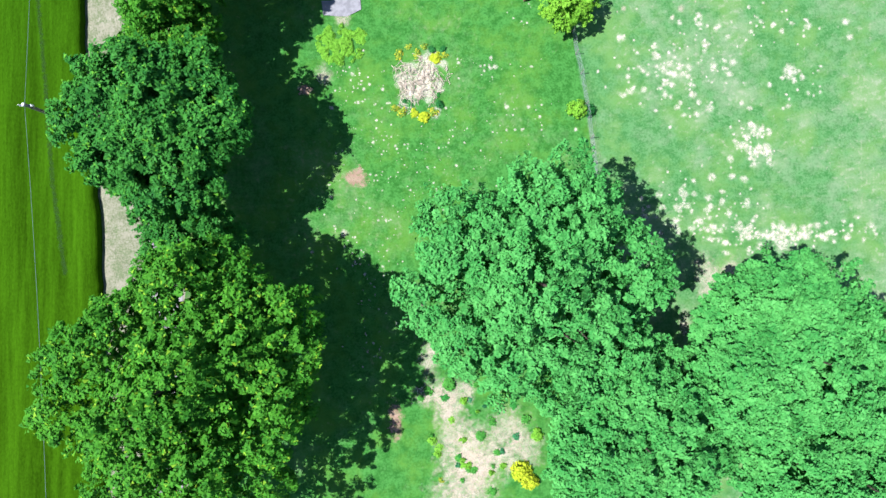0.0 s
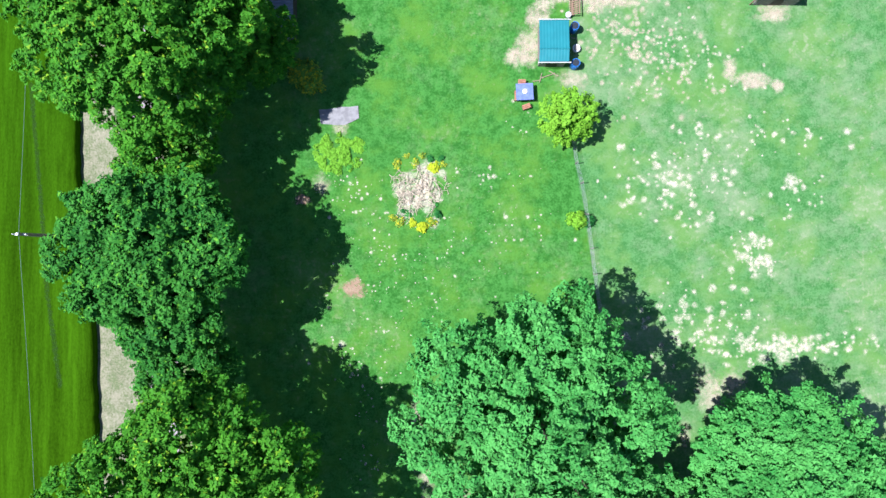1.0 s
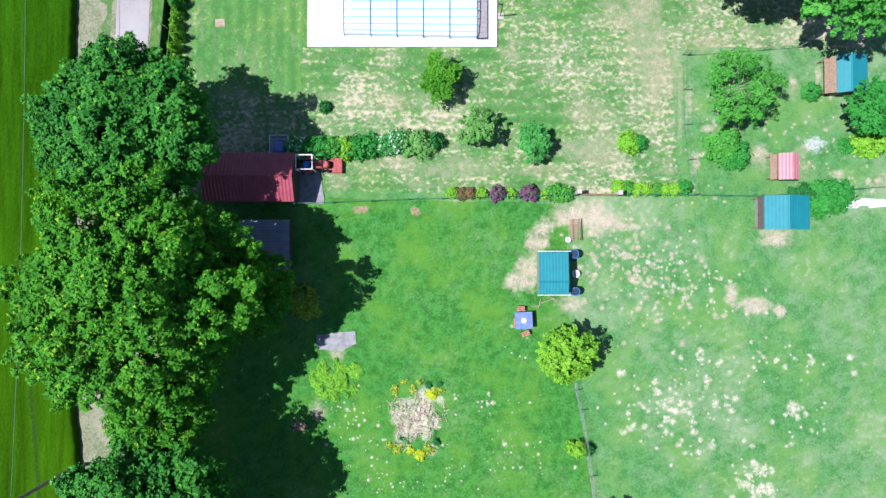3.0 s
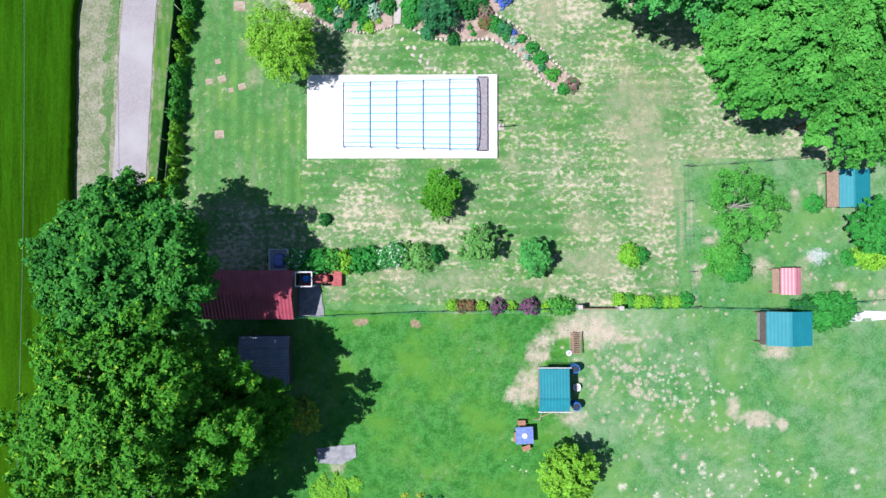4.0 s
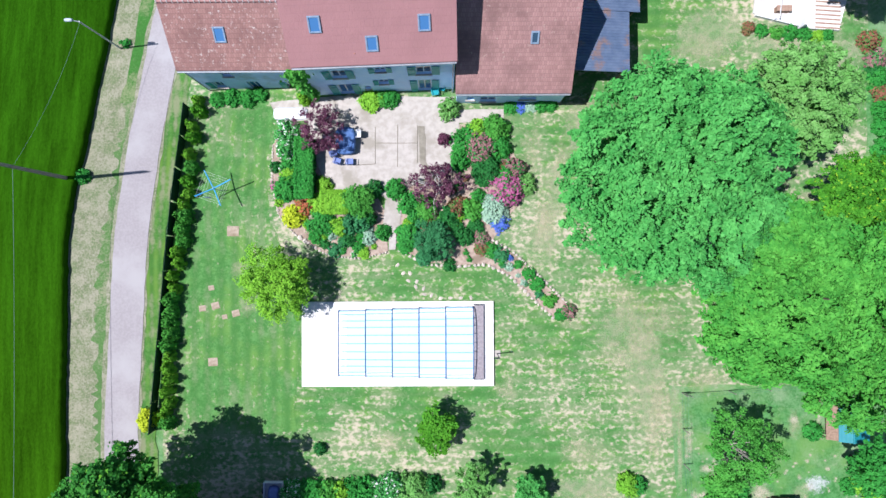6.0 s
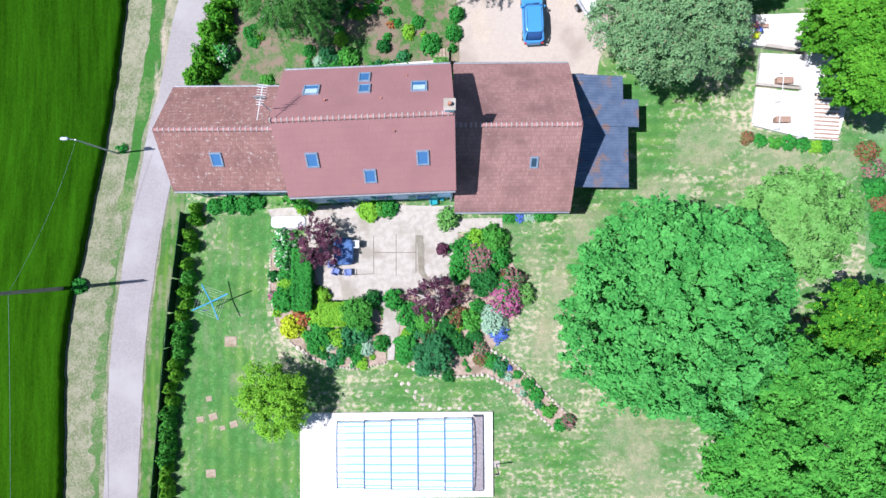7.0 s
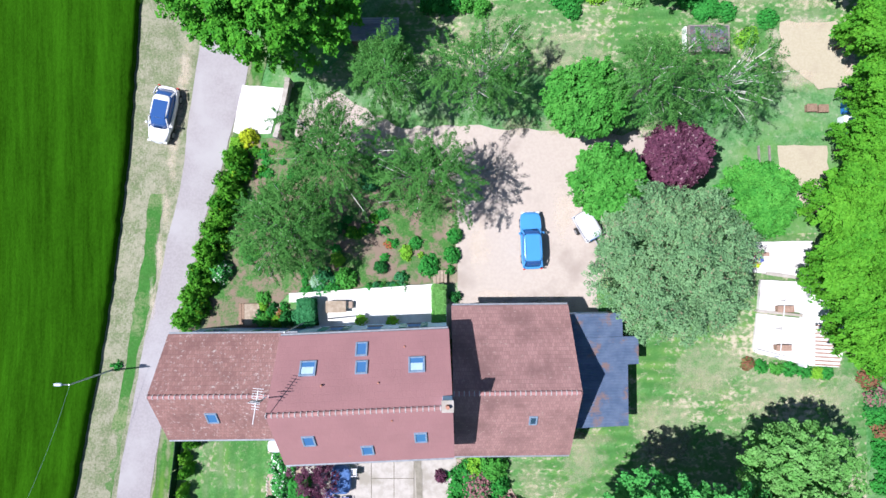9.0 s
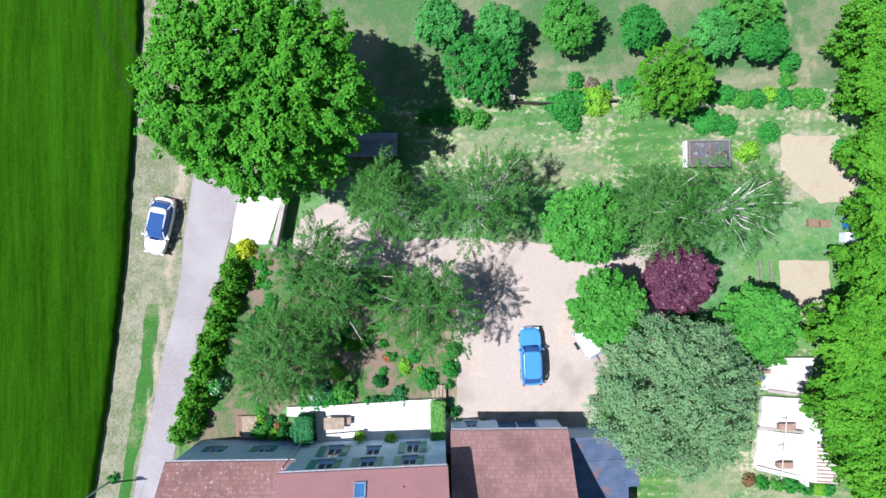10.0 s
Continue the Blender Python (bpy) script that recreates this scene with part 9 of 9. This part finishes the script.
# ---------------------------------------------------------------- filler planting and climber
rng_f = random.Random(77)
for cx, cy, sx, sy, n, kinds in ((-9.50, 53.49, 1.4, 2.2, 10, "green lime dark"), (-6.54, 51.02, 2.0, 1.0, 12, "green dark bluegreen lime"), (-1.14, 51.23, 1.5, 1.3, 12, "green dark bluegreen"), (3.07, 55.14, 1.9, 2.6, 16, "green dark rust bright"),
                                 (1.82, 52.44, 1.3, 1.2, 8, "green rust lime"), (-10.80, 56.46, 0.5, 1.6, 6, "green white"), (-12.43, 77.45, 1.5, 3.4, 16, "green dark oak"), (-12.54, 79.95, 0.9, 2.4, 14, "green oak"), (-13.52, 74.95, 0.6, 2.0, 8, "green oak rust"), (-5.88, 75.39, 2.6, 1.5, 16, "dark green oak"), (-1.77, 74.15, 1.8, 0.8, 6, "green lime"), (-8.39, 72.12, 1.2, 0.7, 6, "bluegreen green"), (6.21, 47.75, 1.4, 1.2, 8, "green bluegreen silver")):
    for _ in range(n):
        p = rng_f.choice(kinds.split())
        r = rng_f.uniform(0.22, 0.5)
        if kinds.endswith("silver"):
            u = rng_f.uniform(-1, 1)
            shrub(cx + 2.6 * u, cy - 2.2 * u + rng_f.uniform(-0.3, 0.3), r * 0.7, r * 0.8, p)
        else:
            shrub(cx + rng_f.uniform(-sx, sx), cy + rng_f.uniform(-sy, sy), r, r * rng_f.uniform(0.9, 1.5), p)
g_v = np.random.default_rng(12)
climber = thing("climbing_plant", -9.0, 61.2, "bright green climber on the house corner", "climbing plant")
nv = 900
hv = g_v.uniform(0.0, 1.0, nv)
pos = np.stack([g_v.normal(0, 0.14 + 0.2 * hv, nv) + 0.15 * np.sin(hv * 7), -0.02 - np.abs(g_v.normal(0, 0.16, nv)) - 0.05, 0.1 + hv * 6.2], 1)
nrm = unit(np.stack([g_v.normal(0, 0.5, nv), -np.ones(nv), np.full(nv, 0.7)], 1) + 0.3 * g_v.normal(size=(nv, 3)))
tv = unit(np.cross(nrm, g_v.normal(size=(nv, 3))))
bv = np.cross(nrm, tv)
sv = 0.10 * g_v.uniform(0.6, 1.4, (nv, 1))
me = raw_mesh("foliage", np.stack([pos - tv * sv * 1.5, pos - bv * sv, pos + tv * sv * 1.5, pos + bv * sv], 1).reshape(-1, 3), 4, "leaf_bright")
o = new("foliage", me)
o.parent = climber
part("stem", bent_tube([Vector((0, -0.05, 0)), Vector((0.1, -0.05, 2)), Vector((-0.1, -0.05, 4)), Vector((0.05, -0.05, 6))], 0.04, 0.015), "bark", climber)
